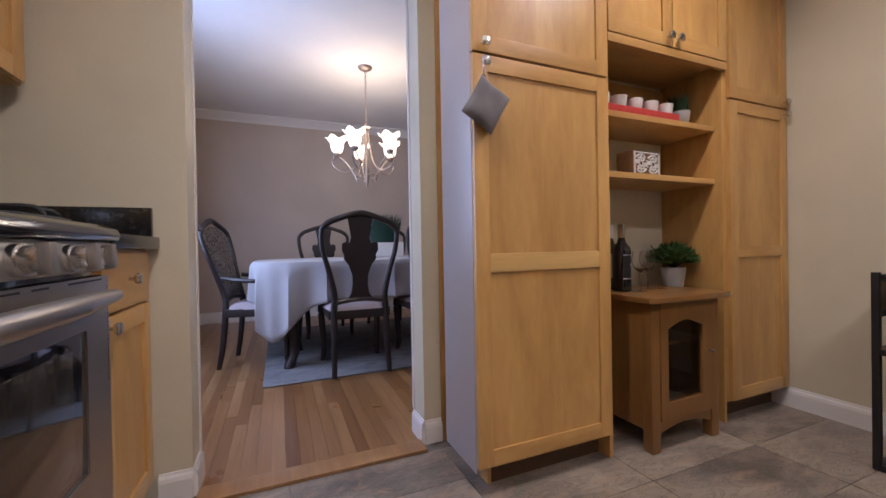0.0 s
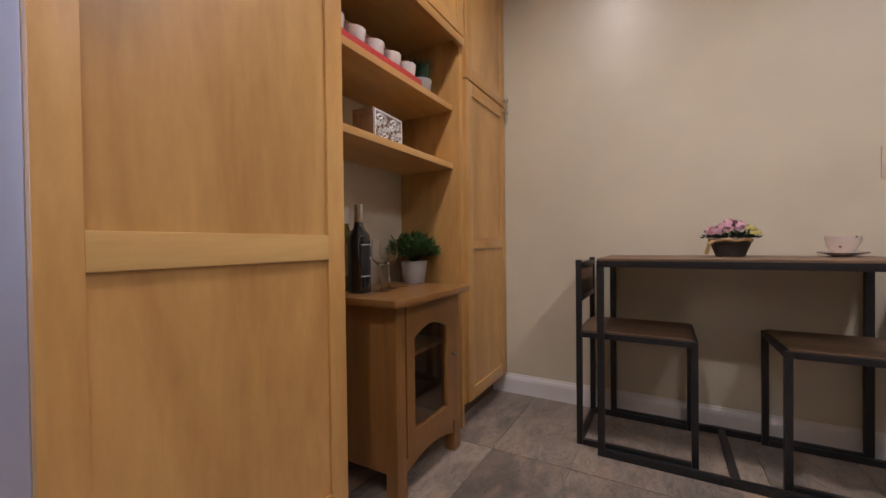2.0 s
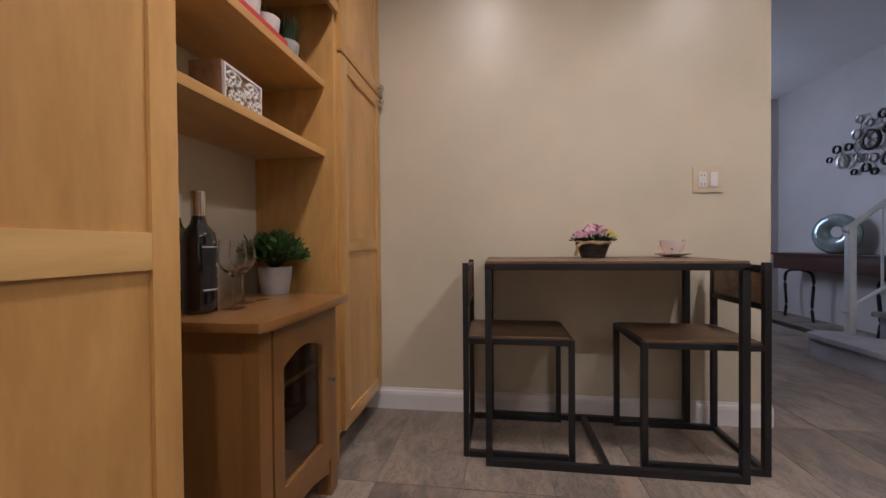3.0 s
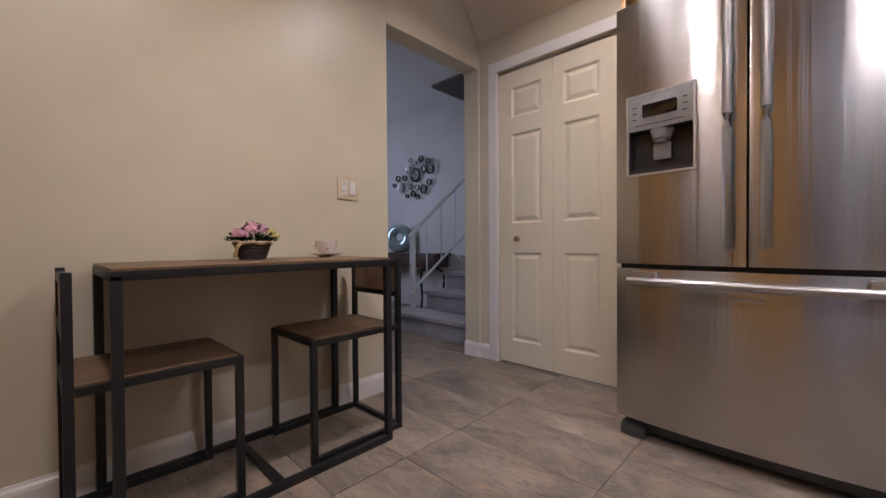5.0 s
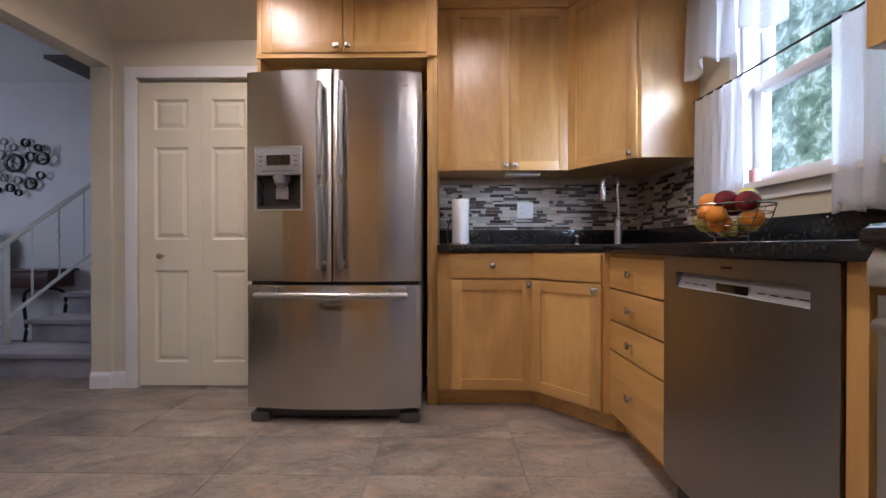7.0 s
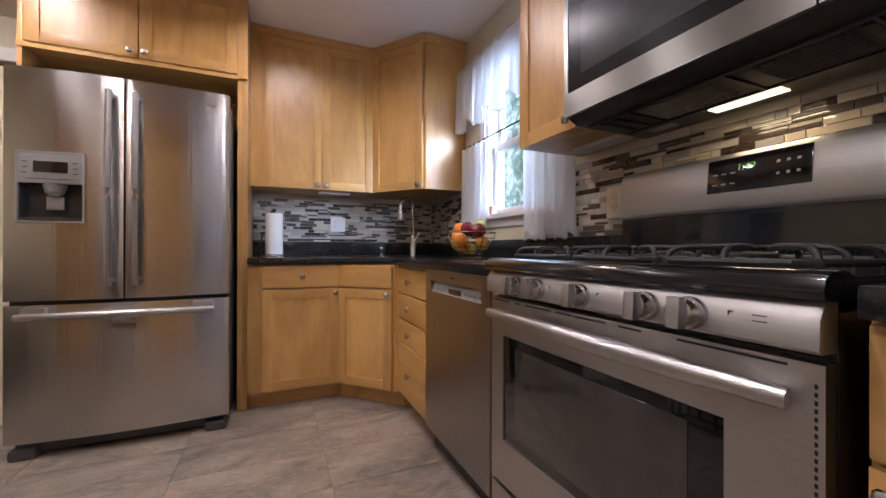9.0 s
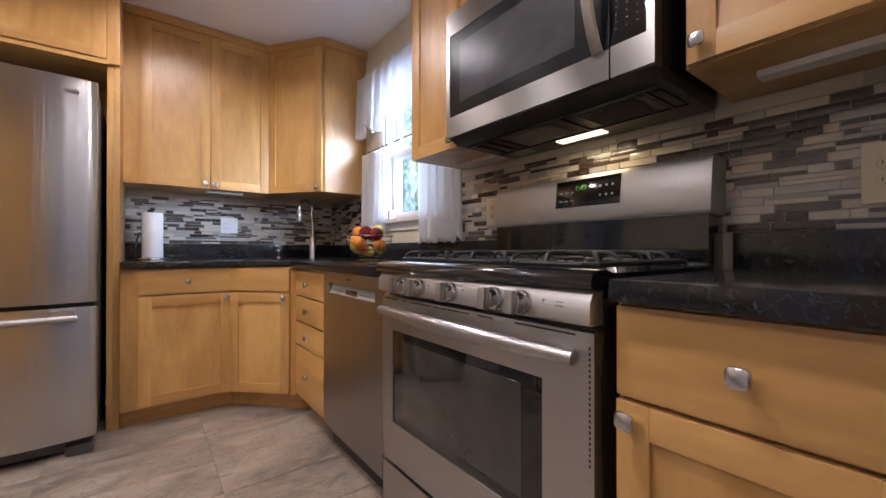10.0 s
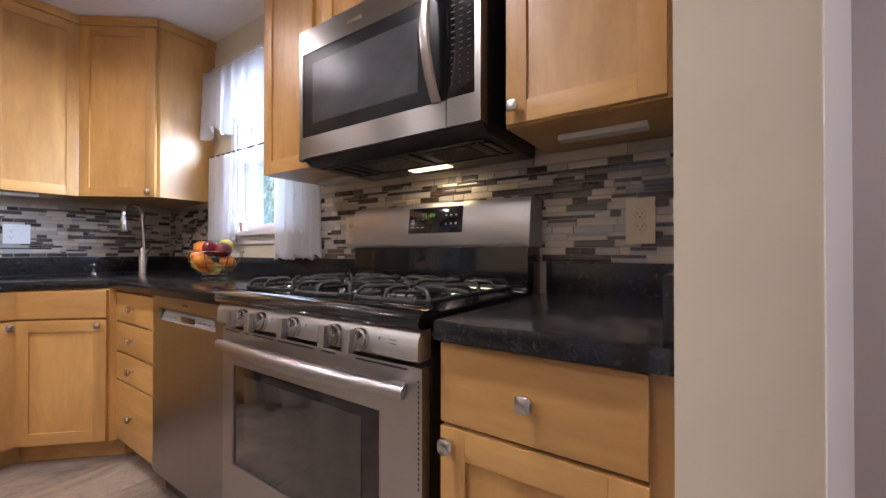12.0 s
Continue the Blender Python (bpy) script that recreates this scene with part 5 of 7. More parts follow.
def stool(yb, yf, label):
    """Back legs at yb, front legs at yf."""
    st = thing("dining_stool", pose(0, 0, 0), label, "chair", "stools at the narrow table")
    x0, x1, zs = 2.243, 2.583, 0.455
    s = 1 if yf > yb else -1
    for x in (x0, x1):
        frame_bar(st, (x, yb, 0.0125), (x, yb, 0.748), 0.011, "back_leg")
        frame_bar(st, (x, yf, 0.0125), (x, yf, zs), 0.011, "leg")
        frame_bar(st, (x, yb + s * 0.023, zs), (x, yf - s * 0.023, zs), 0.011, "seat_rail")
        frame_bar(st, (x, yb + s * 0.023, 0.0125), (x, yf - s * 0.023, 0.0125), 0.011, "floor_rail")
    for y in (yb, yf):
        frame_bar(st, (x0 + 0.023, y, zs), (x1 - 0.023, y, zs), 0.011, "seat_rail")
    frame_bar(st, (x0 + 0.023, yb, 0.0125), (x1 - 0.023, yb, 0.0125), 0.011, "floor_rail")
    frame_bar(st, (x0 + 0.023, yb, 0.737), (x1 - 0.023, yb, 0.737), 0.011, "back_rail")
    frame_bar(st, (x0 + 0.023, yb, 0.60), (x1 - 0.023, yb, 0.60), 0.011, "back_rail")
    lo, hi = sorted((yb, yf))
    boxpart("seat", (x0 + 0.0, x1 - 0.0, lo + 0.003, hi - 0.003, zs + 0.0112, zs + 0.0165), RUSTIC, st, "brown board seat", 0.001)
    boxpart("backrest", (x0 + 0.011, x1 - 0.011, yb - 0.006, yb + 0.006, 0.611, 0.726), RUSTIC, st, "brown board backrest", 0.001)


stool(0.850, 0.450, "black metal stool with brown seat and low back")
stool(-0.215, 0.192, "black metal stool with brown seat and low back")

# flower basket
fb = thing("flower_basket", pose(2.475, 0.318, ZT + 0.0212), "small dark wicker basket of pink and yellow flowers", "flower basket")
bm = bmesh.new()
for k in range(9):
    r = 0.036 + 0.016 * k / 8
    sweep(bm, [(r * math.cos(a * math.tau / 24), 1.25 * r * math.sin(a * math.tau / 24), 0.004 + k * 0.007 + 0.0015 * (-1) ** a) for a in range(24)], 0.0042, 6, True)
part("basket", bm, plain("dark_wicker", (0.025, 0.015, 0.010), 0.6, 0.0, 0.4, 90, 0.4), fb, smooth=True)
bm = bmesh.new()
lathe(bm, [(0.030, 0.001), (0.044, 0.055)], 16)
part("basket_lining", bm, BLACKP, fb)
bm = bmesh.new()
sweep(bm, [(0.054 * math.cos(a * math.tau / 30), 0.068 * math.sin(a * math.tau / 30), 0.064 + 0.003 * math.sin(5 * a)) for a in range(30)], 0.006, 6, True)
sweep(bm, [(-0.045, 0.06, 0.062), (-0.058, 0.075, 0.050), (-0.055, 0.078, 0.030), (-0.050, 0.082, 0.012)], 0.007, 6)
part("ribbon", bm, plain("gold_raffia", (0.42, 0.27, 0.11), 0.6), fb, smooth=True)


def leaf_cluster(count, centre, spread, size, seed, up=0.4):
    """Many small pointed leaves round a centre."""
    rnd = random.Random(seed)
    bm = bmesh.new()
    for _ in range(count):
        d = Vector((rnd.gauss(0, 1), rnd.gauss(0, 1), abs(rnd.gauss(0, 1)) * up)).normalized()
        p = Vector(centre) + Vector((d.x * spread[0], d.y * spread[1], d.z * spread[2])) * rnd.uniform(0.35, 1.0)
        s = size * rnd.uniform(0.7, 1.4)
        a = (d + Vector((rnd.uniform(-.6, .6), rnd.uniform(-.6, .6), rnd.uniform(-.2, .6)))).normalized()
        b = a.cross(Vector((rnd.uniform(-1, 1), rnd.uniform(-1, 1), 1))).normalized()
        n = a.cross(b)
        vs = [bm.verts.new(p + q) for q in (a * -s * .5, b * s * .22 + n * s * .06, a * s * .6, b * -s * .22 + n * s * .06)]
        bm.faces.new(vs)
        bm.faces.new([bm.verts.new(vv.co - n * 0.0006) for vv in vs[::-1]])
    return bm


part("foliage", leaf_cluster(420, (0, 0, 0.075), (0.066, 0.095, 0.052), 0.016, 3), LEAF_D, fb)


def blossom(x, y, z, r, mat, seed, label):
    rnd = random.Random(seed)
    bm = bmesh.new()
    for _ in range(60):
        d = Vector((rnd.gauss(0, 1), rnd.gauss(0, 1), abs(rnd.gauss(0, 1)))).normalized()
        q = d.to_track_quat("Z", "Y")
        c = d * r * rnd.uniform(0.55, 1)
        vs = [bm.verts.new(c + q @ Vector((math.cos(a) * r * .32, math.sin(a) * r * .32, 0.12 * r * math.cos(2 * a)))) for a in (i * math.tau / 6 for i in range(6))]
        bm.faces.new(vs)
    part("blossom", bm, mat, fb, label, smooth=True, m=pose(x, y, z))


PINK = plain("pink_petal", (0.62, 0.33, 0.40), 0.6, 0.0, 0.2, 60, 0.05)
YELLOW = plain("yellow_petal", (0.60, 0.52, 0.16), 0.6, 0.0, 0.2, 60, 0.05)
for i, (x, y, z) in enumerate(((-0.03, 0.02, 0.105), (-0.02, -0.02, 0.112), (0.02, 0.0, 0.12), (-0.03, 0.055, 0.092))):
    blossom(x, y, z, 0.030, PINK, i, "pink ruffled blossom")
for i, (x, y, z) in enumerate(((-0.02, -0.06, 0.105), (-0.03, -0.075, 0.088), (0.02, -0.05, 0.11))):
    blossom(x, y, z, 0.018, YELLOW, 10 + i, "yellow blossom")

# cup and saucer
def cup_material():
    m, t, b = material("floral_china", (0.72, 0.62, 0.55), 0.12)
    v = coords(t)
    vor = node(t, "ShaderNodeTexVoronoi", Scale=42.0)
    t.links.new(v, vor.inputs["Vector"])
    spots = ramp(t, vor.outputs["Distance"], [(0.16, (1, 1, 1)), (0.24, (0, 0, 0))])
    t.links.new(mix(t, spots, (0.72, 0.63, 0.57), (0.34, 0.14, 0.12)), b.inputs["Base Color"])
    return m


CHINA = cup_material()
sc = thing("cup_and_saucer", pose(2.50, -0.012, ZT + 0.0212, 0, 0, 60), "floral china teacup on its saucer", "cup")
bm = bmesh.new()
lathe(bm, [(0.028, 0.0), (0.030, 0.004), (0.066, 0.014), (0.070, 0.017), (0.066, 0.018), (0.030, 0.009), (0.002, 0.008)], 32)
part("saucer", bm, CHINA, sc, smooth=True)
bm = bmesh.new()
lathe(bm, [(0.022, 0.010), (0.024, 0.016), (0.036, 0.028), (0.045, 0.050), (0.048, 0.074), (0.046, 0.074), (0.042, 0.050), (0.032, 0.030), (0.002, 0.022)], 32)
part("cup", bm, CHINA, sc, smooth=True)
bm = bmesh.new()
sweep(bm, [(0.03 + 0.022 * math.cos(a), -0.0 - 0.036 - 0.018 * math.sin(a) * 0.4, 0.045 + 0.02 * math.sin(a)) for a in (i * math.pi / 8 - 1.2 for i in range(9))], 0.003, 8)
part("handle", bm, CHINA, sc, smooth=True)


def outlet_plate(name, m, w, h, kinds, mat, label):
    """A wall plate facing -y with sockets or switches side by side."""
    pl = thing(name, m, label, "wall plate")
    boxpart("plate", (-w / 2, w / 2, -0.006, 0, -h / 2, h / 2), mat, pl, bevel=0.003)
    for i, kd in enumerate(kinds):
        x = (i - (len(kinds) - 1) / 2) * 0.046
        if kd == "rocker":
            boxpart("rocker", (x - 0.016, x + 0.016, -0.011, -0.006, -0.033, 0.033), WHITEP, pl, "white rocker switch", 0.002)
        elif kd == "toggle":
            boxpart("toggle", (x - 0.004, x + 0.004, -0.016, -0.006, -0.004, 0.012), mat, pl, "small toggle", 0.002)
        elif kd == "decora":
            fc = boxpart("socket", (x - 0.0165, x + 0.0165, -0.009, -0.006, -0.034, 0.034), WHITEP, pl, "white socket", 0.001)
            for z in (-0.02, 0.02):
                bm = bmesh.new()
                box(bm, x - 0.008, x - 0.005, -0.0096, -0.0085, z - 0.004, z + 0.004)
                box(bm, x + 0.005, x + 0.008, -0.0096, -0.0085, z - 0.004, z + 0.004)
                part("slots", bm, BLACKP, fc)
        else:
            for z in (-0.019, 0.019):
                bm = bmesh.new()
                lathe(bm, [(0.0165, 0), (0.0165, 0.004), (0.014, 0.005)], 20)
                fc = part("socket", bm, mat, pl, m=pose(x, -0.005, z, 90))
                bm = bmesh.new()
                for dx in (-0.007, 0.005):
                    box(bm, dx, dx + 0.002, -0.002, 0.006, 0.0048, 0.0056)
                tube(bm, (0, -0.008, 0.0045), (0, -0.008, 0.0056), 0.0025)
                part("slots", bm, BLACKP, fc)


outlet_plate("switch_plate", pose(EX, -0.220, 1.115, 0, 0, -90), 0.126, 0.118, ("decora", "rocker"), IVORYP, "beige wall plate with a white socket and switch")

# ---- honey wooden cabinet in the niche ----
hc = thing("small_cabinet", pose(0, 0, 0), "honey-stained wooden cabinet with an arched glass door", "cabinet")
cx0, cx1, cy0, cy1, ch = 1.560, 1.990, 1.276, 1.632, 0.636
for x in (cx0, cx1 - 0.05):
    for y in (cy0, cy1 - 0.045):
        boxpart("post", (x, x + 0.05, y, y + 0.045, 0.0, ch), HONEY, hc, bevel=0.003)
for x in (cx0 + 0.004, cx1 - 0.020):
    boxpart("side_panel", (x, x + 0.016, cy0 + 0.045, cy1 - 0.045, 0.09, ch), HONEY, hc)
boxpart("back_panel", (cx0 + 0.05, cx1 - 0.05, cy1 - 0.012, cy1 - 0.004, 0.09, ch), HONEY, hc)
boxpart("floor_panel", (cx0 + 0.05, cx1 - 0.05, cy0 + 0.03, cy1 - 0.012, 0.130, 0.145), HONEY_H, hc)
boxpart("shelf", (cx0 + 0.02, cx1 - 0.02, cy0 + 0.05, cy1 - 0.012, 0.43, 0.445), HONEY_H, hc)
bm = bmesh.new()
w = cx1 - cx0 - 0.10
out = [(0, 0.125), (0, 0.075)] + [(w * i / 12, 0.075 + 0.030 * math.sin(math.pi * i / 12)) for i in range(1, 12)] + [(w, 0.075), (w, 0.125)]
prism(bm, out[::-1], 0.02, pose(cx0 + 0.05, cy0 + 0.006, 0))
part("apron", bm, HONEY_H, hc)
bm = bmesh.new()
slab(bm, [(1.522, 1.250), (1.548, 1.238), (2.016, 1.238), (2.044, 1.250), (2.044, 1.64), (1.522, 1.64)], ch, 0.660)
part("tabletop", bm, HONEY_H, hc, "rounded honey wood top", bevel=0.006)
cd = new("door")
cd.parent = hc
cd.matrix_basis = pose(cx0 + 0.052, cy0 - 0.0, 0.130)
dw_, dh_ = cx1 - cx0 - 0.104, 0.498
a0, a1, b0, b1 = 0.045, dw_ - 0.060, 0.075, 0.40
bm = bmesh.new()
box(bm, 0, a0, -0.004, 0.016, 0, dh_)
box(bm, a1, dw_, -0.004, 0.016, 0, dh_)
box(bm, a0, a1, -0.004, 0.016, 0, b0)
arch = [(a0 + (a1 - a0) * i / 12, b1 - 0.012 + 0.032 * math.sin(math.pi * i / 12)) for i in range(13)]
prism(bm, [(a1, dh_), (a0, dh_)] + arch, 0.020, pose(0, -0.004, 0))
part("door_frame", bm, HONEY, cd)
# The pane's slight grey tint deepens the shade inside the cabinet.
pane = boxpart("pane", (a0 - 0.004, a1 + 0.004, 0.008, 0.011, b0 - 0.004, b1 + 0.03), glass("greyed_cabinet_glass", (0.88, 0.87, 0.86)), cd, "door glass greyed a little for the dim interior", 0)
bm = bmesh.new()
lathe(bm, [(0.004, 0), (0.004, 0.01), (0.009, 0.016), (0.008, 0.022), (0.002, 0.025)], 16)
part("knob", bm, CHROME, cd, "small metal knob", smooth=True, m=pose(dw_ - 0.022, -0.004, 0.27, 90))


def wine_glass(m, h=0.19, r=0.038, label="clear stemmed wine glass"):
    g = thing("wine_glass", m, label, "glass", "wine glasses")
    bm = bmesh.new()
    lathe(bm, [(0.032, 0.0), (0.032, 0.0015), (0.006, 0.004), (0.0035, 0.012), (0.0035, h * 0.46), (0.012, h * 0.50), (r * 0.8, h * 0.60), (r, h * 0.72), (r * 0.88, h), (r * 0.86, h),
               (r * 0.97, h * 0.72), (r * 0.77, h * 0.61), (0.010, h * 0.515), (0.0005, h * 0.51)], 28, cap=False)
    part("bowl", bm, GLASS, g, smooth=True)


wine_glass(pose(1.702, 1.445, 0.660))
wine_glass(pose(1.800, 1.485, 0.660))
wine_glass(pose(1.80, 1.42, 0.1455), 0.15, 0.042, "stemmed wine glass inside the cabinet")
wine_glass(pose(1.70, 1.47, 0.1455), 0.15, 0.042, "stemmed wine glass inside the cabinet")


def bottle(m, body, r, h, label, dark=True):
    bt = thing("wine_bottle", m, label, "bottle")
    bm = bmesh.new()
    lathe(bm, [(r * 0.8, 0.0), (r, 0.004), (r, h * 0.60), (r * 0.92, h * 0.66), (r * 0.5, h * 0.73), (r * 0.40, h * 0.78), (r * 0.38, h * 0.97), (r * 0.40, h * 0.975), (r * 0.40, h)], 32)
    part("body", bm, body, bt, smooth=True)
    bm = bmesh.new()
    lathe(bm, [(r * 0.41, h * 0.80), (r * 0.42, h * 0.805), (r * 0.42, h * 1.002), (r * 0.30, h * 1.004)], 28, cap=True)
    part("capsule", bm, CHROME if dark else WHITEP, bt, "foil capsule", smooth=True)
    bm = bmesh.new()
    n = 18
    r1 = r * 1.008
    a0, a1 = radians(-150), radians(-30)
    pts = [(a0 + (a1 - a0) * i / n) for i in range(n + 1)]
    lo = [bm.verts.new((r1 * math.cos(a), r1 * math.sin(a), h * 0.18)) for a in pts]
    hi = [bm.verts.new((r1 * math.cos(a), r1 * math.sin(a), h * 0.56)) for a in pts]
    for i in range(n):
        bm.faces.new((lo[i], lo[i + 1], hi[i + 1], hi[i]))
    lb = part("label_paper", bm, BLACKP if dark else plain("cream_label", (0.6, 0.56, 0.45), 0.7), bt, smooth=True)
    bm = bmesh.new()
    r2 = r * 1.016
    for z0, z1, s, e in ((0.19, 0.20, 0, n), (0.54, 0.55, 0, n), (0.38, 0.41, 8, 15), (0.30, 0.312, 9, 14)):
        lo = [bm.verts.new((r2 * math.cos(a), r2 * math.sin(a), h * z0)) for a in pts[s:e + 1]]
        hi = [bm.verts.new((r2 * math.cos(a), r2 * math.sin(a), h * z1)) for a in pts[s:e + 1]]
        for i in range(len(lo) - 1):
            bm.faces.new((lo[i], lo[i + 1], hi[i + 1], hi[i]))
    tagged(part("label_bars", bm, PRINT, lb), kind="stuff")


bottle(pose(1.640, 1.495, 0.660, 0, 0, 20), DARKG, 0.041, 0.315, "dark wine bottle with a black label")
bottle(pose(1.665, 1.588, 0.660), GREENGL, 0.037, 0.315, "green glass white-wine bottle", False)


def pot(parent, r0, r1, h, band=True):
    bm = bmesh.new()
    lathe(bm, [(r0 * 0.92, 0), (r0, 0.004), (r0 + (r1 - r0) * 0.4, h * 0.42), (r0 + (r1 - r0) * 0.4 + 0.0015, h * 0.44), (r1, h * 0.99), (r1 - 0.002, h), (r1 - 0.006, h), (r1 - 0.008, h * 0.86), (0.002, h * 0.85)], 32)
    part("pot", bm, GREYPOT, parent, "pale grey pot", smooth=True)


pl = thing("potted_plant", pose(2.020, 1.515, 0.660), "bushy green herb in a pale grey pot", "plant")
pot(pl, 0.046, 0.058, 0.098)
part("foliage", leaf_cluster(1500, (0, 0, 0.125), (0.118, 0.118, 0.10), 0.026, 5, 0.8), LEAF, pl)
bm = bmesh.new()
rnd = random.Random(6)
for _ in range(46):
    a, s = rnd.uniform(0, 6.28), rnd.uniform(0.3, 1.0)
    sweep(bm, [(0, 0, 0.085), (math.cos(a) * 0.05 * s, math.sin(a) * 0.05 * s, 0.13), (math.cos(a) * 0.105 * s, math.sin(a) * 0.105 * s, 0.15 + 0.07 * rnd.random())], 0.0012, 4)
part("stems", bm, LEAF_D, pl)
pl = thing("potted_plant", pose(1.985, 1.445, 1.4562), "spiky green grass in a pale grey pot", "plant")
pot(pl, 0.036, 0.047, 0.072)


def grass(count, r, h0, h1, lean, seed, base):
    rnd = random.Random(seed)
    bm = bmesh.new()
    for _ in range(count):
        a, q = rnd.uniform(0, 6.28), rnd.random() ** 0.5
        p = Vector((math.cos(a) * r * q, math.sin(a) * r * q, base))
        h = rnd.uniform(h0, h1)
        d = Vector((math.cos(a), math.sin(a), 0)) * lean * q + Vector((rnd.uniform(-.3, .3), rnd.uniform(-.3, .3), 0)) * lean
        sd = Vector((-math.sin(a), math.cos(a), 0)) * 0.0018
        mid, tip = p + d * h * 0.45 + Vector((0, 0, h * 0.55)), p + d * h + Vector((0, 0, h))
        bm.faces.new([bm.verts.new(v) for v in (p - sd, p + sd, mid + sd, mid - sd)])
        bm.faces.new([bm.verts.new(v) for v in (mid - sd, mid + sd, tip)])
    return bm


tagged(part("grass_blades", grass(260, 0.036, 0.07, 0.115, 0.35, 7, 0.06), LEAF_D, pl), kind="stuff")

# red tray with cups, wooden box with carved front
tr = thing("cup_gift_box", pose(1.415, 1.395, 1.4562), "long red box holding white cups", "box")
REDC = plain("red_card", (0.45, 0.035, 0.035), 0.5, 0.0, 0.08, 30, 0.03)
bm = bmesh.new()
box(bm, 0, 0.50, 0, 0.085, 0, 0.040)
part("tray", bm, REDC, tr, "red card tray", bevel=0.002)
for i in range(5):
    bm = bmesh.new()
    lathe(bm, [(0.030, 0.0), (0.034, 0.004), (0.041, 0.055), (0.039, 0.056), (0.032, 0.008), (0.002, 0.007)], 28, Matrix.Translation((0.05 + i * 0.1, 0.0425, 0.034)))
    part("cup", bm, CERAM, tr, "white ceramic cup", smooth=True)
wb = thing("wooden_box", pose(1.632, 1.410, 1.1962, 0, 0, 4), "wooden box with a white carved openwork front", "box")
bm = bmesh.new()
box(bm, 0, 0.185, 0.006, 0.095, 0, 0.115)
part("body", bm, wood("rough_brown_wood", (0.16, 0.08, 0.04), (0.30, 0.17, 0.09), "x", 0.7, 1.0, coat=0.0), wb, bevel=0.002)
bm = bmesh.new()
box(bm, 0.004, 0.181, 0.0, 0.006, 0.004, 0.010)
box(bm, 0.004, 0.181, 0.0, 0.006, 0.105, 0.111)
box(bm, 0.004, 0.010, 0.0, 0.006, 0.010, 0.105)
box(bm, 0.175, 0.181, 0.0, 0.006, 0.010, 0.105)
for cxx in (0.05, 0.135):
    for rr in (0.012, 0.024, 0.036):
        for k in range(6):
            a = k * math.tau / 6 + rr * 20
            sweep(bm, [(cxx + rr * math.cos(a + s) * (1 + 0.25 * math.sin(3 * s)), 0.002, 0.0575 + rr * 1.15 * math.sin(a + s)) for s in (0, 0.25, 0.5, 0.75)], 0.0042, 5)
    for k in range(8):
        a = k * math.tau / 8
        sweep(bm, [(cxx + 0.010 * math.cos(a), 0.002, 0.0575 + 0.010 * math.sin(a)), (cxx + 0.040 * math.cos(a), 0.002, 0.0575 + 0.044 * math.sin(a))], 0.003, 5)
part("carved_front", bm, plain("white_carving", (0.68, 0.66, 0.63), 0.6), wb, "white carved openwork")

# grey fabric sachet on the pantry knob
sg = thing("hanging_sachet", pose(0.802, 1.287, 1.366, 0, 31, 0), "charcoal fabric sachet hanging from the pantry knob", "sachet")
bm = bmesh.new()
n = 14
grid = []
for side in (-1, 1):
    rows = []
    for j in range(n + 1):
        for i in range(n + 1):
            u, v = i / n * 2 - 1, j / n * 2 - 1
            puff = max(0.0, (1 - u ** 4) * (1 - v ** 4)) ** 0.6
            pinch = 1 - 0.06 * (1 - abs(u * v))
            rows.append(bm.verts.new((u * 0.066 * pinch, side * 0.019 * puff + 0.002 * math.sin(5 * u + 3 * v), v * 0.078 * pinch)))
    grid.append(rows)
for rows, flip in ((grid[0], False), (grid[1], True)):
    for j in range(n):
        for i in range(n):
            q = [rows[j * (n + 1) + i], rows[j * (n + 1) + i + 1], rows[(j + 1) * (n + 1) + i + 1], rows[(j + 1) * (n + 1) + i]]
            bm.faces.new(q[::-1] if flip else q)
bmesh.ops.remove_doubles(bm, verts=bm.verts, dist=0.003)
part("cushion", bm, GREYF, sg, smooth=True)
bm = bmesh.new()
sweep(bm, [(-0.055 + 0.011 * math.cos(a), 0, 0.072 + 0.011 * math.sin(a)) for a in (i * math.tau / 16 for i in range(16))], 0.002, 6, True)
part("eyelet", bm, CHROME, sg, smooth=True)
bm = bmesh.new()
sweep(bm, [(-0.055, 0, 0.076), (-0.072, -0.006, 0.095), (-0.082, -0.010, 0.112), (-0.098, -0.004, 0.130)], 0.0018, 6)
part("hook", bm, CHROME, sg, smooth=True)

# ---- on the worktop ----
fbk = thing("fruit_basket", pose(-0.625, -0.355, CT1 + 0.0005), "wire basket of oranges, apples and lemons", "fruit basket")
WIRE = plain("chromed_wire", (0.6, 0.58, 0.55), 0.2, 1.0)


def ring(bm, r, z, t, n=36):
    sweep(bm, [(r * math.cos(a * math.tau / n), r * math.sin(a * math.tau / n), z) for a in range(n)], t, 6, True)


bm = bmesh.new()
for r, z, t in ((0.138, 0.145, 0.0035), (0.130, 0.115, 0.002), (0.120, 0.090, 0.002), (0.105, 0.065, 0.002), (0.085, 0.042, 0.002), (0.060, 0.026, 0.0025), (0.06, 0.004, 0.003)):
    ring(bm, r, z, t)
for k in range(8):
    a = k * math.tau / 8
    sweep(bm, [(r * math.cos(a), r * math.sin(a), z) for r, z in ((0.138, 0.145), (0.126, 0.10), (0.105, 0.065), (0.06, 0.026), (0.02, 0.022))], 0.002, 5)
for k in range(3):
    a = k * math.tau / 3
    sweep(bm, [(0.06 * math.cos(a), 0.06 * math.sin(a), 0.004), (0.06 * math.cos(a), 0.06 * math.sin(a), 0.026)], 0.0025, 5)
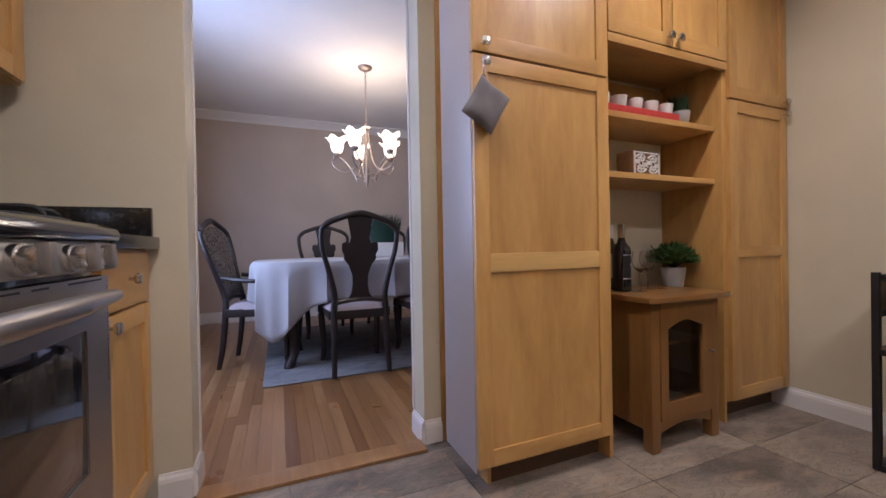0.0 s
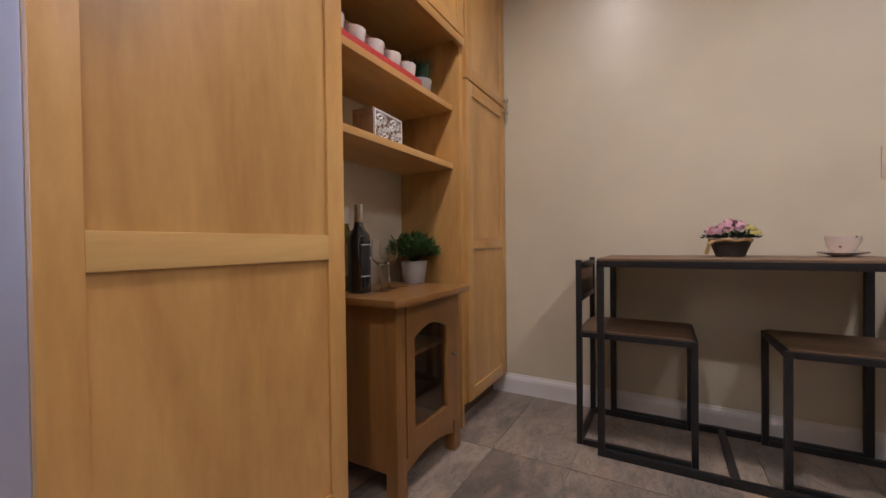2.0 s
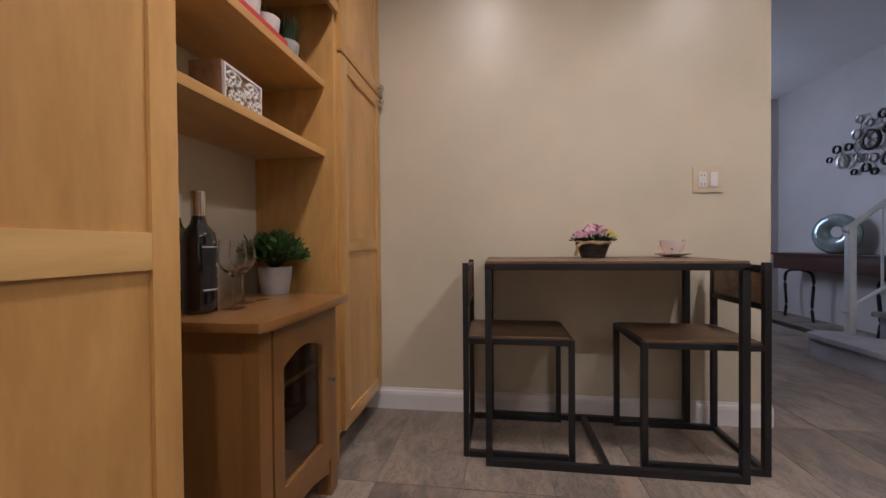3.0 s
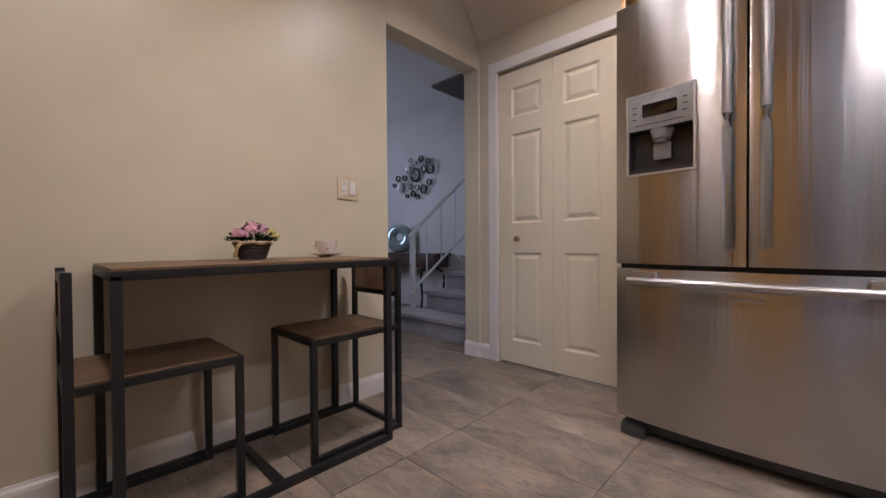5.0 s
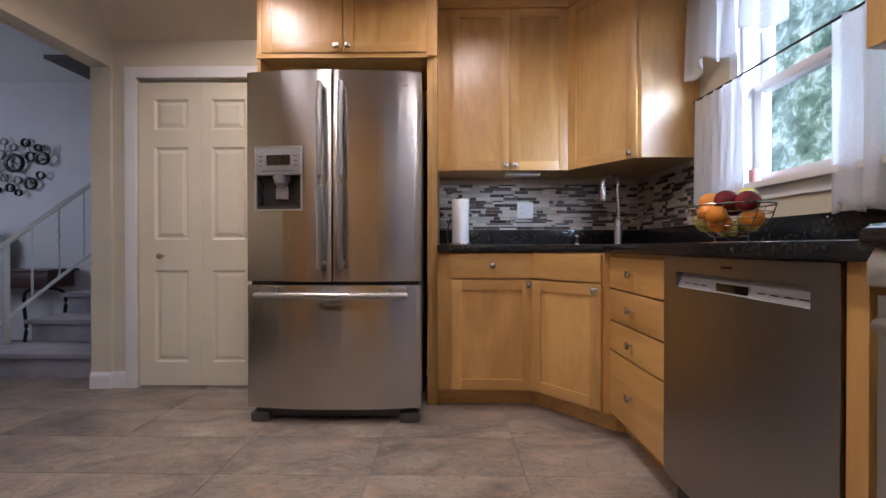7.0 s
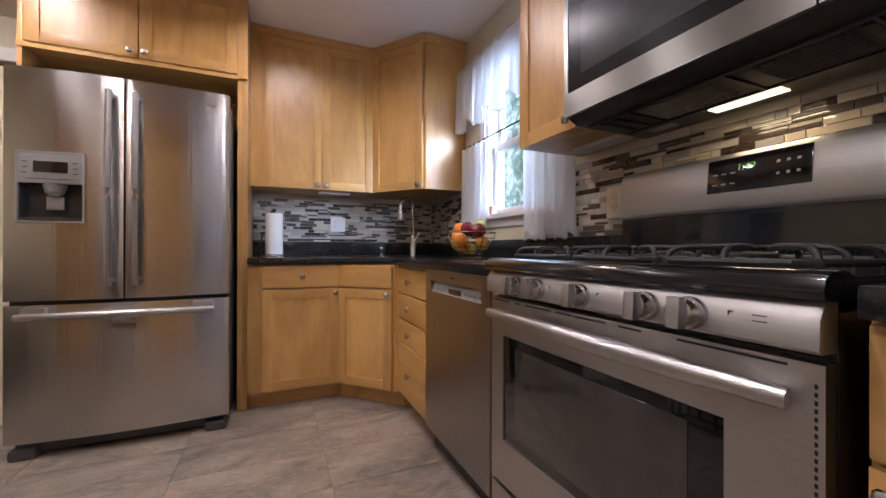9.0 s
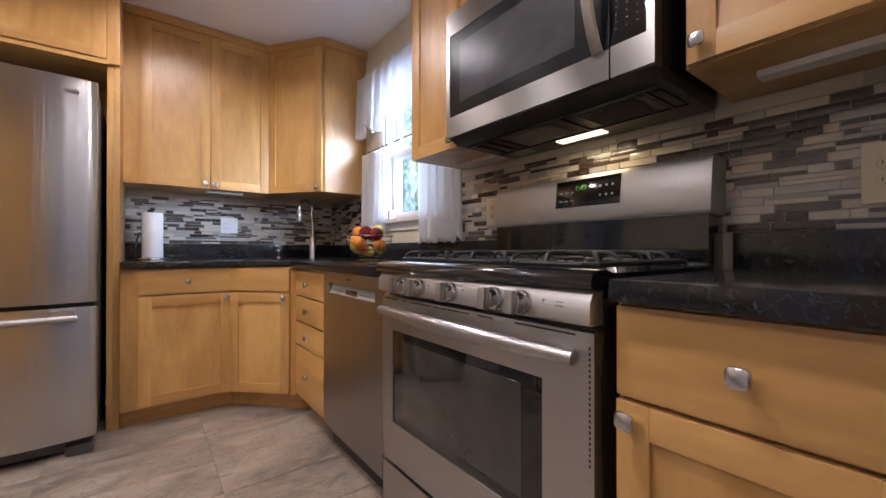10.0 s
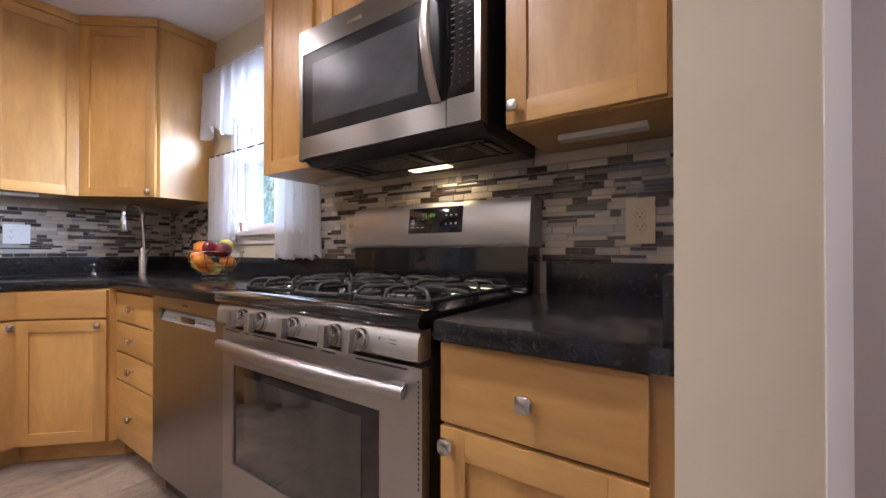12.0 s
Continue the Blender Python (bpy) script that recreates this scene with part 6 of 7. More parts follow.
for s in (-1, 1):
    sweep(bm, [(0.13 * math.cos(a) * 0.3, s * (0.137 + 0.03 * math.sin(math.pi * (a + 1.2) / 2.4)), 0.146) for a in (-1.2, -0.8, -0.4, 0, 0.4, 0.8, 1.2)], 0.003, 6)
part("wire_bowl", bm, WIRE, fbk, smooth=True)
ORANGE = plain("orange_peel", (0.72, 0.24, 0.02), 0.42, 0.0, 0.12, 160, 0.35)
APPLE = plain("red_apple_skin", (0.16, 0.012, 0.016), 0.2, 0.0, 0.5, 14, 0.02)
LEMON = plain("lemon_peel", (0.62, 0.55, 0.10), 0.35, 0.0, 0.12, 130, 0.25)
for i, (x, y, z, r, mt, nm) in enumerate(((0.06, 0.03, 0.075, 0.038, ORANGE, "orange"), (0.05, -0.07, 0.085, 0.036, LEMON, "lemon"), (-0.02, 0.085, 0.095, 0.036, ORANGE, "orange"),
                                          (-0.07, 0.0, 0.08, 0.038, LEMON, "lemon"), (0.0, -0.01, 0.055, 0.032, LEMON, "lemon"), (0.075, -0.02, 0.12, 0.035, ORANGE, "orange"), (0.01, -0.095, 0.125, 0.036, ORANGE, "orange"),
                                          (0.04, -0.06, 0.165, 0.038, ORANGE, "orange"), (0.03, 0.015, 0.165, 0.041, APPLE, "apple"), (0.0, 0.085, 0.155, 0.040, APPLE, "apple"),
                                          (-0.04, 0.035, 0.175, 0.036, LEMON, "lemon"), (-0.05, -0.05, 0.15, 0.038, APPLE, "apple"), (0.095, 0.06, 0.105, 0.034, ORANGE, "orange"))):
    bm = bmesh.new()
    prof = []
    for k in range(13):
        a = -math.pi / 2 + math.pi * k / 12
        rr, zz = r * math.cos(a), r * math.sin(a)
        if nm == "apple":
            rr *= 1 + 0.08 * math.sin(a)
            zz -= 0.22 * r * math.exp(-(rr / (0.35 * r)) ** 2) * (1 if a > 0 else -0.5)
        if nm == "lemon":
            zz *= 1.18 + 0.25 * max(0, abs(math.sin(a)) - 0.9) * 4
        prof.append((max(rr, 0.0008), zz))
    lathe(bm, prof, 20)
    solid(nm, bm, mt, {"orange": "ripe orange lying in the wire basket", "apple": "dark red apple lying in the wire basket", "lemon": "yellow-green lemon lying in the wire basket"}[nm], "fruit",
          "fruit in the basket", smooth=True, m=pose(-0.625 + x, -0.355 + y, CT1 + z, 40 * i, 25 * i, 0))

fc = thing("kitchen_faucet", pose(-0.63, -1.36, CT1, 0, 0, 25), "tall brushed nickel pull-down kitchen faucet", "faucet")
bm = bmesh.new()
lathe(bm, [(0.028, 0), (0.028, 0.006), (0.024, 0.014), (0.023, 0.15), (0.018, 0.165), (0.013, 0.175)], 24)
part("base", bm, CHROME, fc, smooth=True)
bm = bmesh.new()
sweep(bm, [(0, 0, 0.16), (0, 0, 0.38)] + [(0.068 - 0.068 * math.cos(a), 0, 0.38 + 0.07 * math.sin(a)) for a in (math.pi * i / 12 for i in range(1, 12))] + [(0.136, 0, 0.37)], 0.0125, 12)
part("spout", bm, CHROME, fc, smooth=True)
bm = bmesh.new()
lathe(bm, [(0.013, 0.0), (0.019, -0.03), (0.022, -0.095), (0.020, -0.10)], 20, Matrix.Translation((0.136, 0, 0.375)))
part("spray_head", bm, CHROME, fc, smooth=True)
bm = bmesh.new()
tube(bm, (0, 0.022, 0.12), (0.0, 0.075, 0.185), 0.008, 0.006)
part("lever", bm, CHROME, fc, smooth=True)
sd = thing("soap_dispenser", pose(-0.41, -1.50, CT1), "small nickel soap dispenser pump", "soap dispenser")
bm = bmesh.new()
lathe(bm, [(0.020, 0), (0.018, 0.01), (0.010, 0.014), (0.010, 0.05), (0.014, 0.055), (0.012, 0.068)], 18)
part("pump", bm, CHROME, sd, smooth=True)
bm = bmesh.new()
tube(bm, (0, 0, 0.062), (0.03, 0.03, 0.058), 0.005)
part("spout", bm, CHROME, sd, smooth=True)
ph = thing("paper_towel_holder", pose(0.385, -1.50, CT1), "white paper towel roll on a dark steel stand", "paper towels")
bm = bmesh.new()
lathe(bm, [(0.078, 0), (0.080, 0.004), (0.078, 0.012), (0.02, 0.014)], 32)
part("base", bm, CHROME, ph, smooth=True)
bm = bmesh.new()
lathe(bm, [(0.020, 0.016), (0.056, 0.016), (0.058, 0.02), (0.058, 0.305), (0.056, 0.31), (0.020, 0.31)], 36)
part("paper_roll", bm, PAPER, ph, "white paper roll", smooth=True)
bm = bmesh.new()
lathe(bm, [(0.006, 0.012), (0.006, 0.325), (0.014, 0.328), (0.016, 0.338), (0.008, 0.346)], 18)
part("rod", bm, BLACKM, ph, smooth=True)
bm = bmesh.new()
sweep(bm, [(0.085, 0.0, 0.006), (0.092, 0.0, 0.08), (0.080, 0, 0.14), (0.066, 0, 0.18)], 0.006, 8)
part("arm", bm, BLACKM, ph, smooth=True)
sp = thing("pink_cup", pose(WX + 0.02, -0.585, WZ0 + 0.0005), "small pink cup standing on the window sill", "cup")
bm = bmesh.new()
lathe(bm, [(0.022, 0), (0.026, 0.055), (0.024, 0.056), (0.019, 0.004), (0.001, 0.004)], 20)
part("body", bm, plain("pink_plastic", (0.62, 0.30, 0.25), 0.4), sp, smooth=True)
outlet_plate("outlet_plate", pose(-0.092, SY + 0.012, 1.18, 0, 0, 180), 0.116, 0.118, ("socket", "toggle"), WHITEP, "white wall plate with sockets and a switch")
outlet_plate("outlet_plate", pose(WX + 0.012, 1.634, 1.165, 0, 0, 90), 0.080, 0.140, ("socket",), IVORYP, "ivory double socket on the tiled wall")
outlet_plate("outlet_plate", pose(WX + 0.012, 0.382, 1.175, 0, 0, 90), 0.076, 0.130, ("socket",), IVORYP, "ivory double socket on the tiled wall")

# ---- dining room ----
def rug_material():
    m, t, b = material("blue_grey_abstract_rug", (0.25, 0.26, 0.30), 0.95)
    v = coords(t, (1, 2.2, 1))
    n = noise_tex(t, v, 2.4, 7, 0.7, 1.6)
    f = noise_tex(t, coords(t), 180, 3)
    col = ramp(t, n, [(0.32, (0.045, 0.036, 0.045)), (0.45, (0.115, 0.11, 0.12)), (0.58, (0.18, 0.18, 0.19)), (0.70, (0.09, 0.07, 0.08))])
    t.links.new(mix(t, 0.25, col, ramp(t, f, [(0.3, (0.06, 0.06, 0.06)), (0.7, (0.35, 0.35, 0.35))])), b.inputs["Base Color"])
    bump(t, b, f, 0.5, 0.003)
    return m


bm = bmesh.new()
box(bm, 0.03, 2.55, 2.845, 4.75, 0.001, 0.010)
solid("area_rug", bm, rug_material(), "blue-grey abstract area rug under the table", "rug", bevel=0.003)

TC = Vector((0.93, 3.66))
TA, TB = 0.98, 0.56


def cloth_mesh():
    bm = bmesh.new()
    n = 320

    def edge(a):
        c, s = math.cos(a), math.sin(a)
        p = 4.5
        k = (abs(c) ** p + abs(s) ** p) ** (-1 / p)
        return c * k, s * k
    verts = []
    for rr in (0.02, 0.3, 0.6, 0.85, 0.97, 1.0):
        row = []
        for i in range(n):
            c, s = edge(i * math.tau / n)
            row.append(bm.verts.new((TC.x + TA * rr * c, TC.y + TB * rr * s, 0.794 - (0.004 if rr == 1.0 else 0))))
        verts.append(row)
    for j in range(1, 13):
        q = j / 12
        row = []
        for i in range(n):
            a = i * math.tau / n
            c, s = edge(a)
            corner = abs(math.sin(2 * a)) ** 14
            drop = 0.29 + 0.29 * corner
            wave = 1 - 2 * abs(math.sin(11 * a + 1.2 * math.sin(3 * a))) ** 0.8 + 0.35 * math.sin(37 * a + 1.0)
            out = 0.016 + (0.026 + 0.020 * corner) * q ** 0.7 * wave + 0.01 * q
            nv = Vector((math.copysign(abs(c) ** 3.5, c) / TA, math.copysign(abs(s) ** 3.5, s) / TB)).normalized() * out
            z = 0.790 - drop * q
            row.append(bm.verts.new((TC.x + TA * c + nv.x, TC.y + TB * s + nv.y, z)))
        verts.append(row)
    for u, w in zip(verts, verts[1:]):
        for i in range(n):
            j = (i + 1) % n
            bm.faces.new((u[i], u[j], w[j], w[i]))
    bm.faces.new(verts[0])
    return bm


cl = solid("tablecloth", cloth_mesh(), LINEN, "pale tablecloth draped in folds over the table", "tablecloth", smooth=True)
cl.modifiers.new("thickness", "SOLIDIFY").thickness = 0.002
tbl = thing("dining_table", pose(TC.x, TC.y, 0), "dark carved dining table with curved legs", "table")
bm = bmesh.new()
prof = [(TA * 0.985 * math.copysign(abs(math.cos(a)) ** 0.5, math.cos(a)), TB * 0.97 * math.copysign(abs(math.sin(a)) ** 0.5, math.sin(a))) for a in (i * math.tau / 60 for i in range(60))]
slab(bm, prof, 0.752, 0.784)
part("tabletop", bm, EBONY, tbl, bevel=0.004)
boxpart("apron", (-TA + 0.22, TA - 0.22, -TB + 0.10, TB - 0.10, 0.66, 0.752), EBONY, tbl, bevel=0.004)
for sx in (-1, 1):
    for sy in (-1, 1):
        bm = bmesh.new()
        path = [(0.0, 0.0, 0.74, 0.050), (0.02, 0.01, 0.64, 0.058), (0.022, 0.014, 0.52, 0.055), (0.008, 0.006, 0.36, 0.042), (-0.006, -0.004, 0.20, 0.034), (0.0, 0.0, 0.10, 0.034), (0.025, 0.018, 0.045, 0.040), (0.035, 0.028, 0.014, 0.036)]
        pts = [Vector((sx * (TA - 0.28 + p[0]), sy * (TB - 0.125 + p[1]), p[2])) for p in path]
        rad = [p[3] for p in path]
        rings = []
        for p, r in zip(pts, rad):
            rings.append([bm.verts.new(p + Vector((r * math.cos(k * math.tau / 14), r * math.sin(k * math.tau / 14), 0))) for k in range(14)])
        for u, w in zip(rings, rings[1:]):
            for k in range(14):
                bm.faces.new((u[k], u[(k + 1) % 14], w[(k + 1) % 14], w[k]))
        bm.faces.new(rings[0])
        bm.faces.new(rings[-1][::-1])
        part("leg", bm, EBONY, tbl, smooth=True)


def curve_through(pts, n=6):
    """A smooth line through points."""
    pts = [Vector(p) for p in pts]
    ext = [2 * pts[0] - pts[1]] + pts + [2 * pts[-1] - pts[-2]]
    out = []
    for i in range(1, len(ext) - 2):
        p0, p1, p2, p3 = ext[i - 1:i + 3]
        for k in range(n):
            t = k / n
            out.append(0.5 * (2 * p1 + (p2 - p0) * t + (2 * p0 - 5 * p1 + 4 * p2 - p3) * t * t + (3 * p1 - p0 - 3 * p2 + p3) * t ** 3))
    out.append(pts[-1])
    return out


def mirror_pair(pts):
    return [pts, [(-x, y, z) for x, y, z in pts]]


SPLAT = [(0.0, 0.50), (0.075, 0.50), (0.082, 0.53), (0.062, 0.56), (0.052, 0.62), (0.055, 0.69), (0.080, 0.76), (0.112, 0.80), (0.108, 0.825), (0.125, 0.86), (0.122, 0.905), (0.095, 0.915), (0.075, 0.905), (0.062, 0.935), (0.075, 0.99), (0.085, 1.03), (0.0, 1.045)]


def seat_cushion(w0, w1, d):
    bm = bmesh.new()
    n = 10
    rows = []
    for j in range(n + 1):
        v = j / n
        row = []
        for i in range(n + 1):
            u = i / n * 2 - 1
            w = w0 + (w1 - w0) * v
            puff = max(0, (1 - u ** 6) * (1 - (2 * v - 1) ** 6)) ** 0.5
            row.append(bm.verts.new((u * w, -d / 2 + d * v, 0.445 + 0.045 * puff)))
        rows.append(row)
    for a, b in zip(rows, rows[1:]):
        for i in range(n):
            bm.faces.new((a[i], a[i + 1], b[i + 1], b[i]))
    rim = [rows[0][i] for i in range(n + 1)] + [rows[j][n] for j in range(1, n + 1)] + [rows[n][i] for i in range(n - 1, -1, -1)] + [rows[j][0] for j in range(n - 1, 0, -1)]
    low = [bm.verts.new((v.co.x, v.co.y, 0.44)) for v in rim]
    for i in range(len(rim)):
        j = (i + 1) % len(rim)
        bm.faces.new((rim[j], rim[i], low[i], low[j]))
    bm.faces.new(low)
    return bm


def dining_chair(m, label, arms=False, padded=False):
    c = thing("dining_chair", m, label, "chair", "chairs round the dining table")
    for s in (-1, 1):
        bm = bmesh.new()
        line = curve_through([(s * 0.19, -0.275, 0.0), (s * 0.183, -0.245, 0.2), (s * 0.18, -0.225, 0.44), (s * 0.175, -0.228, 0.55), (s * 0.205, -0.245, 0.70), (s * 0.248, -0.262, 0.86), (s * 0.258, -0.275, 0.98), (s * 0.245, -0.280, 1.02)])
        sweep(bm, line, 0.021, 10, taper=lambda q: 0.85 + 0.25 * math.sin(math.pi * min(1, q * 1.6)))
        part("back_leg", bm, EBONY, c, smooth=True)
        bm = bmesh.new()
        line = curve_through([(s * 0.215, 0.215, 0.44), (s * 0.222, 0.225, 0.36), (s * 0.212, 0.215, 0.2), (s * 0.208, 0.212, 0.08), (s * 0.216, 0.225, 0.0)])
        sweep(bm, line, 0.024, 10, taper=lambda q: 1.2 - 0.4 * q)
        part("front_leg", bm, EBONY, c, smooth=True)
        boxpart("seat_rail", (s * 0.20 - 0.014, s * 0.20 + 0.014, -0.22, 0.22, 0.385, 0.445), EBONY, c, bevel=0.004)
    boxpart("seat_rail", (-0.19, 0.19, -0.238, -0.212, 0.385, 0.445), EBONY, c, bevel=0.004)
    boxpart("seat_rail", (-0.21, 0.21, 0.205, 0.232, 0.375, 0.445), EBONY, c, bevel=0.004)
    part("seat", seat_cushion(0.20, 0.245, 0.46), SEATF, c, "mauve-grey upholstered seat", smooth=True)
    bm = bmesh.new()
    top = [(-0.245, -0.280, 1.02), (-0.20, -0.283, 1.055), (-0.12, -0.286, 1.085), (-0.05, -0.288, 1.108), (0.0, -0.288, 1.116), (0.05, -0.288, 1.108), (0.12, -0.286, 1.085), (0.20, -0.283, 1.055), (0.245, -0.280, 1.02)]
    sweep(bm, curve_through(top), 0.021, 10)
    rail = part("top_rail", bm, EBONY, c, "arched carved top rail", smooth=True)
    bm = bmesh.new()
    for k in range(7):
        x = (k - 3) * 0.022
        lathe(bm, [(0.002, -0.012), (0.012, -0.004), (0.013, 0.004), (0.002, 0.012)], 10, Matrix.Translation((x, -0.288, 1.128 - abs(k - 3) * 0.006)))
    part("carving", bm, EBONY, rail, smooth=True)
    bm = bmesh.new()
    sweep(bm, curve_through([(-0.178, -0.228, 0.50), (-0.09, -0.232, 0.512), (0, -0.234, 0.52), (0.09, -0.232, 0.512), (0.178, -0.228, 0.50)]), 0.017, 8)
    part("lower_rail", bm, EBONY, c, smooth=True)
    if padded:
        bm = bmesh.new()
        n = 18
        for side in (-1, 1):
            rows = []
            for j in range(n + 1):
                v = j / n
                hw = 0.165 + 0.06 * v - 0.10 * max(0, v - 0.8) * 5 * max(0, v - 0.8)
                row = [bm.verts.new((u * hw, -0.235 - 0.045 * v + side * 0.022 * max(0, (1 - u ** 4) * (1 - (2 * v - 1) ** 6)) ** 0.5, 0.53 + 0.54 * v - 0.05 * u * u * v)) for u in (i / n * 2 - 1 for i in range(n + 1))]
                rows.append(row)
            for a, b in zip(rows, rows[1:]):
                for i in range(n):
                    bm.faces.new((a[i], a[i + 1], b[i + 1], b[i]))
        bmesh.ops.remove_doubles(bm, verts=bm.verts, dist=0.002)
        mt, t, b = material("dark_damask", (0.05, 0.045, 0.045), 0.7)
        v = coords(t)
        n1 = noise_tex(t, v, 24, 3, 0.5, 3.0)
        t.links.new(ramp(t, n1, [(0.46, (0.035, 0.030, 0.030)), (0.52, (0.16, 0.14, 0.13))]), b.inputs["Base Color"])
        part("backrest", bm, mt, c, "dark patterned upholstery", smooth=True)
    else:
        bm = bmesh.new()
        out = [(x, z) for x, z in SPLAT] + [(-x, z) for x, z in SPLAT[::-1] if x > 0]
        prism(bm, out, 0.016)
        for vv in bm.verts:
            vv.co.y += -0.232 - 0.052 * max(0, (vv.co.z - 0.5) / 0.55)
            vv.co.z += 0.055 * max(0, (vv.co.z - 0.9) / 0.145)
        part("back_splat", bm, EBONY, c, "vase-shaped carved splat", bevel=0.002)
    if padded:
        # a raked back
        for ob in [q for p in c.children for q in (p, *p.children)]:
            if ob.name.startswith(("back", "top", "carving")):
                for vv in ob.data.vertices:
                    if vv.co.z > 0.5:
                        vv.co.y -= 0.16 * (vv.co.z - 0.5)
    if arms:
        for s in (-1, 1):
            bm = bmesh.new()
            sweep(bm, curve_through([(s * 0.20, -0.24, 0.68), (s * 0.255, -0.12, 0.665), (s * 0.275, 0.03, 0.655), (s * 0.262, 0.13, 0.660), (s * 0.255, 0.16, 0.645), (s * 0.25, 0.13, 0.60), (s * 0.225, 0.09, 0.52), (s * 0.21, 0.08, 0.43)]), 0.017, 10)
            part("arm", bm, EBONY, c, smooth=True)


dining_chair(pose(0.660, 3.085, 0.010), "dark carved dining chair with a vase-shaped splat")
dining_chair(pose(1.29, 3.16, 0.010), "dark carved dining chair beside the table")
dining_chair(pose(0.60, 4.32, 0.010, 0, 0, 180), "dark carved dining chair beyond the table")
dining_chair(pose(1.27, 4.32, 0.010, 0, 0, 180), "dark carved dining chair beyond the table")
dining_chair(pose(0.030, 3.545, 0.0, 0, 0, -104), "dark armchair with a patterned upholstered back at the table head", True, True)

pb = thing("table_planter", pose(1.03, 3.72, 0.7965), "white planter box with tall dark grass", "plant")
boxpart("planter", (-0.14, 0.20, -0.06, 0.06, 0, 0.135), CERAM, pb, "white square-edged planter", 0.004)
bm = grass(700, 0.05, 0.18, 0.30, 0.10, 21, 0.12)
for vv in bm.verts:
    vv.co.x = vv.co.x * 2.6 + 0.03
tagged(part("grass_blades", bm, plain("deep_green_blade", (0.012, 0.05, 0.032), 0.5, 0.0, 0.4, 60), pb), kind="stuff")

# chandelier
chd = thing("chandelier", pose(0.905, 3.705, 0), "pewter chandelier with five lit frosted tulip shades", "chandelier")
PEWTER = plain("champagne_pewter", (0.36, 0.29, 0.25), 0.4, 0.6, 0.2, 50, 0.1)
bm = bmesh.new()
lathe(bm, [(0.004, DCEIL - 0.035), (0.04, DCEIL - 0.03), (0.062, DCEIL - 0.012), (0.066, DCEIL - 0.001)], 28)
part("canopy", bm, PEWTER, chd, smooth=True)
bm = bmesh.new()
z = DCEIL - 0.035
k = 0
while z > 2.06:
    q = Matrix.Translation((0, 0, z - 0.014)) @ pose(0, 0, 0, 0, 0, 90 * (k % 2))
    sweep(bm, [q @ Vector((0.007 * math.cos(a), 0, 0.016 * math.sin(a))) for a in (i * math.tau / 12 for i in range(12))], 0.0022, 5, True)
    z -= 0.024
    k += 1
part("chain", bm, PEWTER, chd, smooth=True)
bm = bmesh.new()
lathe(bm, [(0.004, 2.175), (0.012, 2.15), (0.010, 2.13), (0.038, 2.115), (0.040, 2.105), (0.020, 2.09), (0.012, 2.05), (0.012, 1.74), (0.020, 1.72), (0.024, 1.70), (0.016, 1.68), (0.026, 1.665), (0.024, 1.64), (0.008, 1.575), (0.004, 1.55)], 24)
part("column", bm, PEWTER, chd, smooth=True, m=pose(0, 0, -0.11))
bm = bmesh.new()
ring(bm, 0.10, 1.655, 0.005)
part("ring", bm, PEWTER, chd, smooth=True, m=pose(0, 0, -0.11))
for k in range(5):
    a = radians(20 + 72 * k)
    arm = new("arm")
    arm.parent = chd
    arm.matrix_basis = pose(0, 0, -0.11, 0, 0, math.degrees(a))
    bm = bmesh.new()
    sweep(bm, curve_through([(0.028, 0, 2.09), (0.035, 0, 1.95), (0.06, 0, 1.82), (0.11, 0, 1.73), (0.19, 0, 1.695), (0.27, 0, 1.715), (0.31, 0, 1.775), (0.285, 0, 1.825), (0.23, 0, 1.82), (0.17, 0, 1.76), (0.12, 0, 1.68), (0.10, 0, 1.64), (0.092, 0, 1.61)]), 0.0065, 8)
    part("scroll", bm, PEWTER, arm, smooth=True)
    bm = bmesh.new()
    lathe(bm, [(0.008, 1.825), (0.030, 1.838), (0.036, 1.852), (0.030, 1.866)], 20, Matrix.Translation((0.265, 0, 0.0)))
    part("cup", bm, PEWTER, arm, smooth=True)
    bm = bmesh.new()
    n = 40
    rows = []
    for r, z, fl in ((0.028, 1.866, 0), (0.046, 1.885, 0), (0.056, 1.915, 0.0), (0.058, 1.945, 0.05), (0.066, 1.972, 0.12), (0.084, 1.992, 0.2), (0.098, 1.998, 0.25)):
        rows.append([bm.verts.new((0.265 + r * math.cos(t) * (1 + fl * 0.35 * math.cos(5 * t)), r * math.sin(t) * (1 + fl * 0.35 * math.cos(5 * t)), z + fl * 0.06 * math.cos(5 * t))) for t in (i * math.tau / n for i in range(n))])
    for u, w in zip(rows, rows[1:]):
        for i in range(n):
            j = (i + 1) % n
            bm.faces.new((u[i], u[j], w[j], w[i]))
    part("shade", bm, BULB, arm, "lit frosted glass tulip shade", smooth=True)
lampd = bpy.data.lights.new("chandelier_lamp", "POINT")
lampd.energy, lampd.color, lampd.shadow_soft_size = 18.0, (1.0, 0.80, 0.62), 0.16
new("chandelier_lamp", lampd).location = (0.905, 3.705, 1.97)

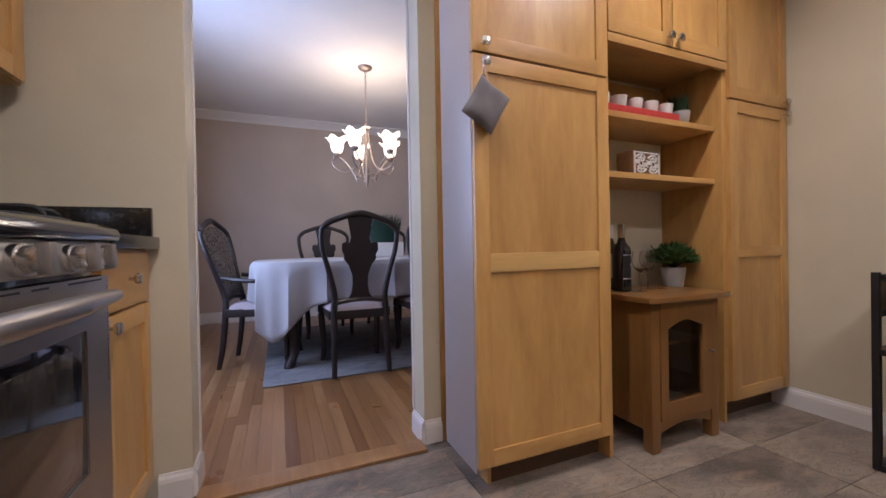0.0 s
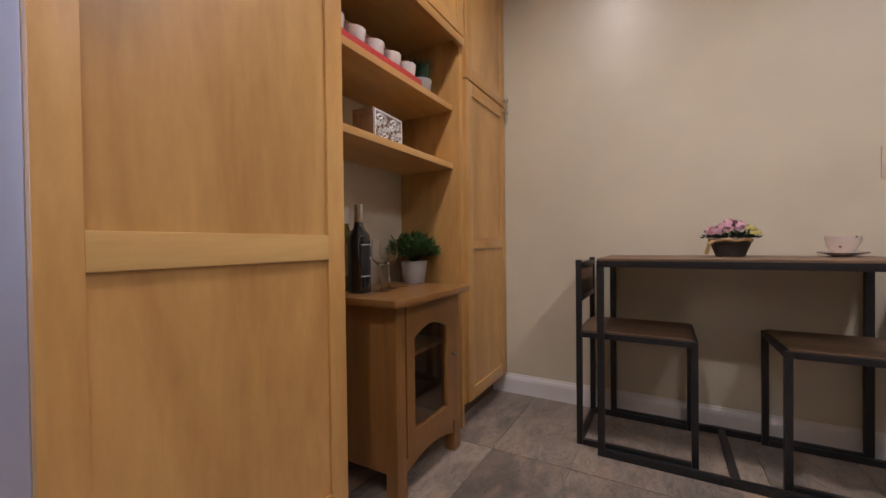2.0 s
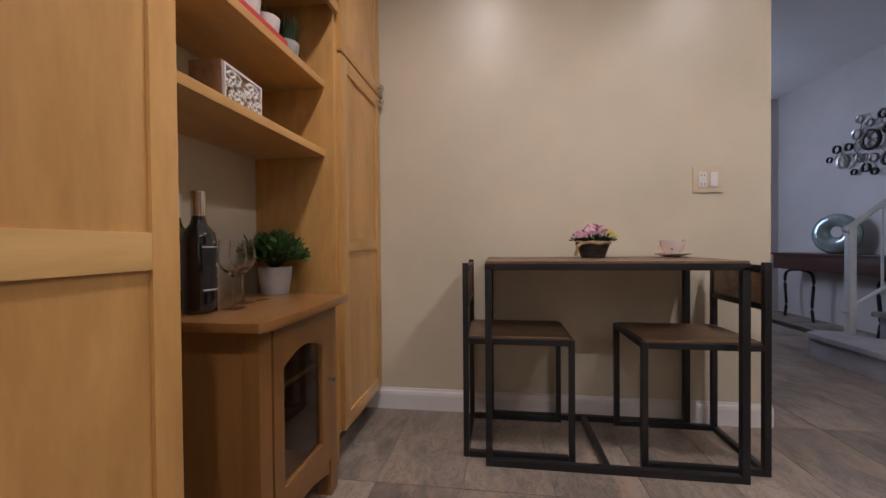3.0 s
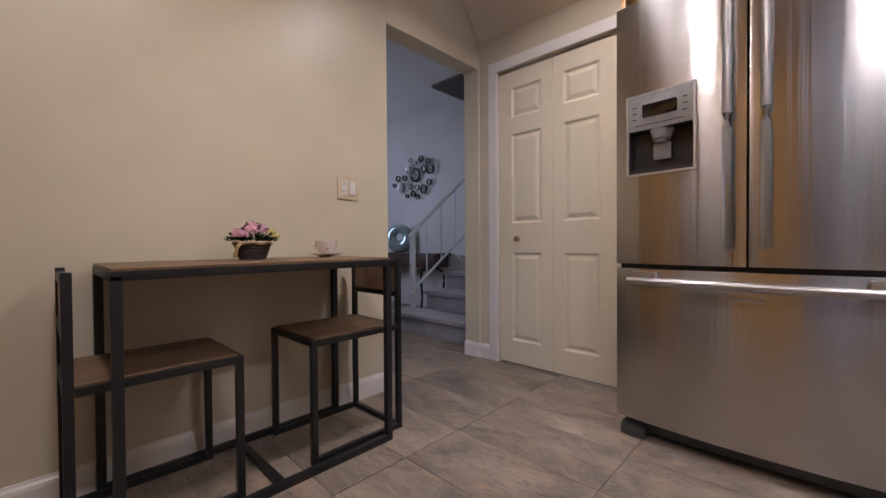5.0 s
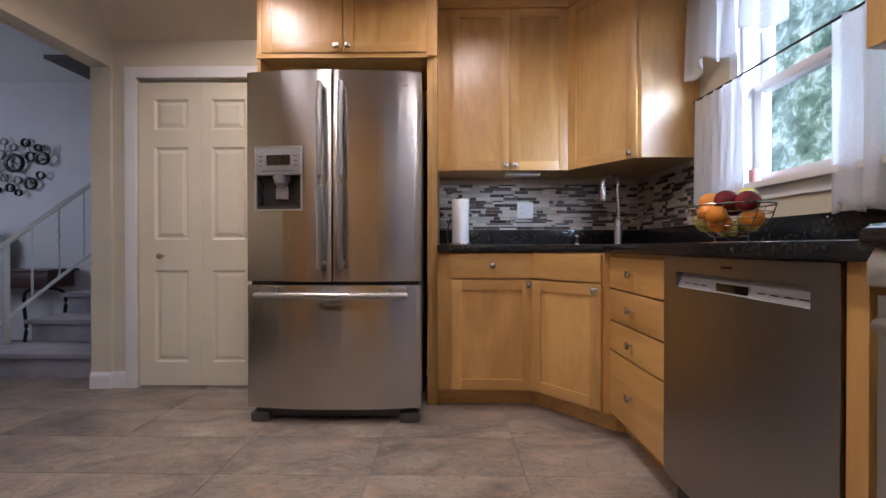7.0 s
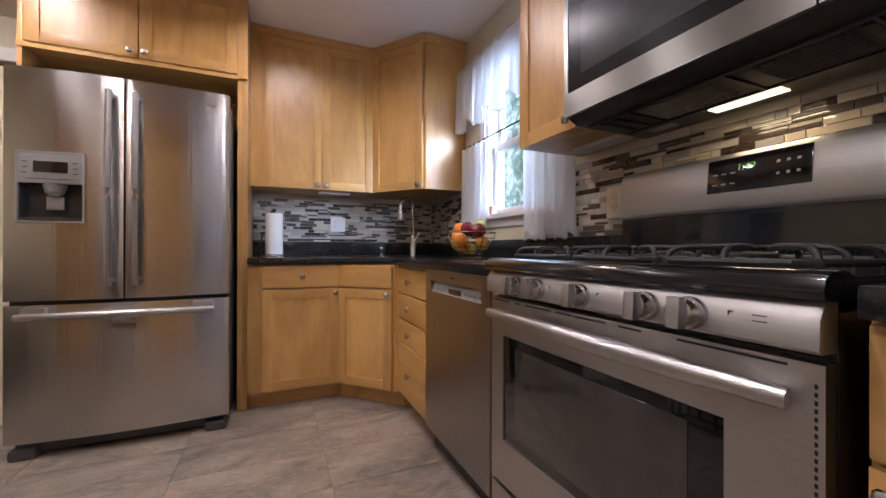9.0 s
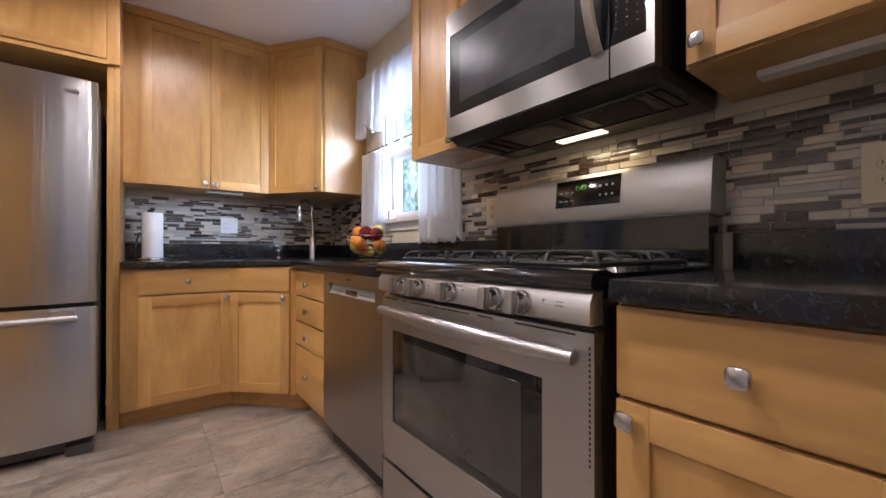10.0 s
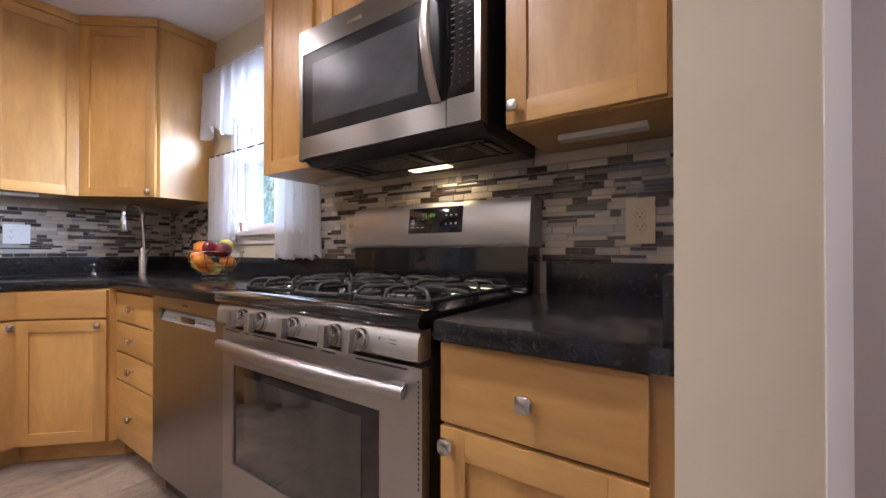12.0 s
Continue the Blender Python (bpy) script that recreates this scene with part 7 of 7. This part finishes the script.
# dining drapes
bm = bmesh.new()
rows = []
for j in range(13):
    s = j / 12
    row = []
    for i in range(91):
        u = i / 90
        row.append(bm.verts.new((DL + 0.075 + (0.02 + 0.018 * s) * math.sin(u * 9 * math.tau + 0.6 * math.sin(7 * u) + 0.4 * s), 3.95 + 0.80 * u, 2.34 - 2.32 * s)))
    rows.append(row)
for a, b in zip(rows, rows[1:]):
    for i in range(90):
        bm.faces.new((a[i], a[i + 1], b[i + 1], b[i]))
dr = solid("drape", bm, DRAPE, "long pale grey drape hanging in folds", "curtain", smooth=True)
dr.modifiers.new("thickness", "SOLIDIFY").thickness = 0.002
cr = thing("drapery_rod", pose(0, 0, 0), "dark metal curtain rod with a finial", "curtain rod")
bm = bmesh.new()
tube(bm, (DL + 0.075, 2.0, 2.36), (DL + 0.075, 4.80, 2.36), 0.012)
part("rod", bm, BLACKM, cr, smooth=True)
bm = bmesh.new()
lathe(bm, [(0.010, 0), (0.024, 0.015), (0.026, 0.03), (0.012, 0.05), (0.002, 0.055)], 18, pose(DL + 0.075, 4.80, 2.36, -90))
part("finial", bm, BLACKM, cr, smooth=True)

# ---- hall ----
sc = thing("staircase", pose(0, 0, 0), "grey carpeted stairs rising behind the kitchen wall", "stairs")
for k, (y0, x1) in enumerate(((-1.47, 3.87), (-1.80, 3.73), (-2.07, 3.71), (-2.34, 3.69))):
    z0, z1 = 0.175 * k, 0.175 * (k + 1)
    bm = bmesh.new()
    box(bm, EX + T + 0.002, x1, -2.598, y0 - 0.025, z0 if k == 0 else z0 - 0.002, z1 - 0.035)
    st = part("riser", bm, CARPET, sc, bevel=0.004)
    bm = bmesh.new()
    out = [(EX + T + 0.002, -2.597), (x1 + (0.10 if k == 0 else 0.02), -2.597)]
    if k == 0:
        out = [(EX + T + 0.002, -1.80), (3.88, -1.80)] + [(3.82 + 0.12 * math.cos(a), -1.62 + 0.15 * math.sin(a)) for a in (radians(-80 + 17 * i) for i in range(11))]
    else:
        out += [(x1 + 0.02, y0 + 0.012), (x1 + 0.008, y0)]
    out += [(EX + T + 0.002, y0)]
    slab(bm, out, z1 - 0.036, z1)
    part("tread", bm, CARPET, sc, "carpeted tread with a rounded nose", bevel=0.014)
rl = thing("stair_rail", pose(0, 0, 0), "white painted metal stair rail with thin balusters", "railing")
IRONW = plain("white_painted_iron", (0.55, 0.54, 0.55), 0.4, 0.0, 0.06)
na, nb = Vector((3.82, -1.72, 0)), Vector((3.67, -2.56, 0))
boxpart("newel", (na.x - 0.022, na.x + 0.022, na.y - 0.022, na.y + 0.022, 0.175, 0.93), IRONW, rl, bevel=0.004)
for nm, z0, z1, r in (("handrail", 0.93, 1.70, 0.020), ("lower_rail", 0.36, 1.06, 0.014)):
    bm = bmesh.new()
    sweep(bm, [na + Vector((0, 0.04, z0 - 0.03)), na + Vector((0, 0, z0)), na.lerp(nb, 0.5) + Vector((0, 0, (z0 + z1) / 2)), nb + Vector((0, 0, z1))], r, 8)
    part(nm, bm, IRONW, rl, smooth=True)
for q in (0.2, 0.42, 0.64, 0.86):
    p = na.lerp(nb, q)
    bm = bmesh.new()
    zz0, zz1 = 0.36 + 0.70 * q, 0.93 + 0.77 * q
    tw = q in (0.42, 0.86)
    n = 24
    sweep(bm, [p + Vector((0.004 * math.sin(i * 1.6) if tw else 0, 0.004 * math.cos(i * 1.6) if tw else 0, zz0 + (zz1 - zz0) * i / n)) for i in range(n + 1)], 0.008, 6)
    part("baluster", bm, IRONW, rl, smooth=True)
con = thing("console_table", pose(-0.14, 0, 0), "dark mahogany console table on scrolled iron legs", "table")
boxpart("tabletop", (4.22, 5.72, -2.585, -2.30, 0.685, 0.708), MAHOG, con, bevel=0.004)
boxpart("drawer_box", (4.26, 5.68, -2.575, -2.32, 0.535, 0.685), MAHOG, con, bevel=0.003)
for x in (4.42, 5.5):
    bm = bmesh.new()
    for s in (-1, 1):
        sweep(bm, curve_through([(x, -2.45, 0.53), (x + s * 0.16, -2.45, 0.50), (x + s * 0.20, -2.45, 0.40), (x + s * 0.18, -2.45, 0.15), (x + s * 0.20, -2.45, 0.0)]), 0.014, 8)
    part("scrolled_leg", bm, BLACKM, con, smooth=True)
vs_ = thing("ring_vase", pose(4.88, -2.44, 0.709, 0, 0, 25), "silvery mosaic glass ring-shaped vase", "vase")
bm = bmesh.new()
n, k = 48, 20
rows = []
for i in range(n):
    a = i * math.tau / n
    mr = 0.060 + 0.022 * (0.5 - 0.5 * math.sin(a))
    c = Vector((0.120 * math.cos(a), 0, 0.195 + 0.122 * math.sin(a)))
    u = Vector((math.cos(a), 0, math.sin(a)))
    rows.append([bm.verts.new(c + u * mr * math.cos(b) + Vector((0, mr * 0.8 * math.sin(b), 0))) for b in (j * math.tau / k for j in range(k))])
for i in range(n):
    u, w = rows[i], rows[(i + 1) % n]
    for j in range(k):
        bm.faces.new((u[j], u[(j + 1) % k], w[(j + 1) % k], w[j]))
for vv in bm.verts:
    vv.co.z = max(vv.co.z, 0.0)
m, t, b = material("silvery_mosaic_glass", (0.35, 0.42, 0.42), 0.18, 0.6)
v = coords(t)
vor = node(t, "ShaderNodeTexVoronoi", Scale=70.0)
t.links.new(v, vor.inputs["Vector"])
t.links.new(mix(t, 0.16, (0.40, 0.50, 0.50), vor.outputs["Color"]), b.inputs["Base Color"])
part("body", bm, m, vs_, smooth=True)
dc = thing("wall_art", pose(4.69, -2.585, 1.69), "metal wall art of overlapping dark and silver rings", "wall art")
RINGS = [plain("dark_bronze_ring", (0.03, 0.025, 0.022), 0.35, 0.7), plain("silver_ring", (0.35, 0.33, 0.32), 0.3, 0.9)]
rnd = random.Random(11)
spots = [(0.0, 0.04, 0.115), (0.27, -0.10, 0.085), (-0.30, 0.08, 0.080), (-0.16, -0.16, 0.075), (0.13, 0.12, 0.06), (-0.17, 0.10, 0.06), (-0.10, 0.24, 0.05), (0.10, 0.25, 0.045), (0.34, 0.03, 0.05), (0.20, 0.02, 0.045),
         (0.12, -0.10, 0.05), (0.05, -0.20, 0.05), (0.18, -0.22, 0.035), (-0.05, -0.13, 0.05), (-0.27, -0.08, 0.045), (-0.22, 0.19, 0.045), (-0.34, 0.18, 0.035), (0.40, -0.06, 0.035), (-0.05, -0.25, 0.04), (0.0, 0.19, 0.045)]
for i, (x, z, r) in enumerate(spots):
    bm = bmesh.new()
    y = rnd.uniform(0.005, 0.05)
    r *= 0.82
    lathe(bm, [(r * 0.74, -0.008), (r, -0.012), (r, 0.012), (r * 0.74, 0.008), (r * 0.74, -0.008)], 26, pose(x, y, z, 90), cap=False)
    part("ring", bm, RINGS[(i * 7) % 3 == 1], dc, "dark bronze ring" if (i * 7) % 3 != 1 else "silver ring", smooth=True)
bm = bmesh.new()
for i, (x, z, r) in enumerate(spots[1:], 1):
    j = min(range(i), key=lambda q: (spots[q][0] - x) ** 2 + (spots[q][1] - z) ** 2)
    tube(bm, (x, 0.006, z), (spots[j][0], 0.006, spots[j][1]), 0.003, n=6)
part("wire_frame", bm, BLACKM, dc)
bm = bmesh.new()
for i in range(20):
    box(bm, 4.45 + i * 0.06, 4.49 + i * 0.06, -2.16, -2.06, 0.001, 0.006)
box(bm, 4.43, 5.67, -2.18, -2.04, 0.0004, 0.002)
solid("floor_vent", bm, BLACKM, "dark slotted floor vent in the hall", "floor vent")
# thin slab at the hall ceiling; its dark colour stands in for stairwell shade
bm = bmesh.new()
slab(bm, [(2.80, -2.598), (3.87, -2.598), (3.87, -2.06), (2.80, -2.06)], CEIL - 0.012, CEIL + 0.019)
solid("stairwell_opening", bm, plain("stairwell_shade_brown", (0.12, 0.10, 0.09), 0.8), "thin dark slab painted as stairwell shade on the hall ceiling", "stairwell", kind="structure")

# ---- mosaic strips on the kitchen walls, last ----
LENGTHS = (0.030, 0.048, 0.072, 0.098, 0.125)
ROW, GAP = 0.0236, 0.0022
strip_meshes = {}


def strip_mesh(length, height, mat_index, x1=None):
    key = (round(length, 4), round(height, 4), mat_index)
    if key not in strip_meshes:
        bm = bmesh.new()
        box(bm, 0, length - GAP, -0.0085, -0.003, 0, height - GAP)
        strip_meshes[key] = finish("tile", bm, MOSAIC[mat_index], 0.0012 if height > 0.015 else 0.0)
    return strip_meshes[key]


def mosaic(parent, m, x0, x1, z0, rows, seed, joined=False):
    """Rows of random strips on a wall; the local face looks to -y."""
    rnd = random.Random(seed)
    pieces = []
    for r in range(rows):
        z = z0 + r * ROW
        x = x0
        while x < x1 - 0.012:
            ln = min(rnd.choice(LENGTHS), x1 - x)
            mi = rnd.choices((0, 1, 2, 3), (0.42, 0.21, 0.24, 0.13))[0]
            if rnd.random() < 0.30:
                mj = rnd.choices((0, 1, 2, 3), (0.42, 0.21, 0.24, 0.13))[0]
                pieces.append((x, z, ln, ROW / 2, mi))
                pieces.append((x, z + ROW / 2, ln, ROW / 2, mj))
            else:
                pieces.append((x, z, ln, ROW, mi))
            x += ln
    if joined:
        for mi in range(4):
            bm = bmesh.new()
            for x, z, ln, h, k in pieces:
                if k == mi:
                    box(bm, x, x + ln - GAP, -0.0085, -0.003, z, z + h - GAP)
            ob = part("tiles", bm, MOSAIC[mi], parent, m=m)
            ob["kind"] = "stuff"
        return
    for x, z, ln, h, k in pieces:
        ob = new("tile", strip_mesh(ln, h, k))
        ob.parent = parent
        ob.matrix_basis = m @ Matrix.Translation((x, 0, z))


west = pose(WX, 0, 0, 0, 0, 90)
south = pose(0.533, SY, 0, 0, 0, 180)
TZ = 1.040
for par, m, x0, x1 in ((wall_west, west, -1.68, -0.985), (wall_west, west, 0.10, NY - 0.001), (wall_south, south, 0.001, 0.533 - WX - 0.01)):
    bm = bmesh.new()
    box(bm, x0, x1, -0.004, 0, TZ - 0.003, 1.408)
    part("mortar_bed", bm, MORTAR, par, m=m)
    bm = bmesh.new()
    x = x0
    while x < x1 - 0.01:
        e = min(x + 0.30, x1)
        box(bm, x, e - 0.002, -0.0085, -0.003, TZ + 14 * ROW + 0.001, 1.407)
        x = e
    part("border_tiles", bm, MOSAIC[0], par, m=m)
mosaic(wall_west, west, 0.10, NY - 0.001, TZ, 14, 1)
mosaic(wall_west, west, -1.68, -0.985, TZ, 14, 2, True)
mosaic(wall_south, south, 0.001, 0.533 - WX - 0.01, TZ, 14, 3)
